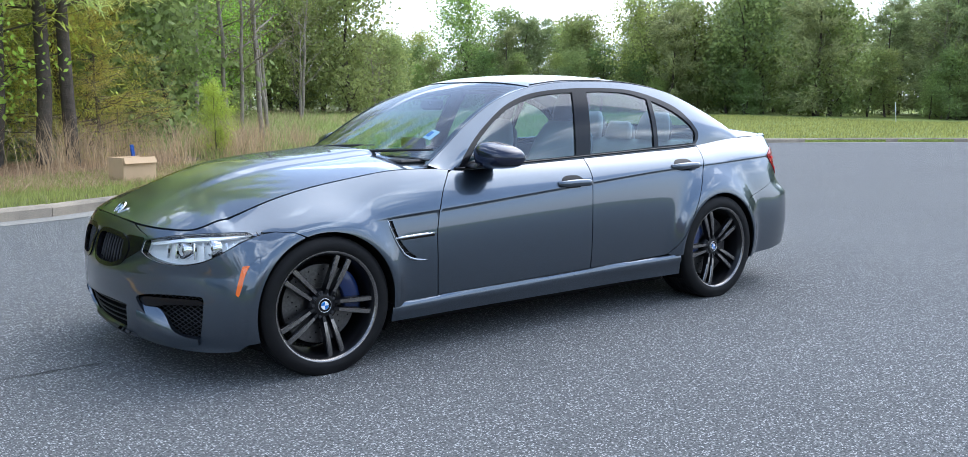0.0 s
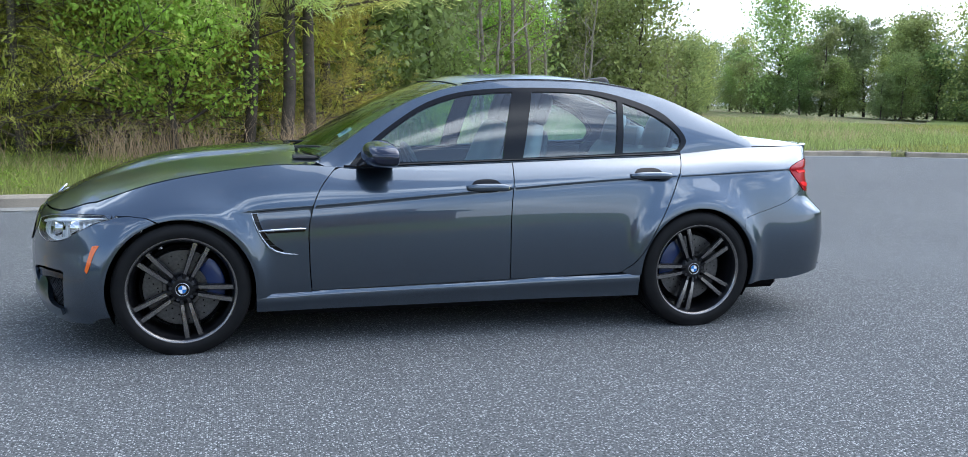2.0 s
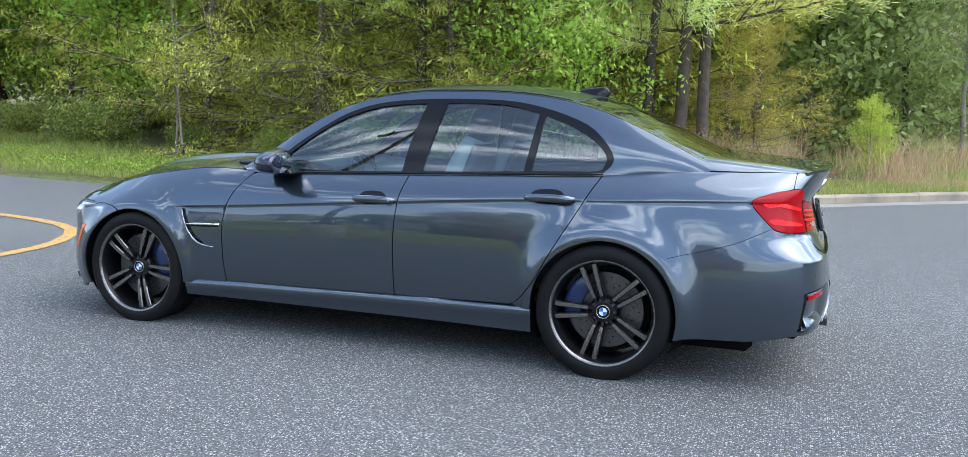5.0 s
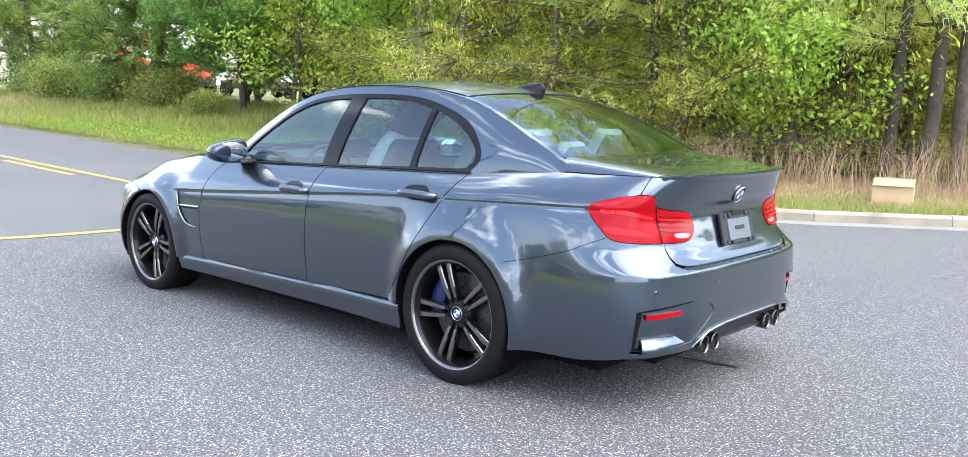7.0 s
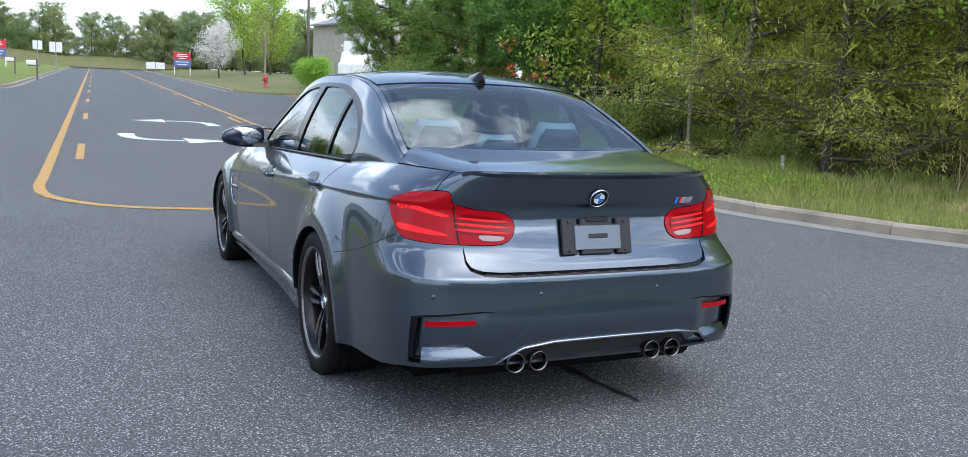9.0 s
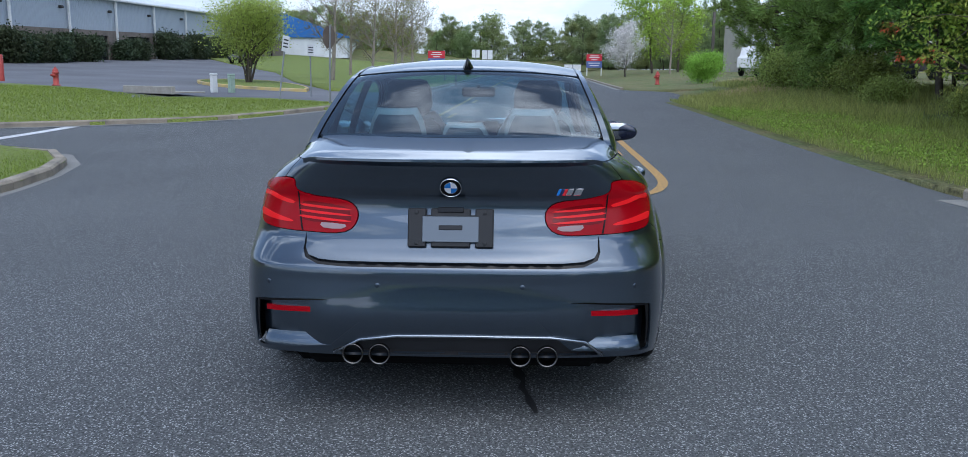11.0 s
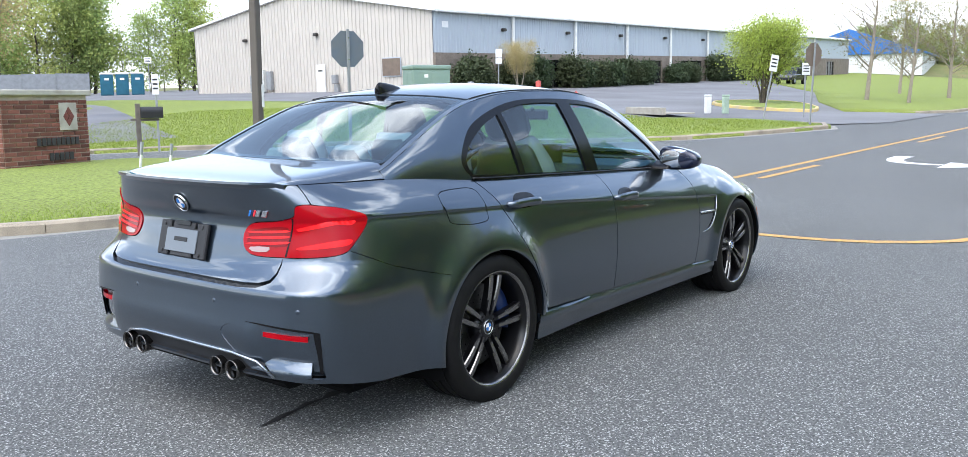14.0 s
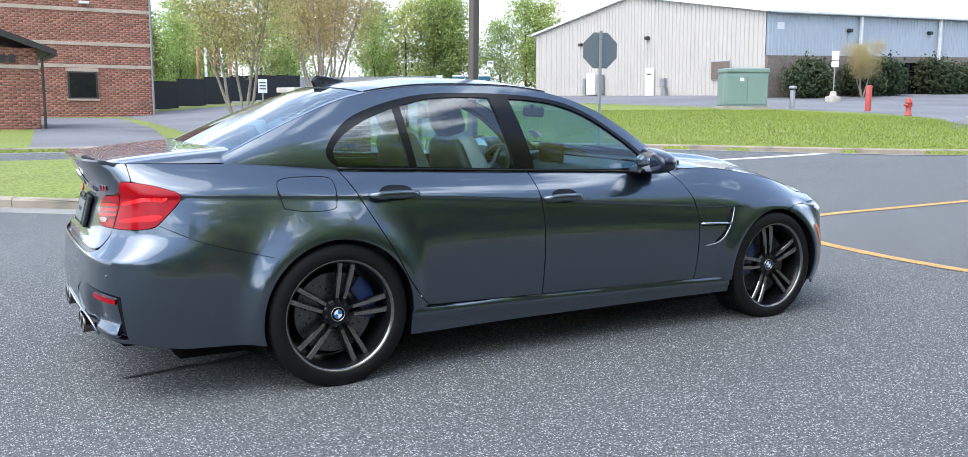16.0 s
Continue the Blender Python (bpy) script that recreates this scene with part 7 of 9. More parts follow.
plant(tree("bramble", "tangled low undergrowth at the wood's edge", 78, 1.0, 0.03, 0.02, 26, 1.3, 0.5, "weed", 0.10, 22, 0.25, category="undergrowth", sub=3), [(12.4, -10.4, 0.7), (7.6, -10.2, 0.6), (15.2, -11.0, 0.8), (19.5, -10.6, 0.8), (10.2, -10.8, 0.6), (23.2, -11.4, 1.3), (27.6, -11.8, 1.5), (31.0, -11.6, 1.5), (33.6, -12.4, 1.6), (38.0, -13.2, 1.6)], 5)


def blades(rng, x, y, z, height, width, lean=0.35):
    """Grass blades as bent slivers of three faces each."""
    n = len(x)
    h = height * rng.uniform(0.45, 1.25, n)
    a = rng.random(n) * 2 * math.pi
    b = rng.random(n) * 2 * math.pi
    w = width * rng.uniform(0.6, 1.3, n)
    l = lean * h * rng.uniform(0.2, 1.3, n)
    base = np.c_[x, y, z]
    side = np.c_[np.cos(a), np.sin(a), np.zeros(n)] * w[:, None] / 2
    off = np.c_[np.cos(b), np.sin(b), np.zeros(n)] * l[:, None]
    up = np.c_[np.zeros(n), np.zeros(n), h]
    v = np.stack([base - side, base + side, base + up * 0.55 + off * 0.3 + side * 0.8, base + up * 0.55 + off * 0.3 - side * 0.8, base + up + off], 1).reshape(-1, 3)
    i = np.arange(n)[:, None] * 5
    f = np.concatenate([i + np.array([[0, 1, 2]]), i + np.array([[0, 2, 3]]), i + np.array([[3, 2, 4]])])
    return v, f


def grass(name, label, outline, count, height, width, material, seed, lean=0.35, density=None, lift=KERB - 0.045):
    """A stretch of grass inside an outline."""
    r = np.random.default_rng(seed)
    poly = np.array(outline)
    lo, hi = poly.min(0), poly.max(0)
    got = np.zeros((0, 2))
    while len(got) < count:
        p = lo + r.random((count * 2, 2)) * (hi - lo)
        p = p[inside(outline, p)]
        if density:
            p = p[r.random(len(p)) < np.array([density(a, b) for a, b in p])]
        got = np.concatenate([got, p])
    got = got[:count]
    z = np.array([gz(a, b) for a, b in got]) + lift
    v, f = blades(r, got[:, 0], got[:, 1], z, height, width, lean)
    return tagged(new(name, np_mesh(name, v, f, M[material])), label, "grass", kind="stuff")


def patchy(scale, lo, hi, seed):
    return lambda a, b: step(lo, hi, noise.noise((a * scale, b * scale, seed)) * 0.5 + 0.5)


grass("verge_grass", "rough green grass along the kerb", [(x, y - 0.14) for x, y in RIGHT_EDGE[7:9] + inland if x > -14] + [(-13, -17.5), (-9, -17), (-3, -12.5), (1, -10.2), (6, -9.6), (14, -9.8), (23, -10)], 90000, 0.14, 0.008, "blade", 1, 0.6)
grass("verge_weeds", "taller green weeds under the trees", [(3.2, -6.6), (7, -6.2), (14, -6.6), (23, -7.2), (26, -10), (14, -11.2), (6, -11.2), (2, -10.4)], 14000, 0.26, 0.018, "weed", 2, 0.7, patchy(0.6, 0.35, 0.6, 3))
grass("dry_grass", "tall dry straw-coloured grass", [(4.6, -9.9), (4.6, -11.6), (0, -12.8), (-4, -16), (-7, -16.2), (-4.8, -13.2), (-2.0, -10.8), (0.0, -9.9), (2.2, -9.7)], 2800, 0.9, 0.008, "straw", 3, 0.7, patchy(0.9, 0.44, 0.66, 8))
grass("dry_litter", "flattened dry straw under the pines", [(4.6, -8.6), (4.6, -11.8), (0, -13.2), (-4, -16), (-7, -16.2), (-4.8, -12.2), (-2.0, -9.3), (0.0, -8.2), (2.2, -8.0)], 22000, 0.14, 0.010, "straw", 13, 1.6, patchy(0.5, 0.30, 0.58, 4))
grass("field_grass", "rough green field grass", [(-3, -12.8), (-2, -22), (-4, -38), (-16, -44), (-30, -40), (-26, -20), (-15, -15.6), (-10, -15.0), (-6.5, -13.2)], 60000, 0.26, 0.022, "meadow", 4, 0.6)
grass("field_straw", "dry stalks standing in the field grass", [(-3, -13.2), (-2, -22), (-4, -38), (-16, -44), (-30, -40), (-26, -22), (-15, -16.6), (-10, -15.6)], 9000, 0.42, 0.014, "straw", 14, 0.5, patchy(0.25, 0.42, 0.66, 5))
grass("rear_grass", "green grass on the far verge", [(-16, -15.2), (-21, -12.6), (-27, -9), (-32, -4.6), (-34, 4), (-52, 4), (-50, -14), (-44, -34), (-30, -36)], 60000, 0.12, 0.022, "blade", 5, 0.6)
grass("island_grass", "short mown grass on the island", grow(ISLAND, -0.22), 90000, 0.055, 0.008, "lawn_blade", 6, 0.6)
grass("lawn_grass", "short mown grass on the lawn", [(12.4, 17.4), (14.6, 14.2), (16.4, 11.4), (18.6, 8.8), (21.6, 7.2), (26, 6.0), (27.2, 8.6), (26, 12.2), (31, 18), (31, 26), (20, 32), (10, 30), (4, 26), (2, 21.8), (9, 20)], 90000, 0.055, 0.02, "lawn_blade", 7, 0.7)
grass("roadside_straw", "dry straw patch beside the far road", [(30, -8.2), (33, -9.4), (36, -12), (46, -12.4), (44, -16), (30, -13)], 9000, 0.28, 0.02, "straw", 15, 0.7)
grass("roadside_grass", "rough grass beside the far road", [(22, -6.2), (30.5, -6.8), (33, -8.4), (35, -11), (44, -11), (42, -16), (20, -15), (16, -9)], 30000, 0.3, 0.02, "blade", 9, 0.5)


def ground_cover(name, label, outline, count, size, material, seed, high, density=None):
    """Low broad-leaved weeds inside an outline, as single leaves on short stems."""
    r = np.random.default_rng(seed)
    poly = np.array(outline)
    lo, hi = poly.min(0), poly.max(0)
    p = lo + r.random((count * 4, 2)) * (hi - lo)
    p = p[inside(outline, p)]
    if density:
        p = p[r.random(len(p)) < np.array([density(a, b) for a, b in p])]
    p = p[:count]
    z = np.array([gz(a, b) for a, b in p]) + KERB - 0.045 + high * r.random(len(p)) ** 1.3
    v, f = leaves(r, np.c_[p, z], size, 0.6, -0.2)
    return tagged(new(name, np_mesh(name, v, f, M[material])), label, "weeds", kind="stuff")


M["weed_fresh"] = leaf_mat("fresh_weed_leaves", (0.30, 0.37, 0.06), 0.4, 0.45)
ground_cover("weed_cover", "fresh yellow-green weeds along the kerb", [(2.6, -6.3), (3.2, -6.0), (5, -5.75), (14, -5.85), (23, -6.2), (23, -8.6), (10, -8.4), (4, -8.0)], 36000, 0.046, "weed_fresh", 31, 0.20, patchy(0.7, 0.32, 0.62, 5))

# ---- buildings ----
M["siding"] = mat("cream_metal_siding", (0.49, 0.455, 0.41), 0.5, vary=0.4, scale=0.6, tint=(0.42, 0.39, 0.35))
M["siding_blue"] = mat("grey_blue_metal_siding", (0.36, 0.40, 0.45), 0.5, vary=0.35, scale=0.5, tint=(0.40, 0.43, 0.47))
M["roof_white"] = mat("white_metal_roof", (0.72, 0.73, 0.74), 0.45, vary=0.3, scale=0.5)
M["brown_block"] = mat("brown_split_block", (0.21, 0.17, 0.14), 0.9, vary=0.8, scale=1.5, tint=(0.13, 0.11, 0.09), fine=0.3, fine_scale=12, bump=0.8, bump_scale=8, bump_dist=0.03)
M["shop_glass"] = mat("dark_shop_glass", (0.012, 0.014, 0.016), 0.05, spec=0.8)
M["white_metal"] = mat("white_painted_metal", (0.70, 0.70, 0.68), 0.45, vary=0.3, scale=2, fine=0.06)
M["grey_metal"] = mat("grey_painted_metal", (0.30, 0.31, 0.32), 0.5, 0.3, vary=0.4, scale=3)
M["bronze"] = mat("dark_bronze_metal", (0.055, 0.05, 0.045), 0.5, 0.4, vary=0.4, scale=4, fine=0.1)
M["sign_back"] = mat("weathered_sign_back", (0.15, 0.18, 0.22), 0.5, 0.4, vary=0.5, scale=3, tint=(0.20, 0.20, 0.19))
M["brown_sign"] = mat("brown_sign_back", (0.17, 0.13, 0.10), 0.6, vary=0.4, scale=3)
M["green_box"] = mat("green_utility_paint", (0.17, 0.245, 0.215), 0.5, vary=0.5, scale=1.4, tint=(0.22, 0.29, 0.25), fine=0.08)
M["pale_green"] = mat("pale_green_plastic", (0.36, 0.46, 0.36), 0.5, vary=0.4, scale=5)
M["red_paint"] = mat("faded_red_paint", (0.42, 0.06, 0.045), 0.5, vary=0.6, scale=6, tint=(0.28, 0.05, 0.04))
M["red_sign"] = mat("red_sign_board", (0.60, 0.03, 0.05), 0.5, vary=0.2, scale=3)
M["blue_sign"] = mat("blue_sign_board", (0.10, 0.14, 0.36), 0.5, vary=0.2, scale=3)
M["white_board"] = mat("white_sign_board", (0.72, 0.72, 0.72), 0.5, vary=0.2, scale=3)
M["teal"] = mat("teal_plastic", (0.015, 0.11, 0.17), 0.5, vary=0.3, scale=2)
M["blue_roof"] = mat("blue_metal_roof", (0.03, 0.14, 0.42), 0.45, vary=0.2, scale=0.6)
M["wood_post"] = mat("grey_wood_post", (0.16, 0.14, 0.12), 0.9, vary=0.7, scale=6, bump=0.6, bump_scale=40)
M["black_metal"] = mat("black_painted_metal", (0.02, 0.02, 0.022), 0.45, vary=0.3, scale=6)
M["pole_brown"] = mat("weathered_brown_steel", (0.10, 0.085, 0.072), 0.6, vary=0.4, scale=3, tint=(0.065, 0.055, 0.048))
M["brick"] = mat("red_brick", (0.20, 0.072, 0.05), 0.9, each=0.45, vary=0.7, scale=2.2, tint=(0.06, 0.03, 0.025), fine=0.25, fine_scale=60, bump=0.5, bump_scale=80)
M["brick_stain"] = mat("red_brick_wall", (0.34, 0.15, 0.105), 0.9, island=0.22, vary=0.5, scale=1.0, tint=(0.25, 0.11, 0.08), fine=0.2, fine_scale=40)
M["mortar"] = mat("mortar", (0.44, 0.38, 0.32), 0.95, vary=0.6, scale=4, tint=(0.16, 0.13, 0.11))
M["stone_band"] = mat("tan_stone_band", (0.48, 0.38, 0.30), 0.85, vary=0.3, scale=2)
M["cap_stone"] = mat("concrete_cap", (0.46, 0.43, 0.38), 0.9, vary=0.8, scale=3, tint=(0.24, 0.22, 0.19), bump=0.4)
M["card"] = mat("brown_cardboard", (0.60, 0.42, 0.25), 0.85, vary=0.4, scale=5, tint=(0.50, 0.34, 0.20))
M["paper"] = mat("pale_paper", (0.68, 0.68, 0.66), 0.9)
M["blue_tape"] = mat("blue_marker", (0.02, 0.09, 0.40), 0.5)
M["orange"] = mat("orange_machine_paint", (0.62, 0.10, 0.03), 0.5, vary=0.3, scale=1)
M["tan_wall"] = mat("tan_siding", (0.46, 0.42, 0.35), 0.7, vary=0.2, scale=1)
M["black_mesh"] = mat("black_fence_screen", (0.02, 0.022, 0.025), 0.8)
M["letters"] = mat("dark_letters", (0.03, 0.03, 0.032), 0.5)
M["dark_red"] = mat("dark_red_tile", (0.16, 0.045, 0.035), 0.6, vary=0.4, scale=12)
M["car_black"] = mat("black_car_paint", (0.012, 0.013, 0.016), 0.2, coat=1.0)
M["yellow_kerb"] = mat("faded_yellow_kerb", (0.55, 0.40, 0.12), 0.9, vary=0.8, scale=2, tint=(0.4, 0.36, 0.28))


def ribbed(outline, pitch, proud, m, material, parent, name="siding_panel", per=6):
    """Upright ribbed sheets across a flat outline in (x, z): one sheet for every few ribs."""
    xs = [p[0] for p in outline]
    x0, x1 = min(xs), max(xs)

    def span(x):
        hits = []
        for (a, b), (c, d) in zip(outline, outline[1:] + outline[:1]):
            if (a - x) * (c - x) <= 0 and a != c:
                hits.append(b + (d - b) * (x - a) / (c - a))
        return min(hits), max(hits)

    x = x0
    while x < x1 - 1e-6:
        xe = min(x1, x + pitch * per)
        bm = bmesh.new()
        lows, highs, u = [], [], x
        while u < xe - 1e-6:
            for du, dy in ((0.0, 0.0), (0.55, 0.0), (0.62, -proud), (0.88, -proud), (0.95, 0.0)):
                v = min(u + du * pitch, xe - 1e-4)
                lo, hi = span(max(x0 + 1e-5, min(x1 - 1e-5, v)))
                lows.append(bm.verts.new((v, dy, lo)))
                highs.append(bm.verts.new((v, dy, hi)))
            u += pitch
        lo, hi = span(xe - 1e-5)
        lows.append(bm.verts.new((xe, 0, lo)))
        highs.append(bm.verts.new((xe, 0, hi)))
        for i in range(len(lows) - 1):
            bm.faces.new((lows[i], lows[i + 1], highs[i + 1], highs[i]))
        bmesh.ops.transform(bm, matrix=m, verts=bm.verts)
        part(name, bm, material, parent)
        x = xe


def warehouse():
    """Long low warehouse: cream ribbed gable end, grey-blue front over brown block, white roof."""
    L, D, H, R, B = 105.0, 29.0, 6.25, 8.6, 3.25
    hall = thing("warehouse", "long metal warehouse with cream gable and grey-blue front", "building", at=Matrix.Translation((45.7, 40, 1.42)) @ pose(0, 0, 0, 0, -1.45, 0))
    part("wall", box(L - 0.2, D - 0.2, H - 0.1, (L / 2, D / 2, H / 2)), M["grey_metal"], hall)
    bm = bmesh.new()
    rows = []
    for x in (-0.35, L + 0.35):
        rows.append([bm.verts.new((x, y, z)) for y, z in ((-0.45, H - 0.05), (-0.45, H + 0.12), (D / 2, R + 0.15), (D + 0.45, H + 0.12), (D + 0.45, H - 0.05), (D / 2, R - 0.05))])
    for i in range(6):
        bm.faces.new((rows[0][i], rows[0][(i + 1) % 6], rows[1][(i + 1) % 6], rows[1][i]))
    bm.faces.new(rows[0])
    bm.faces.new(rows[1][::-1])
    bmesh.ops.recalc_face_normals(bm, faces=bm.faces)
    part("roof", bm, M["roof_white"], hall)
    m = Matrix(((0, 1, 0, -0.02), (1, 0, 0, 0), (0, 0, 1, 0), (0, 0, 0, 1)))
    ribbed([(0, 0), (D, 0), (D, H), (D / 2, R), (0, H)], 0.42, 0.06, m, M["siding"], hall, "gable_panel")
    ribbed([(0.02, B), (L, B), (L, H), (0.02, H)], 0.35, 0.03, Matrix.Translation((0, -0.03, 0)), M["siding_blue"], hall, "front_panel", per=14)
    wins = [(13.0, 17.3), (31.0, 36.6), (41.2, 46.8), (53, 58), (64.5, 69), (80.5, 85), (93, 97)]
    x = 0.0
    for a, b in wins + [(L, L)]:
        if a > x:
            part("block_wall", box(a - x - 0.01, 0.24, B - 0.02, ((a + x) / 2, -0.10, B / 2)), M["brown_block"], hall)
        if b > a:
            w = part("shop_window", box(b - a, 0.06, 2.75, ((a + b) / 2, 0.0, 1.38)), M["shop_glass"], hall, "dark glass entrance")
            part("lintel", box(b - a, 0.22, B - 2.78, ((a + b) / 2, -0.09, (B + 2.76) / 2)), M["brown_block"], w)
            n = max(2, int((b - a) / 1.4 + 0.5))
            for k in range(n + 1):
                part("mullion", box(0.09, 0.1, 2.75, (a + (b - a) * k / n, -0.05, 1.38)), M["bronze"], w)
            part("mullion", box(b - a, 0.1, 0.10, ((a + b) / 2, -0.052, 2.1)), M["bronze"], w)
        x = b
    for k in range(9):
        xx = 9.7 + k * 9.6
        part("downpipe", box(0.22, 0.20, H - 0.1, (xx, -0.30, H / 2), 0.03), M["white_metal"], hall)
        if k < 8:
            lamp = part("wall_lamp", box(0.42, 0.34, 0.26, (xx - 1.2, -0.24, H - 1.15), 0.06), M["bronze"], hall)
    part("gutter", box(L, 0.22, 0.20, (L / 2, -0.42, H + 0.0), 0.04), M["white_metal"], hall)
    for y, z in ((21.4, 5.0), (12.3, 5.1)):
        part("wall_lamp", box(0.34, 0.42, 0.26, (-0.24, y, z), 0.06), M["bronze"], hall)
    door = part("steel_door", box(0.10, 1.05, 2.45, (-0.13, 12.0, 1.48), 0.015), M["white_metal"], hall, "white steel door")
    part("door_bar", box(0.02, 0.5, 0.10, (-0.195, 12.0, 2.2)), M["letters"], door)
    win = part("side_window", box(0.10, 1.95, 1.45, (-0.11, 4.1, 2.3), 0.02), M["siding_blue"], hall)
    part("pane", box(0.04, 1.85, 1.3, (-0.155, 4.1, 2.3)), M["brown_sign"], win)
    for y, z, a, b in ((10.2, 1.5, 0.5, 0.7), (10.0, 0.6, 0.4, 1.0), (19.6, 1.5, 1.3, 1.9), (18.3, 1.5, 0.6, 1.6), (20.6, 1.3, 0.35, 1.4)):
        part("meter_box", box(0.35, a, b, (-0.30, y, z), 0.03), M["grey_metal"] if a < 1 else M["white_metal"], hall)
    part("wall_number", box(0.7, 0.03, 0.45, (1.35, -0.09, 5.3)), M["white_board"], hall)
    return hall


warehouse()


def brick_block(name, sx, sy, sz, m, parent, rows_from=0.0, scale=1.0):
    """Courses of bricks in running bond on the four sides of a block: joined, for walls seen from afar."""
    bm = bmesh.new()
    hgt, length = 0.0677 * scale, 0.203 * scale
    n = int(sz / hgt)
    verts, faces = [], []
    for face in range(4):
        w = sx if face % 2 == 0 else sy
        d = sy if face % 2 == 0 else sx
        turn = Matrix.Rotation(radians(90 * face), 4, "Z")
        for r in range(n):
            u = -w / 2 - (length / 2 if r % 2 else 0)
            while u < w / 2:
                a, b = max(-w / 2, u), min(w / 2, u + length)
                u += length
                if b - a < 0.02:
                    continue
                z0, z1 = r * hgt + 0.010 * scale, (r + 1) * hgt
                k = len(verts)
                e = 0.005 * scale
                for x, y, z in ((a + e, -d / 2 - 0.008, z0), (b - e, -d / 2 - 0.008, z0), (b - e, -d / 2 - 0.008, z1), (a + e, -d / 2 - 0.008, z1), (a + e, -d / 2 + 0.01, z0), (b - e, -d / 2 + 0.01, z0), (b - e, -d / 2 + 0.01, z1), (a + e, -d / 2 + 0.01, z1)):
                    verts.append((m @ (turn @ Vector((x, y, z))))[:])
                faces += [(k, k + 1, k + 2, k + 3), (k + 3, k + 2, k + 6, k + 7), (k + 4, k + 5, k + 1, k), (k + 1, k + 5, k + 6, k + 2), (k + 4, k, k + 3, k + 7)]
    me = np_mesh(name, np.array(verts), np.array(faces), M["brick_stain"])
    ob = tagged(new(name, me), kind="stuff")
    ob.parent = parent
    return ob


def brick_office():
    """Two-storey brick block with tan bands, and a low gabled entrance beside it."""
    b = thing("brick_office", "red brick office building with tan bands and one window", "building", at=pose(-1.4, 57.2, -0.25))
    W, D, H = 18.6, 16.0, 9.6
    part("wall", box(W - 0.02, D - 0.02, H, (0, D / 2, H / 2)), M["mortar"], b)
    brick_block("brickwork", W, D, H, Matrix.Translation((0, D / 2, 0)), b, scale=2.0)
    for z in (3.55, 4.95, 7.05, 8.1):
        part("stone_band", box(W + 0.10, D + 0.10, 0.22, (0, D / 2, z)), M["stone_band"], b)
    part("roof_edge", box(W + 0.5, D + 0.5, 0.22, (0, D / 2, H + 0.10), 0.03), M["blue_roof"], b, "blue metal roof edge")
    w = part("window", box(1.75, 0.14, 1.75, (5.0, -0.03, 2.35), 0.02), M["bronze"], b)
    part("pane", box(1.5, 0.05, 1.5, (5.0, -0.09, 2.35)), M["shop_glass"], w)
    part("sill", box(1.9, 0.18, 0.12, (5.0, -0.06, 1.45)), M["stone_band"], w)
    part("lintel", box(1.9, 0.12, 0.22, (5.0, -0.04, 3.3)), M["stone_band"], w)
    part("wall_lamp", box(0.6, 0.25, 0.18, (5.3, -0.18, 7.45), 0.04), M["white_metal"], b)
    part("downpipe", tube([(W / 2 - 0.1, -0.12, 0), (W / 2 - 0.1, -0.12, H)], 0.07, 8), M["grey_metal"], b)
    e = thing("brick_entrance", "low red brick entrance with a dark gabled roof", "building", at=pose(-4.2, 33.6, -0.1))
    part("wall", box(7.6, 6, 3.2, (0, 3, 1.6)), M["mortar"], e)
    brick_block("brickwork", 7.62, 6.02, 3.3, Matrix.Translation((0, 3, 0)), e, scale=1.5)
    part("stone_band", box(7.72, 6.1, 0.14, (0, 3, 2.55)), M["stone_band"], e)
    bm = bmesh.new()
    rows = []
    for y in (-0.5, 6.5):
        rows.append([bm.verts.new((x, y, z)) for x, z in ((-4.5, 3.2), (0, 4.9), (4.45, 3.2), (4.45, 2.98), (0, 4.6), (-4.5, 2.98))])
    for i in range(6):
        bm.faces.new((rows[0][i], rows[0][(i + 1) % 6], rows[1][(i + 1) % 6], rows[1][i]))
    bm.faces.new(rows[0])
    bm.faces.new(rows[1][::-1])
    bmesh.ops.recalc_face_normals(bm, faces=bm.faces)
    part("roof", bm, M["bronze"], e)
    for k in range(3):
        part("number_bar", box(0.22, 0.03, 0.30, (2.3 + 0.32 * k, -0.06, 2.85)), M["letters"], e)
    part("downpipe", tube([(3.95, -0.15, 0.0), (3.95, -0.15, 2.9), (4.2, -0.3, 3.05)], 0.05, 8), M["bronze"], e)
    return b


brick_office()
path_m = M["lot"]
sheet("pavement_path", [(-1.5, 21.3), (2.2, 21.1), (3.6, 33), (5.0, 52), (0.5, 56.5), (-0.6, 34)], path_m, lambda x, y: gz(x, y) + KERB - 0.022, 2.0, "grey asphalt path to the brick office", "pavement")
sheet("side_lot", [(3.6, 23.4), (12.5, 22.4), (20, 40), (24, 62), (6, 64), (5.2, 44)], M["lot"], lambda x, y: gz(x, y) + KERB - 0.030, 2.5, "grey asphalt yard beside the office", "road")
sheet("grass_patch", [(3.0, 26.0), (9.5, 25.6), (9.0, 30.2), (4.5, 30.6)], M["grass_soil"], lambda x, y: gz(x, y) + KERB - 0.012, 1.0, "small mown grass bed round a tree", "grass")

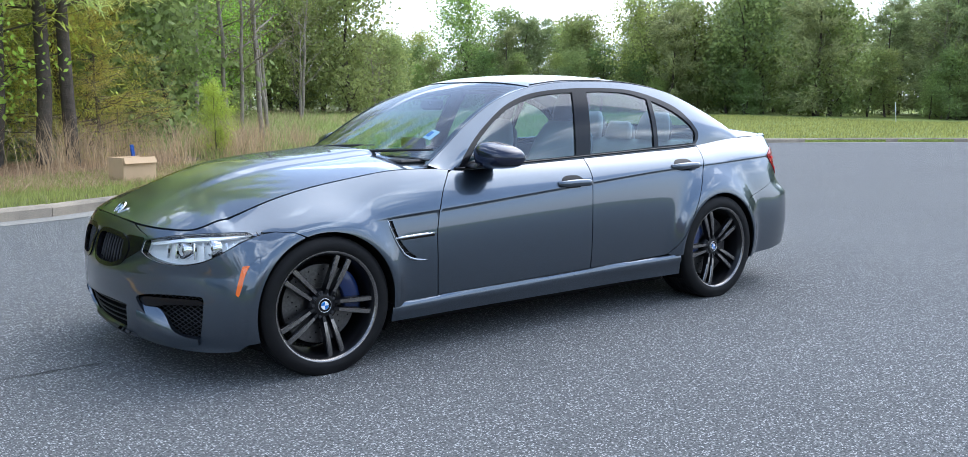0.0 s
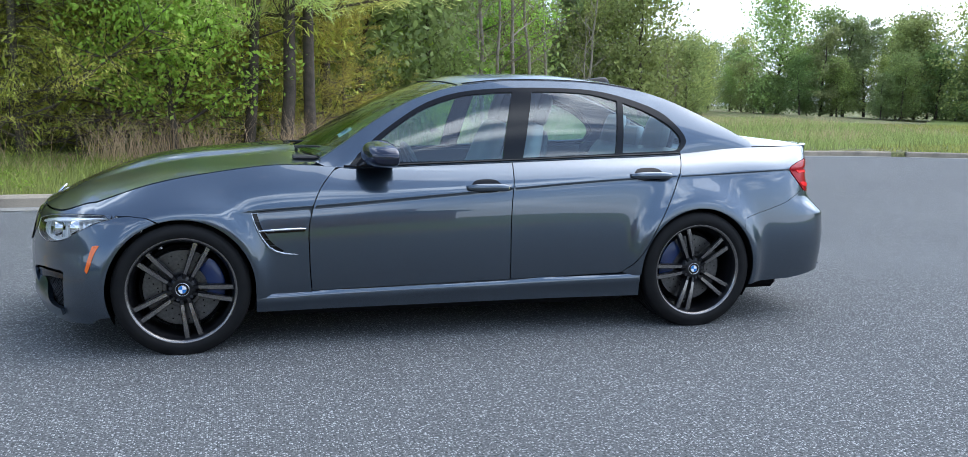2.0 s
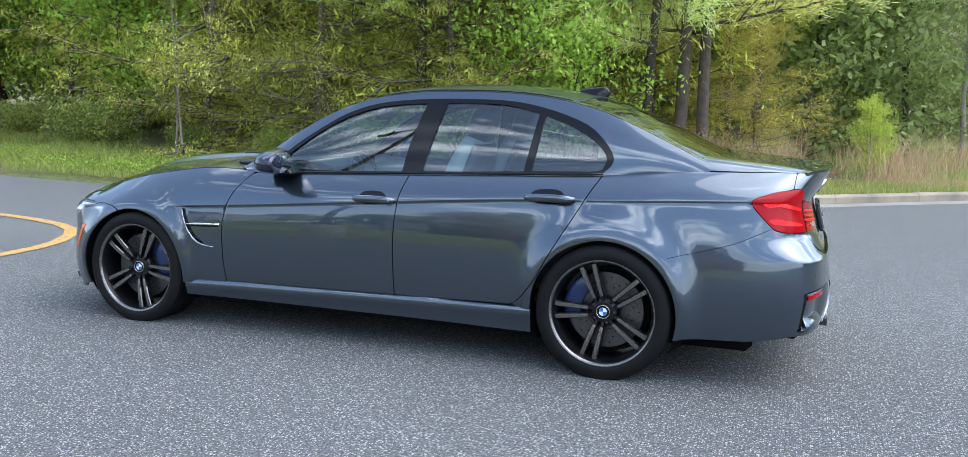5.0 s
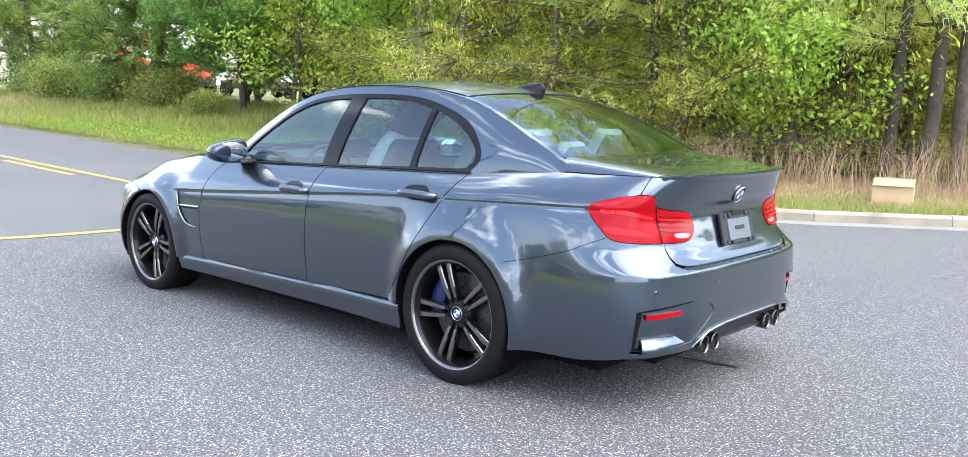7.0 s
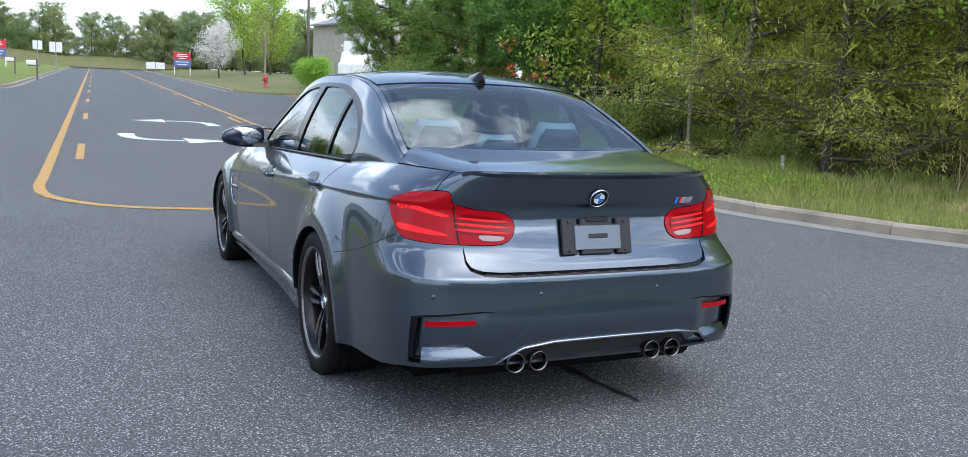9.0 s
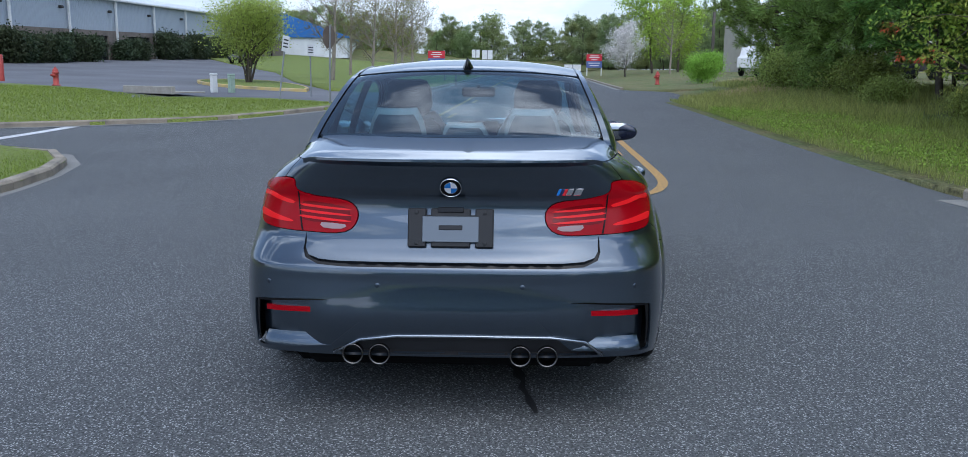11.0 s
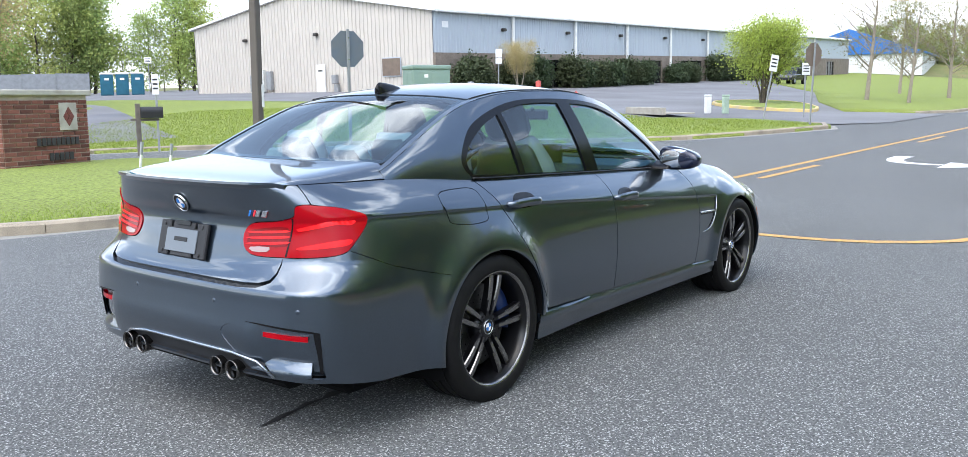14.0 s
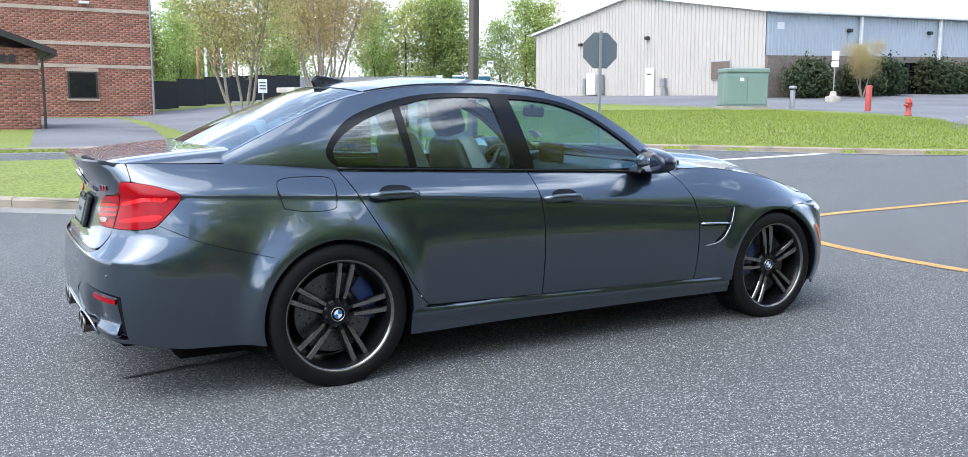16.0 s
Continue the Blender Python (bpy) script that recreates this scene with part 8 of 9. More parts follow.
# ---- brick entrance sign ----
def entrance_sign():
    s = thing("entrance_sign", "stained red brick entrance sign with a concrete cap", "sign", at=Matrix.Translation((4.55, 15.55, -0.14)) @ pose(0, 0, 0, 0, 0, 12) @ Matrix.Scale(0.93, 4))
    W, D, H = 2.20, 0.72, 1.72
    part("core", box(W - 0.016, D - 0.016, H, (0, 0, H / 2)), M["mortar"], s)
    cap = part("cap", box(W + 0.16, D + 0.16, 0.13, (0, 0, H + 0.065), 0.025, segments=2), M["cap_stone"], s, "weathered concrete cap")
    tile = part("emblem_plate", box(0.46, 0.04, 0.62, (0.55, -D / 2 - 0.02, 1.25), 0.008), M["cap_stone"], s, "pale square plate with a dark red lozenge")
    for dx, dz in ((0, 0.115), (0, -0.115), (0.075, 0), (-0.075, 0)):
        bm = box(0.10, 0.02, 0.10, (0, 0, 0), 0.004)
        bmesh.ops.transform(bm, matrix=Matrix.Translation((0.55 + dx, -D / 2 - 0.045, 1.25 + dz)) @ Matrix.Diagonal((1, 1, 1.5, 1)) @ pose(0, 0, 0, 0, 45, 0), verts=bm.verts)
        part("lozenge", bm, M["dark_red"], tile)
    x = -0.25
    for k in range(9):
        part("letter_bar", box(0.095, 0.03, 0.17, (x + 0.125 * k, -D / 2 - 0.022, 0.70), 0.004), M["letters"], s)
    for k in range(5):
        part("letter_bar", box(0.10, 0.03, 0.17, (0.05 + 0.13 * k, -D / 2 - 0.022, 0.36), 0.004), M["letters"], s)
    return s, W, D, H


SIGN, SIGN_W, SIGN_D, SIGN_H = entrance_sign()

# ---- street furniture ----
def post_at(x, y, lift=KERB - 0.02):
    return Vector((x, y, gz(x, y) + lift))


def lamp_pole():
    p = thing("lamp_pole", "square bronze lamp pole on a round concrete base", "lamp post", at=pose(4.1, 7.7, gz(4.1, 7.7) + KERB - 0.03, 0, 0.6, 12))
    part("base", lathe([(0.0001, 0.0), (0.325, 0.0), (0.325, 0.60), (0.31, 0.625), (0.29, 0.632), (0.0001, 0.632)], 40), M["concrete"], p, "round concrete base", smooth=False).data.set_sharp_from_angle(angle=radians(40))
    part("foot_cover", box(0.30, 0.30, 0.16, (0, 0, 0.71), 0.02), M["bronze"], p)
    part("pole", box(0.125, 0.125, 7.5, (0, 0, 4.4), 0.012), M["pole_brown"], p)
    part("label_plate", box(0.05, 0.012, 0.34, (0.04, -0.07, 1.42), 0.002), M["white_board"], p)
    part("arm", box(0.9, 0.08, 0.08, (0.45, 0, 8.1), 0.01), M["bronze"], p)
    part("lamp_head", box(0.6, 0.34, 0.16, (1.1, 0, 8.1), 0.03), M["bronze"], p)


lamp_pole()


def octagon(r):
    return [(r * math.cos(radians(22.5 + 45 * k)), r * math.sin(radians(22.5 + 45 * k))) for k in range(8)]


def stop_sign(x, y, turn, material, height=2.05, lean=0.0):
    s = thing("stop_sign", "eight-sided road sign on a metal post, seen from behind", "road sign", "road signs", at=Matrix.Translation(post_at(x, y)) @ pose(0, 0, 0, 0, lean, turn))
    part("post", box(0.06, 0.045, height + 0.78, (0, 0, (height + 0.78) / 2), 0.006), M["grey_metal"], s)
    part("plate", prism(octagon(0.405), 0.008, at=Matrix.Translation((0, 0.028, height + 0.37))), M[material], s)
    for dz in (0.15, 0.60):
        part("bolt", lathe([(0.0001, -0.01), (0.012, -0.01), (0.012, 0.0)], 8, "y", at=Matrix.Translation((0, -0.022, height + dz))), M["chrome"], s)


def flat_sign(x, y, w, h, height, turn, board, label, lean=0.0, post=0.05, bars=3):
    s = thing("road_sign", label, "road sign", "road signs", at=Matrix.Translation(post_at(x, y)) @ pose(0, 0, 0, 0, lean, turn))
    part("post", box(post, post * 0.8, height + h, (0, 0, (height + h) / 2), 0.005), M["grey_metal"], s)
    part("plate", box(w, 0.012, h, (0, -0.04, height + h / 2), 0.004), M[board], s)
    for k in range(bars):
        part("text_bar", box(w * 0.7, 0.004, h * 0.09, (0, -0.048, height + h * (0.3 + 0.22 * k))), M["letters"], s)


stop_sign(8.9, 10.7, -128 + 90 + 20, "sign_back", 1.98)
stop_sign(25.4, 6.2, -22, "brown_sign", 1.9, 2)
flat_sign(27.4, 8.5, 0.30, 0.58, 1.75, -40, "white_board", "leaning white road sign on a post", 9)
flat_sign(30.0, 7.9, 0.34, 0.45, 1.6, -40, "white_board", "white notice on a metal post", 0)
flat_sign(8.3, 17.0, 0.17, 0.50, 1.45, -45, "white_board", "narrow white notice on a green post", 0)
flat_sign(5.1, 22.7, 0.27, 0.42, 1.5, -15, "white_board", "small white notice on a post", 0)
flat_sign(37.5, 64, 0.6, 0.5, 2.6, -60, "white_board", "small white sign beside the warehouse", 0)
flat_sign(144, 6.2, 1.3, 1.3, 2.2, -80, "white_board", "square white sign by the far road", 0, 0.14, 0)
flat_sign(114.6, 3.4, 1.4, 1.2, 2.0, -80, "white_board", "square white sign beside the road", 0, 0.12, 0)
flat_sign(124, -8.6, 2.4, 0.9, 0.5, -95, "white_board", "low white sign at a far driveway", 0, 0.12, 0)


def parking_sign():
    s = thing("parking_sign", "white parking sign on a post set in concrete", "road sign", at=Matrix.Translation((43.7, 32.6, gz(43.7, 32.6))) @ pose(0, 0, 0, 0, 0, -45))
    part("footing", lathe([(0.0001, 0.7), (0.17, 0.68), (0.22, 0.4), (0.45, 0.36), (0.45, 0.0)], 20), M["concrete"], s, smooth=True)
    part("post", box(0.06, 0.05, 3.0, (0, 0, 1.5)), M["grey_metal"], s)
    for z, h in ((2.85, 0.55), (2.35, 0.35)):
        part("plate", box(0.42, 0.015, h, (0, -0.04, z), 0.004), M["white_board"], s)


parking_sign()


def hydrant(x, y, label, scale=1.0):
    h = thing("fire_hydrant", label, "fire hydrant", "fire hydrants", at=Matrix.Translation(post_at(x, y)) @ Matrix.Scale(scale, 4))
    part("barrel", lathe([(0.0001, 0.0), (0.17, 0.0), (0.17, 0.04), (0.115, 0.06), (0.11, 0.50), (0.15, 0.53), (0.15, 0.57), (0.12, 0.58), (0.12, 0.64), (0.09, 0.70), (0.04, 0.74), (0.035, 0.79), (0.0001, 0.79)], 20), M["red_paint"], h, smooth=True)
    for a in (0, 90, 180):
        part("outlet", lathe([(0.0001, 0.21), (0.05, 0.21), (0.055, 0.19), (0.055, 0.15), (0.07, 0.14), (0.07, 0.10)], 12, "x", at=pose(0, 0, 0.44, 0, 0, a)), M["red_paint"], h, smooth=True)


hydrant(31.8, 19.2, "faded red fire hydrant on the lawn")
hydrant(53.5, -9.6, "red fire hydrant beside the driveway", 1.1)
hydrant(16.2, 52.7, "small red fire hydrant by the yard")


def bollard(x, y, material, r, hgt, label):
    b = thing("bollard", label, "bollard", at=Matrix.Translation(post_at(x, y)))
    part("post", lathe([(0.0001, hgt), (r * 0.7, hgt - 0.01), (r, hgt - 0.05), (r, 0.0)], 20), M[material], b, smooth=True)
    return b


bollard(34.1, 22.9, "red_paint", 0.14, 1.2, "faded red steel bollard by the lawn")
b = bollard(33.4, 26.8, "grey_metal", 0.13, 0.95, "grey standpipe with a capped head")
part("cap", lathe([(0.0001, 1.12), (0.16, 1.10), (0.2, 1.02), (0.2, 0.95), (0.0001, 0.95)], 18), M["grey_metal"], b, smooth=True)


def pedestal(x, y, material, label):
    p = thing("utility_pedestal", label, "utility box", at=Matrix.Translation(post_at(x, y)) @ pose(0, 0, 0, 0, 0, -35) @ Matrix.Diagonal((0.6, 0.6, 0.85, 1)))
    part("body", box(0.40, 0.32, 0.80, (0, 0, 0.40), 0.03, segments=2), M[material], p)
    part("cap", box(0.44, 0.36, 0.10, (0, 0, 0.86), 0.04, segments=2), M[material], p)
    for k in range(4):
        part("rib", box(0.36, 0.02, 0.02, (0, -0.165, 0.2 + 0.15 * k)), M[material], p)


pedestal(30.5, 12.0, "white_metal", "white plastic utility pedestal on the grass")
pedestal(30.9, 11.4, "pale_green", "pale green utility pedestal on the grass")


def transformer():
    t = thing("transformer_box", "large green transformer cabinet on a concrete pad", "utility box", at=Matrix.Translation((30.9, 27.8, gz(30.9, 27.8) + 0.05)) @ pose(0, 0, 0, 0, 0, -30) @ Matrix.Diagonal((0.95, 0.95, 1.22, 1)))
    part("pad", box(2.5, 2.2, 0.16, (0, 0, 0.05)), M["concrete"], t)
    part("cabinet", box(2.15, 1.75, 1.35, (0, 0, 0.80), 0.03), M["green_box"], t)
    part("lid", box(2.25, 1.85, 0.18, (0, 0, 1.56), 0.04), M["green_box"], t)
    for sx in (-1, 1):
        part("door", box(1.02, 0.03, 1.15, (sx * 0.53, -0.885, 0.78), 0.008), M["green_box"], t)
        part("door", box(0.03, 0.80, 1.15, (-1.085, sx * 0.42, 0.78), 0.008), M["green_box"], t)
    part("label_plate", box(0.22, 0.01, 0.14, (-0.3, -0.905, 1.2)), M["white_board"], t)


transformer()


def mailbox(x, y, turn, label, body="black_metal"):
    m = thing("mailbox", label, "mailbox", at=Matrix.Translation(post_at(x, y)) @ pose(0, 0, 0, 0, 0, turn))
    part("post", box(0.10, 0.10, 1.25, (0, 0, 0.62), 0.008), M["wood_post"], m)
    part("arm", box(0.65, 0.09, 0.06, (0.16, 0, 0.86), 0.006), M["wood_post"], m)
    arc = [(0.13 * math.cos(a), 0.14 + 0.13 * math.sin(a)) for a in np.linspace(0, math.pi, 10)]
    bx = part("box", prism([(0.13, 0.0)] + arc + [(-0.13, 0.0)], 0.50, at=Matrix.Translation((0.05, 0, 0.90)) @ pose(0, 0, 0, 0, 0, -90)), M[body], m)
    part("flap", box(0.012, 0.27, 0.26, (0.556, 0, 1.03), 0.004), M[body], bx)


mailbox(7.4, 16.4, -20, "black metal mailbox on a wooden post")
mailbox(69.5, 5.6, 90, "pale mailbox on a post by the kerb", "white_metal")
mailbox(54.6, 3.7, 90, "pale mailbox on a post by the road", "white_metal")


def lease_sign(x, y, turn, label):
    s = thing("sign_board", label, "sign", "lease signs", at=Matrix.Translation(post_at(x, y)) @ pose(0, 0, 0, 0, 0, turn) @ Matrix.Scale(0.82, 4))
    for dx in (-1.05, 1.05):
        part("post", box(0.14, 0.12, 3.3, (dx, 0.08, 1.65), 0.01), M["white_metal"], s)
    part("board", box(2.3, 0.06, 1.0, (0, 0, 2.65), 0.01), M["red_sign"], s)
    part("board", box(2.3, 0.06, 0.95, (0, 0, 1.66), 0.01), M["blue_sign"], s)
    for z, w in ((2.9, 1.2), (2.65, 1.5), (2.35, 0.9), (1.85, 1.7), (1.5, 1.3)):
        part("text_bar", box(w, 0.01, 0.12, (0, -0.036, z)), M["white_board"], s)


lease_sign(95, 8.5, -82, "red and blue sign board on white posts")
lease_sign(104, -9.9, -98, "red and blue sign board on white posts")

# ---- far yard: cabins, fences, vehicles ----
def cabin_toilet(x, y):
    c = thing("portable_toilet", "teal portable toilet cabin with a pale roof", "toilet cabin", "portable toilets", at=pose(x, y, gz(x, y), 0, 0, -30))
    part("body", box(1.2, 1.2, 2.05, (0, 0, 1.02), 0.05), M["teal"], c)
    part("door", box(0.85, 0.05, 1.8, (0, -0.61, 1.0), 0.02), M["teal"], c)
    part("roof", box(1.26, 1.26, 0.22, (0, 0, 2.14), 0.09), M["white_metal"], c)
    part("label_plate", box(0.4, 0.02, 0.2, (0, -0.65, 1.6)), M["white_board"], c)


for k in range(3):
    cabin_toilet(43.2 + 1.15 * k, 80.6 - 0.85 * k)


def panel_fence(name, label, p, q, hgt, n, material, post="grey_metal"):
    f = thing(name, label, "fence")
    p, q = Vector(p), Vector(q)
    d = (q - p) / n
    for k in range(n + 1):
        c = p + d * k
        part("fence_post", box(0.09, 0.09, hgt + 0.15, (c.x, c.y, gz(c.x, c.y) + hgt / 2)), M[post], f)
        if k < n:
            m = c + d / 2
            part("fence_panel", box(d.length - 0.04, 0.03, hgt - 0.1, (m.x, m.y, gz(m.x, m.y) + hgt / 2 + 0.05), turn=Matrix.Rotation(math.atan2(d.y, d.x), 4, "Z")), M[material], f)


panel_fence("yard_fence", "pale sheet fence round a yard", (24, 84), (40.5, 79), 2.2, 6, "grey_metal")
panel_fence("screen_fence", "black screened fence across the yard", (9.5, 69), (24, 76), 2.3, 6, "black_mesh", "black_metal")


def pipe_rack(x, y):
    r = thing("pipe_stack", "upright red and white pipes behind the fence", "pipes", at=pose(x, y, gz(x, y)))
    for k in range(5):
        part("pipe", tube([(k * 0.75, 0.1 * (k % 2), 0), (k * 0.75, 0.1 * (k % 2), 5.2)], 0.13, 8), M["brick_stain"] if k % 2 == 0 else M["white_metal"], r, smooth=True)


pipe_rack(16.2, 82)


def suv(x, y, turn, paint="car_black", label="black off-road car parked by the warehouse"):
    c = thing("parked_car", label, "car", at=pose(x, y, gz(x, y) + 0.02, 0, 0, turn))
    part("body", prism([(-2.25, 0.45), (-2.2, 0.95), (-2.1, 1.05), (0.9, 1.08), (2.1, 0.98), (2.25, 0.75), (2.22, 0.42)], 1.8, at=Matrix.Translation((0, -0.9, 0)), bevel=0.06), M[paint], c)
    part("cabin", prism([(-2.05, 1.05), (-1.85, 1.72), (0.25, 1.75), (0.95, 1.06)], 1.6, at=Matrix.Translation((0, -0.8, 0)), bevel=0.06), M["shop_glass"], c)
    part("roof", prism([(-1.9, 1.70), (-1.85, 1.80), (0.2, 1.82), (0.32, 1.72)], 1.62, at=Matrix.Translation((0, -0.81, 0)), bevel=0.03), M[paint], c)
    for wx in (-1.4, 1.4):
        for wy in (-0.82, 0.82):
            w = part("wheel", lathe([(0.36, -0.12), (0.38, -0.06), (0.38, 0.06), (0.36, 0.12), (0.22, 0.13), (0.0001, 0.11)], 24, "y", at=Matrix.Translation((wx, wy, 0.38)) @ (Matrix() if wy > 0 else pose(0, 0, 0, 0, 0, 180))), M["rubber"], c, smooth=True)
            part("rim", lathe([(0.0001, 0.135), (0.21, 0.13)], 16, "y", at=Matrix.Translation((wx, wy, 0.38)) @ (Matrix() if wy > 0 else pose(0, 0, 0, 0, 0, 180))), M["grey_metal"], w)


suv(92, 29.4, 178)


def box_truck(x, y, turn):
    c = thing("box_truck", "white box truck parked behind the trees", "truck", at=pose(x, y, gz(x, y), 0, 0, turn))
    part("cargo_box", box(4.6, 2.3, 2.5, (-0.8, 0, 2.0), 0.05), M["white_metal"], c)
    part("cab", prism([(1.55, 0.6), (1.55, 2.4), (2.4, 2.35), (2.95, 1.55), (3.6, 1.4), (3.65, 0.6)], 2.1, at=Matrix.Translation((0, -1.05, 0)), bevel=0.06), M["white_metal"], c)
    part("cab_window", prism([(1.8, 1.6), (1.8, 2.25), (2.35, 2.2), (2.7, 1.6)], 2.14, at=Matrix.Translation((0, -1.07, 0))), M["shop_glass"], c)
    part("stripe", box(3.0, 2.33, 0.6, (-0.8, 0, 2.2)), M["red_paint"], c)
    for wx in (-1.9, 2.6):
        for wy in (-0.95, 0.95):
            part("wheel", lathe([(0.40, -0.14), (0.44, -0.07), (0.44, 0.07), (0.40, 0.14), (0.2, 0.15), (0.0001, 0.12)], 20, "y", at=Matrix.Translation((wx, wy, 0.44))), M["rubber"], c, smooth=True)


box_truck(66.7, -20.0, 150)


def tan_building():
    h = thing("tan_building", "tan gabled building behind bare trees", "building", at=pose(108, -40, gz(108, -40) - 0.2, 0, 0, 12))
    part("wall", box(16, 22, 7.0, (0, 0, 3.5)), M["tan_wall"], h)
    bm = bmesh.new()
    rows = []
    for x in (-8.5, 8.5):
        rows.append([bm.verts.new((x, y, z)) for y, z in ((-11.6, 6.9), (0, 10.4), (11.6, 6.9), (11.6, 6.7), (0, 10.1), (-11.6, 6.7))])
    for i in range(6):
        bm.faces.new((rows[0][i], rows[0][(i + 1) % 6], rows[1][(i + 1) % 6], rows[1][i]))
    bm.faces.new(rows[0])
    bm.faces.new(rows[1][::-1])
    bmesh.ops.recalc_face_normals(bm, faces=bm.faces)
    part("roof", bm, M["grey_metal"], h)
    part("gable", prism([(-11, 6.9), (0, 10.2), (11, 6.9)], 15.6, at=pose(7.8, 0, 0, 0, 0, 90)), M["tan_wall"], h)
    for y in (-6, 0, 6):
        part("window", box(0.1, 1.6, 1.4, (-8.03, y, 4.6)), M["shop_glass"], h)


tan_building()


def blue_roof_hall():
    h = thing("blue_roofed_hall", "distant white hall with a blue metal roof", "building", at=pose(172, 44, gz(160, 44) - 0.5, 0, 0, 5))
    part("wall", box(20, 24, 4.0, (0, 0, 2.0)), M["roof_white"], h)
    part("roof", prism([(-12.6, 3.9), (0, 8.2), (12.6, 3.9), (12.6, 3.7), (-12.6, 3.7)], 21, at=pose(10.5, 0, 0, 0, 0, 90)), M["blue_roof"], h)


blue_roof_hall()


def machine(x, y, s=1.0):
    m = thing("orange_machine", "orange hired machine standing behind the trees", "machine", "orange machines", at=pose(x, y, gz(x, y), 0, 0, 20) @ Matrix.Scale(s, 4))
    part("chassis", box(3.4, 1.9, 0.5, (0, 0, 0.75), 0.06), M["bronze"], m)
    part("body", box(2.2, 1.7, 1.1, (-0.5, 0, 1.5), 0.10), M["orange"], m)
    part("arm", box(4.2, 0.35, 0.35, (0.4, 0, 2.6), 0.04, turn=Matrix.Rotation(radians(-22), 4, "Y")), M["orange"], m)
    part("basket", box(0.9, 1.6, 1.0, (2.4, 0, 3.3), 0.05), M["orange"], m)
    for wx in (-1.2, 1.2):
        for wy in (-0.95, 0.95):
            part("wheel", lathe([(0.36, -0.14), (0.45, -0.08), (0.45, 0.08), (0.36, 0.14), (0.0001, 0.12)], 18, "y", at=Matrix.Translation((wx, wy, 0.45))), M["rubber"], m, smooth=True)


for x, y in ((49, -27), (55, -26.5), (43, -28), (38, -29), (61, -29)):
    machine(x, y)
utility = thing("utility_pole", "tall grey wooden utility pole", "utility pole", at=pose(83, -19.5, 1.2))
part("pole", tube([(0, 0, 0), (0, 0, 11)], [0.17, 0.12], 10), M["wood_post"], utility, smooth=True)
part("crossarm", box(0.12, 2.4, 0.14, (0.14, 0, 10.2)), M["wood_post"], utility)

# ---- small things by the kerb ----
def cardboard_box():
    c = thing("cardboard_box", "open brown cardboard box on the grass", "box", at=pose(-0.42, -8.9, gz(-0.42, -8.9) + KERB - 0.02, 0, 0, 14))
    w, d, h = 0.50, 0.40, 0.38
    part("side", box(w, 0.012, h, (0, -d / 2, h / 2)), M["card"], c)
    part("side", box(w, 0.012, h, (0, d / 2, h / 2)), M["card"], c)
    part("side", box(0.012, d, h, (-w / 2, 0, h / 2)), M["card"], c)
    part("side", box(0.012, d, h, (w / 2, 0, h / 2)), M["card"], c)
    part("bottom", box(w, d, 0.012, (0, 0, 0.01)), M["card"], c)
    part("flap", box(w * 0.98, 0.10, 0.010, (0, d / 2 + 0.03, h - 0.04), turn=Matrix.Rotation(radians(-60), 4, "X")), M["card"], c)
    part("packing", box(w * 0.9, d * 0.9, 0.05, (0.02, 0, h - 0.10), 0.02, turn=Matrix.Rotation(radians(8), 4, "Y")), M["paper"], c, "white packing paper")


cardboard_box()


def marker_post(x, y, hgt, tip, label):
    m = thing("marker_post", label, "marker post", at=Matrix.Translation(post_at(x, y)) @ pose(0, 0, 0, 4, 6, 20))
    part("stake", box(0.05, 0.03, hgt, (0, 0, hgt / 2), 0.004), M["white_board"], m)
    part("tip", box(0.058, 0.038, hgt * 0.45, (0, 0, hgt * 0.80), 0.004), M[tip], m)


marker_post(-1.0, -10.8, 0.46, "blue_tape", "white stake with a blue painted top")
marker_post(6.5, -9.4, 0.30, "grey_metal", "short grey marker stake in the weeds")
marker_post(-46, -22, 1.1, "white_board", "white marker post on the far verge")
marker_post(4.95, 12.4, 0.55, "grey_metal", "thin leaning metal stake on the island")
marker_post(5.4, 12.1, 0.50, "grey_metal", "thin metal stake on the island")
# low concrete channel on the lawn
ch = thing("drain_channel", "pale concrete drain channel in the lawn", "drain", at=Matrix.Translation((29.4, 13.6, gz(29.4, 13.6) + KERB)) @ pose(0, 0, 0, 0, 0, 52))
part("wall", box(3.6, 0.18, 0.30, (0, 0.7, 0.08), 0.02), M["concrete"], ch)
part("slab", box(3.6, 1.3, 0.06, (0, 0, 0.0), 0.01), M["concrete"], ch)
# kerbed planting bed in the car park
bed = [(36.5, 9.6), (40, 10.4), (46, 13.4), (47.5, 16.2), (44, 17.4), (40, 15.6), (37, 12.4)]
sheet("planting_bed", bed, M["grass_soil"], lambda x, y: gz(x, y) + 0.16, 1.2, "small mown grass bed in the car park", "grass")
kb = tagged(new("kerb_bed"), "faded yellow kerb round the planting bed", "kerb", kind="structure")
pts = along(bed + bed[:1], 1.6)
for a, b2 in zip(pts, pts[1:]):
    ob = kerb_stone("kerb_stone", (a.x, a.y, gz(a.x, a.y) + 0.02), (b2.x, b2.y, gz(b2.x, b2.y) + 0.02), 0.15, kb, 0.14)
    ob.data.materials[0] = M["yellow_kerb"]

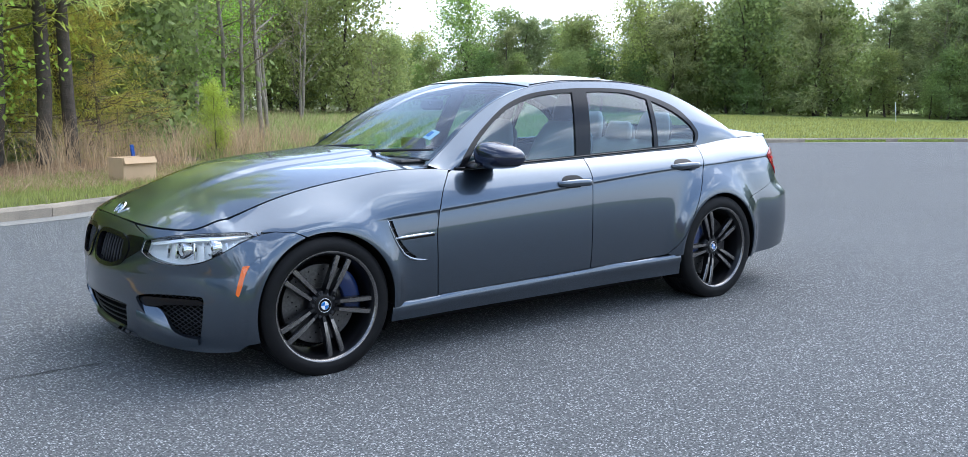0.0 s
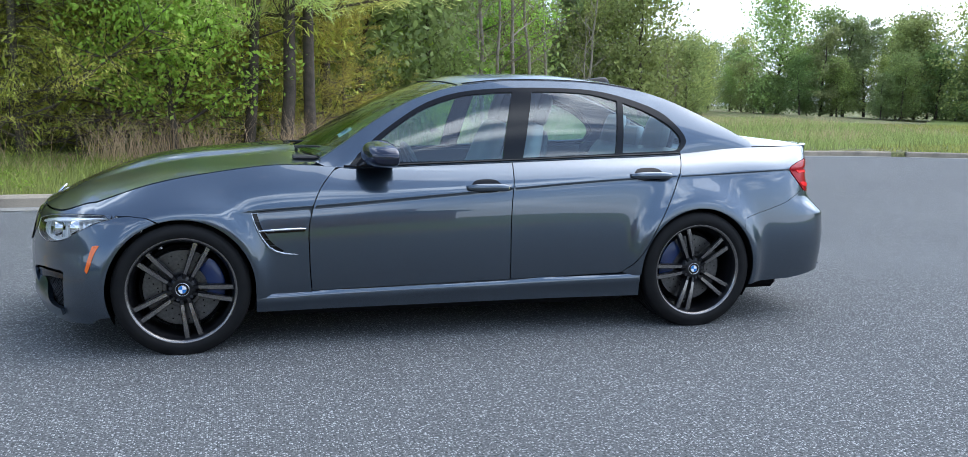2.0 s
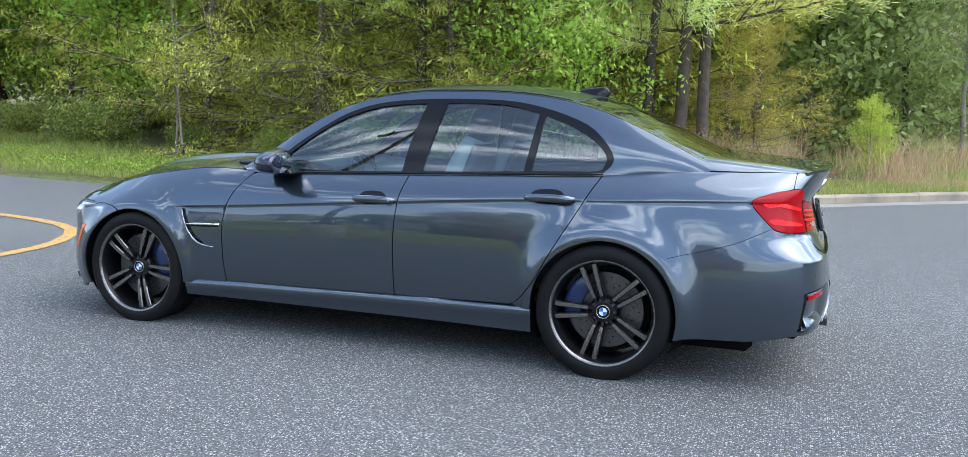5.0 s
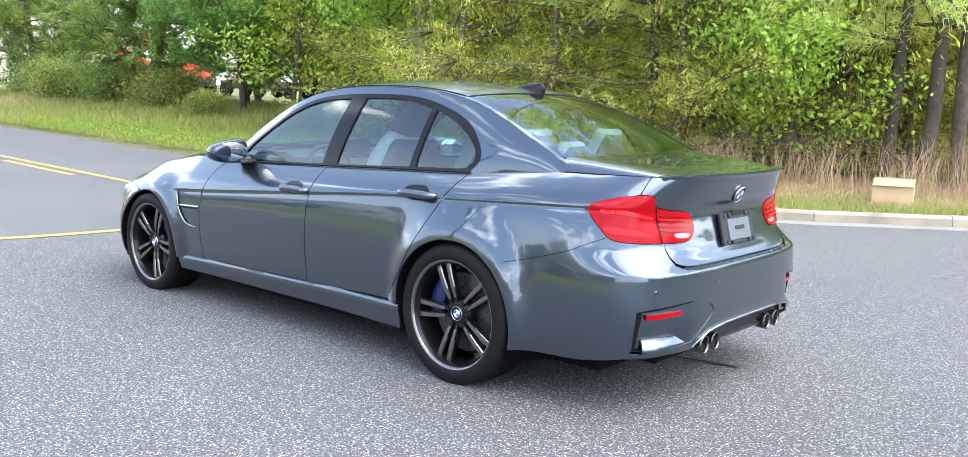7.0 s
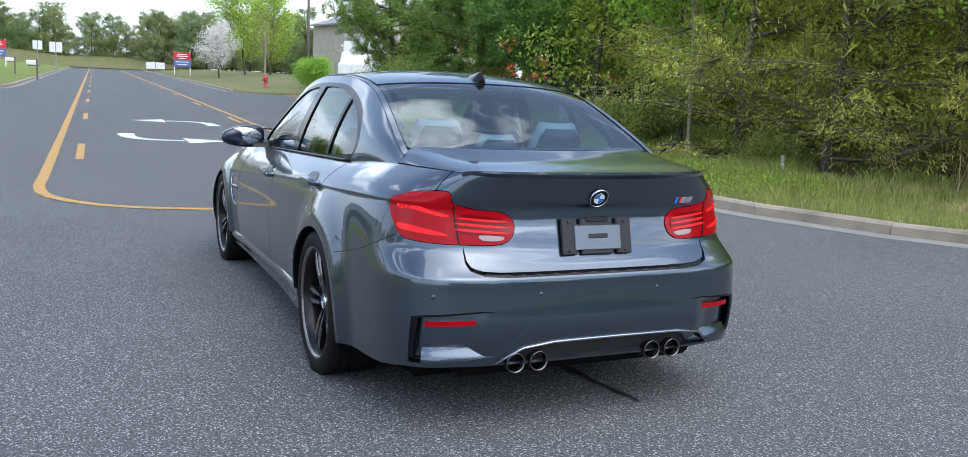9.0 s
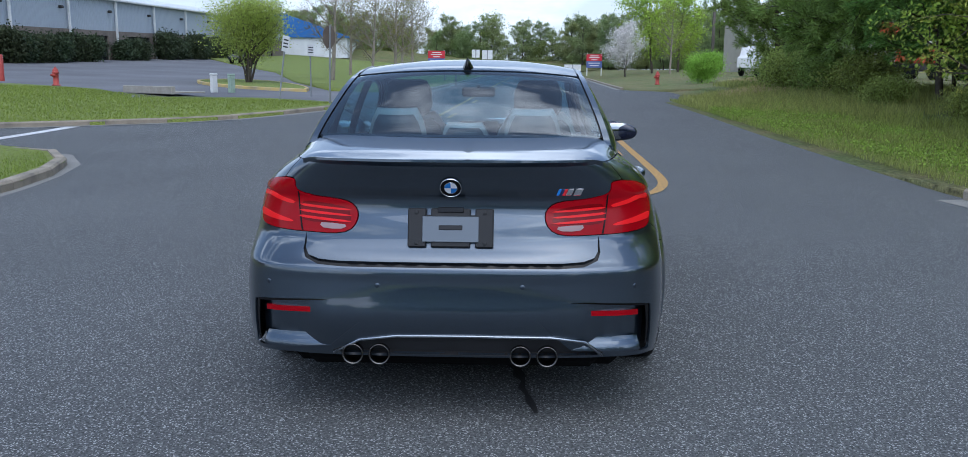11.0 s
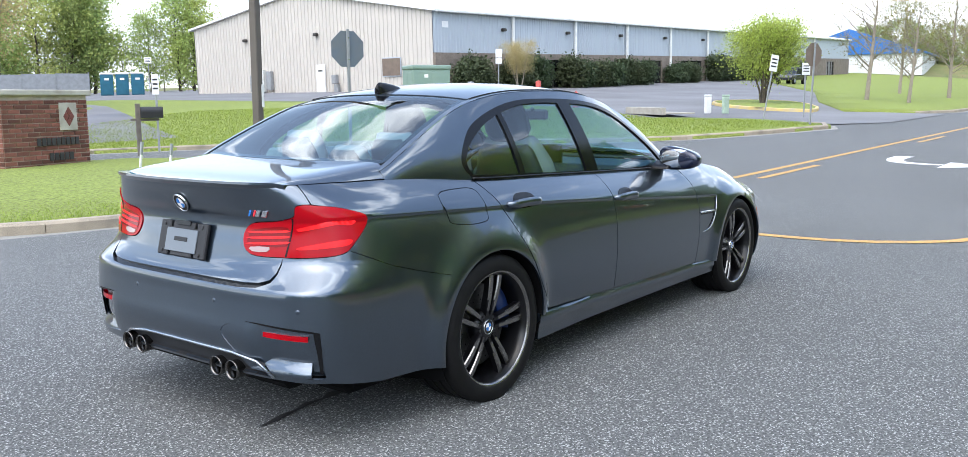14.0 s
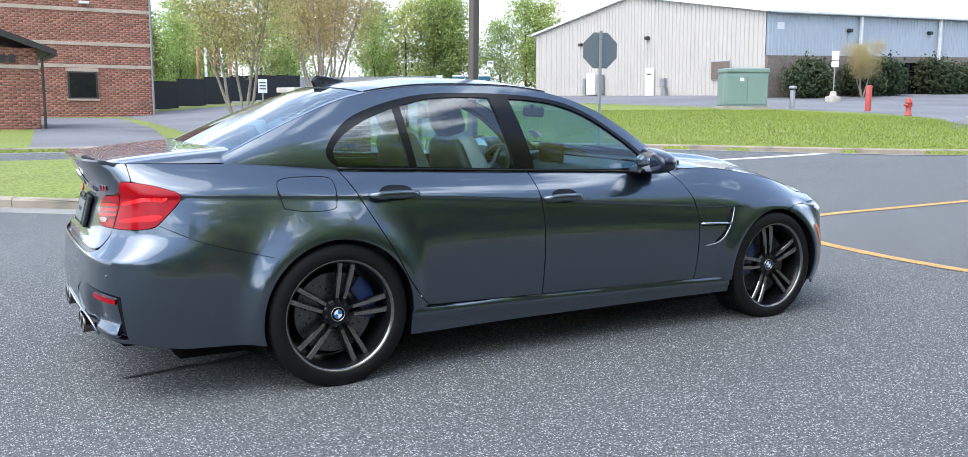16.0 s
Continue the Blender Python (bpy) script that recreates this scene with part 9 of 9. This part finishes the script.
# ---- cracks and stains on the road ----
def crack(points, label, w=0.012, seed=0):
    r = random.Random(seed)
    bm, old = bmesh.new(), None
    way = (Vector(points[-1]) - Vector(points[0])).normalized()
    for p in along(points, 0.05):
        x, y = p.x + r.uniform(-0.012, 0.012), p.y + r.uniform(-0.012, 0.012)
        ww = w * r.uniform(0.35, 1.4)
        row = [bm.verts.new((x + way.y * ww, y - way.x * ww, road_z(x, y) + 0.005)), bm.verts.new((x - way.y * ww, y + way.x * ww, road_z(x, y) + 0.005))]
        if old:
            bm.faces.new((old[0], old[1], row[1], row[0]))
        old = row
    for f in bm.faces:
        f.normal_update()
        if f.normal.z < 0:
            f.normal_flip()
    tagged(link("road_crack", bm, M["crack"]), label, "crack", kind="structure")



crack([(-1.45, -0.20), (-1.9, -0.28), (-2.32, -0.34)], "wide dark tar-filled crack in the asphalt", 0.022, 1)
crack([(2.2, 0.1), (2.4, 0.1), (2.75, 0.1)], "short dark crack in the asphalt", 0.006, 2)
crack([(-3.4, -1.6), (-4.2, -3.2), (-5.0, -4.3), (-5.7, -4.8)], "thin curved dark scuff on the asphalt", 0.007, 5)
stripe("stop_line", [(11.6, 10.6), (16.6, 10.8)], 0.3, M["white_paint"], "faded white stop line on the side road")

sheet("far_bank", [(161, -46), (230, -90), (230, 130), (161, 70)], M["rough_soil"], lambda x, y: gz(x, y) + 0.1 + 2.2 * step(162, 184, x), 6.0, "rough grassy bank past the end of the road", "grass")

# ---- bricks of the entrance sign ----
def sign_bricks():
    """Running-bond bricks on the front and the near end of the sign, each a piece of its own."""
    h, length, d = 0.1012, 0.300, 0.016
    meshes = {}

    def brick_mesh(w):
        key = round(w, 3)
        if key not in meshes:
            bm = box(w, d, h - 0.020, (0, 0, 0))
            bmesh.ops.bevel(bm, geom=[e for e in bm.edges if all(v.co.y < 0 for v in e.verts)], offset=0.003, segments=1, affect="EDGES")
            me = bpy.data.meshes.new("brick")
            bm.to_mesh(me)
            bm.free()
            me.materials.append(M["brick"])
            meshes[key] = me
        return meshes[key]

    r = random.Random(2)
    for width, depth, turn in ((SIGN_W, SIGN_D, 0), (SIGN_D, SIGN_W, -90)):
        m = pose(0, 0, 0, 0, 0, turn)
        for row in range(int(SIGN_H / h)):
            u = -width / 2 - (length / 2 if row % 2 else 0)
            while u < width / 2 - 0.02:
                a, b = max(-width / 2, u), min(width / 2, u + length)
                u += length
                if b - a < 0.03:
                    continue
                ob = new("brick", brick_mesh(b - a - 0.020))
                ob.parent = SIGN
                ob.matrix_local = m @ Matrix.Translation(((a + b) / 2, -depth / 2 - 0.002 + r.uniform(-0.0015, 0.0015), h * row + h / 2 + 0.005))


sign_bricks()
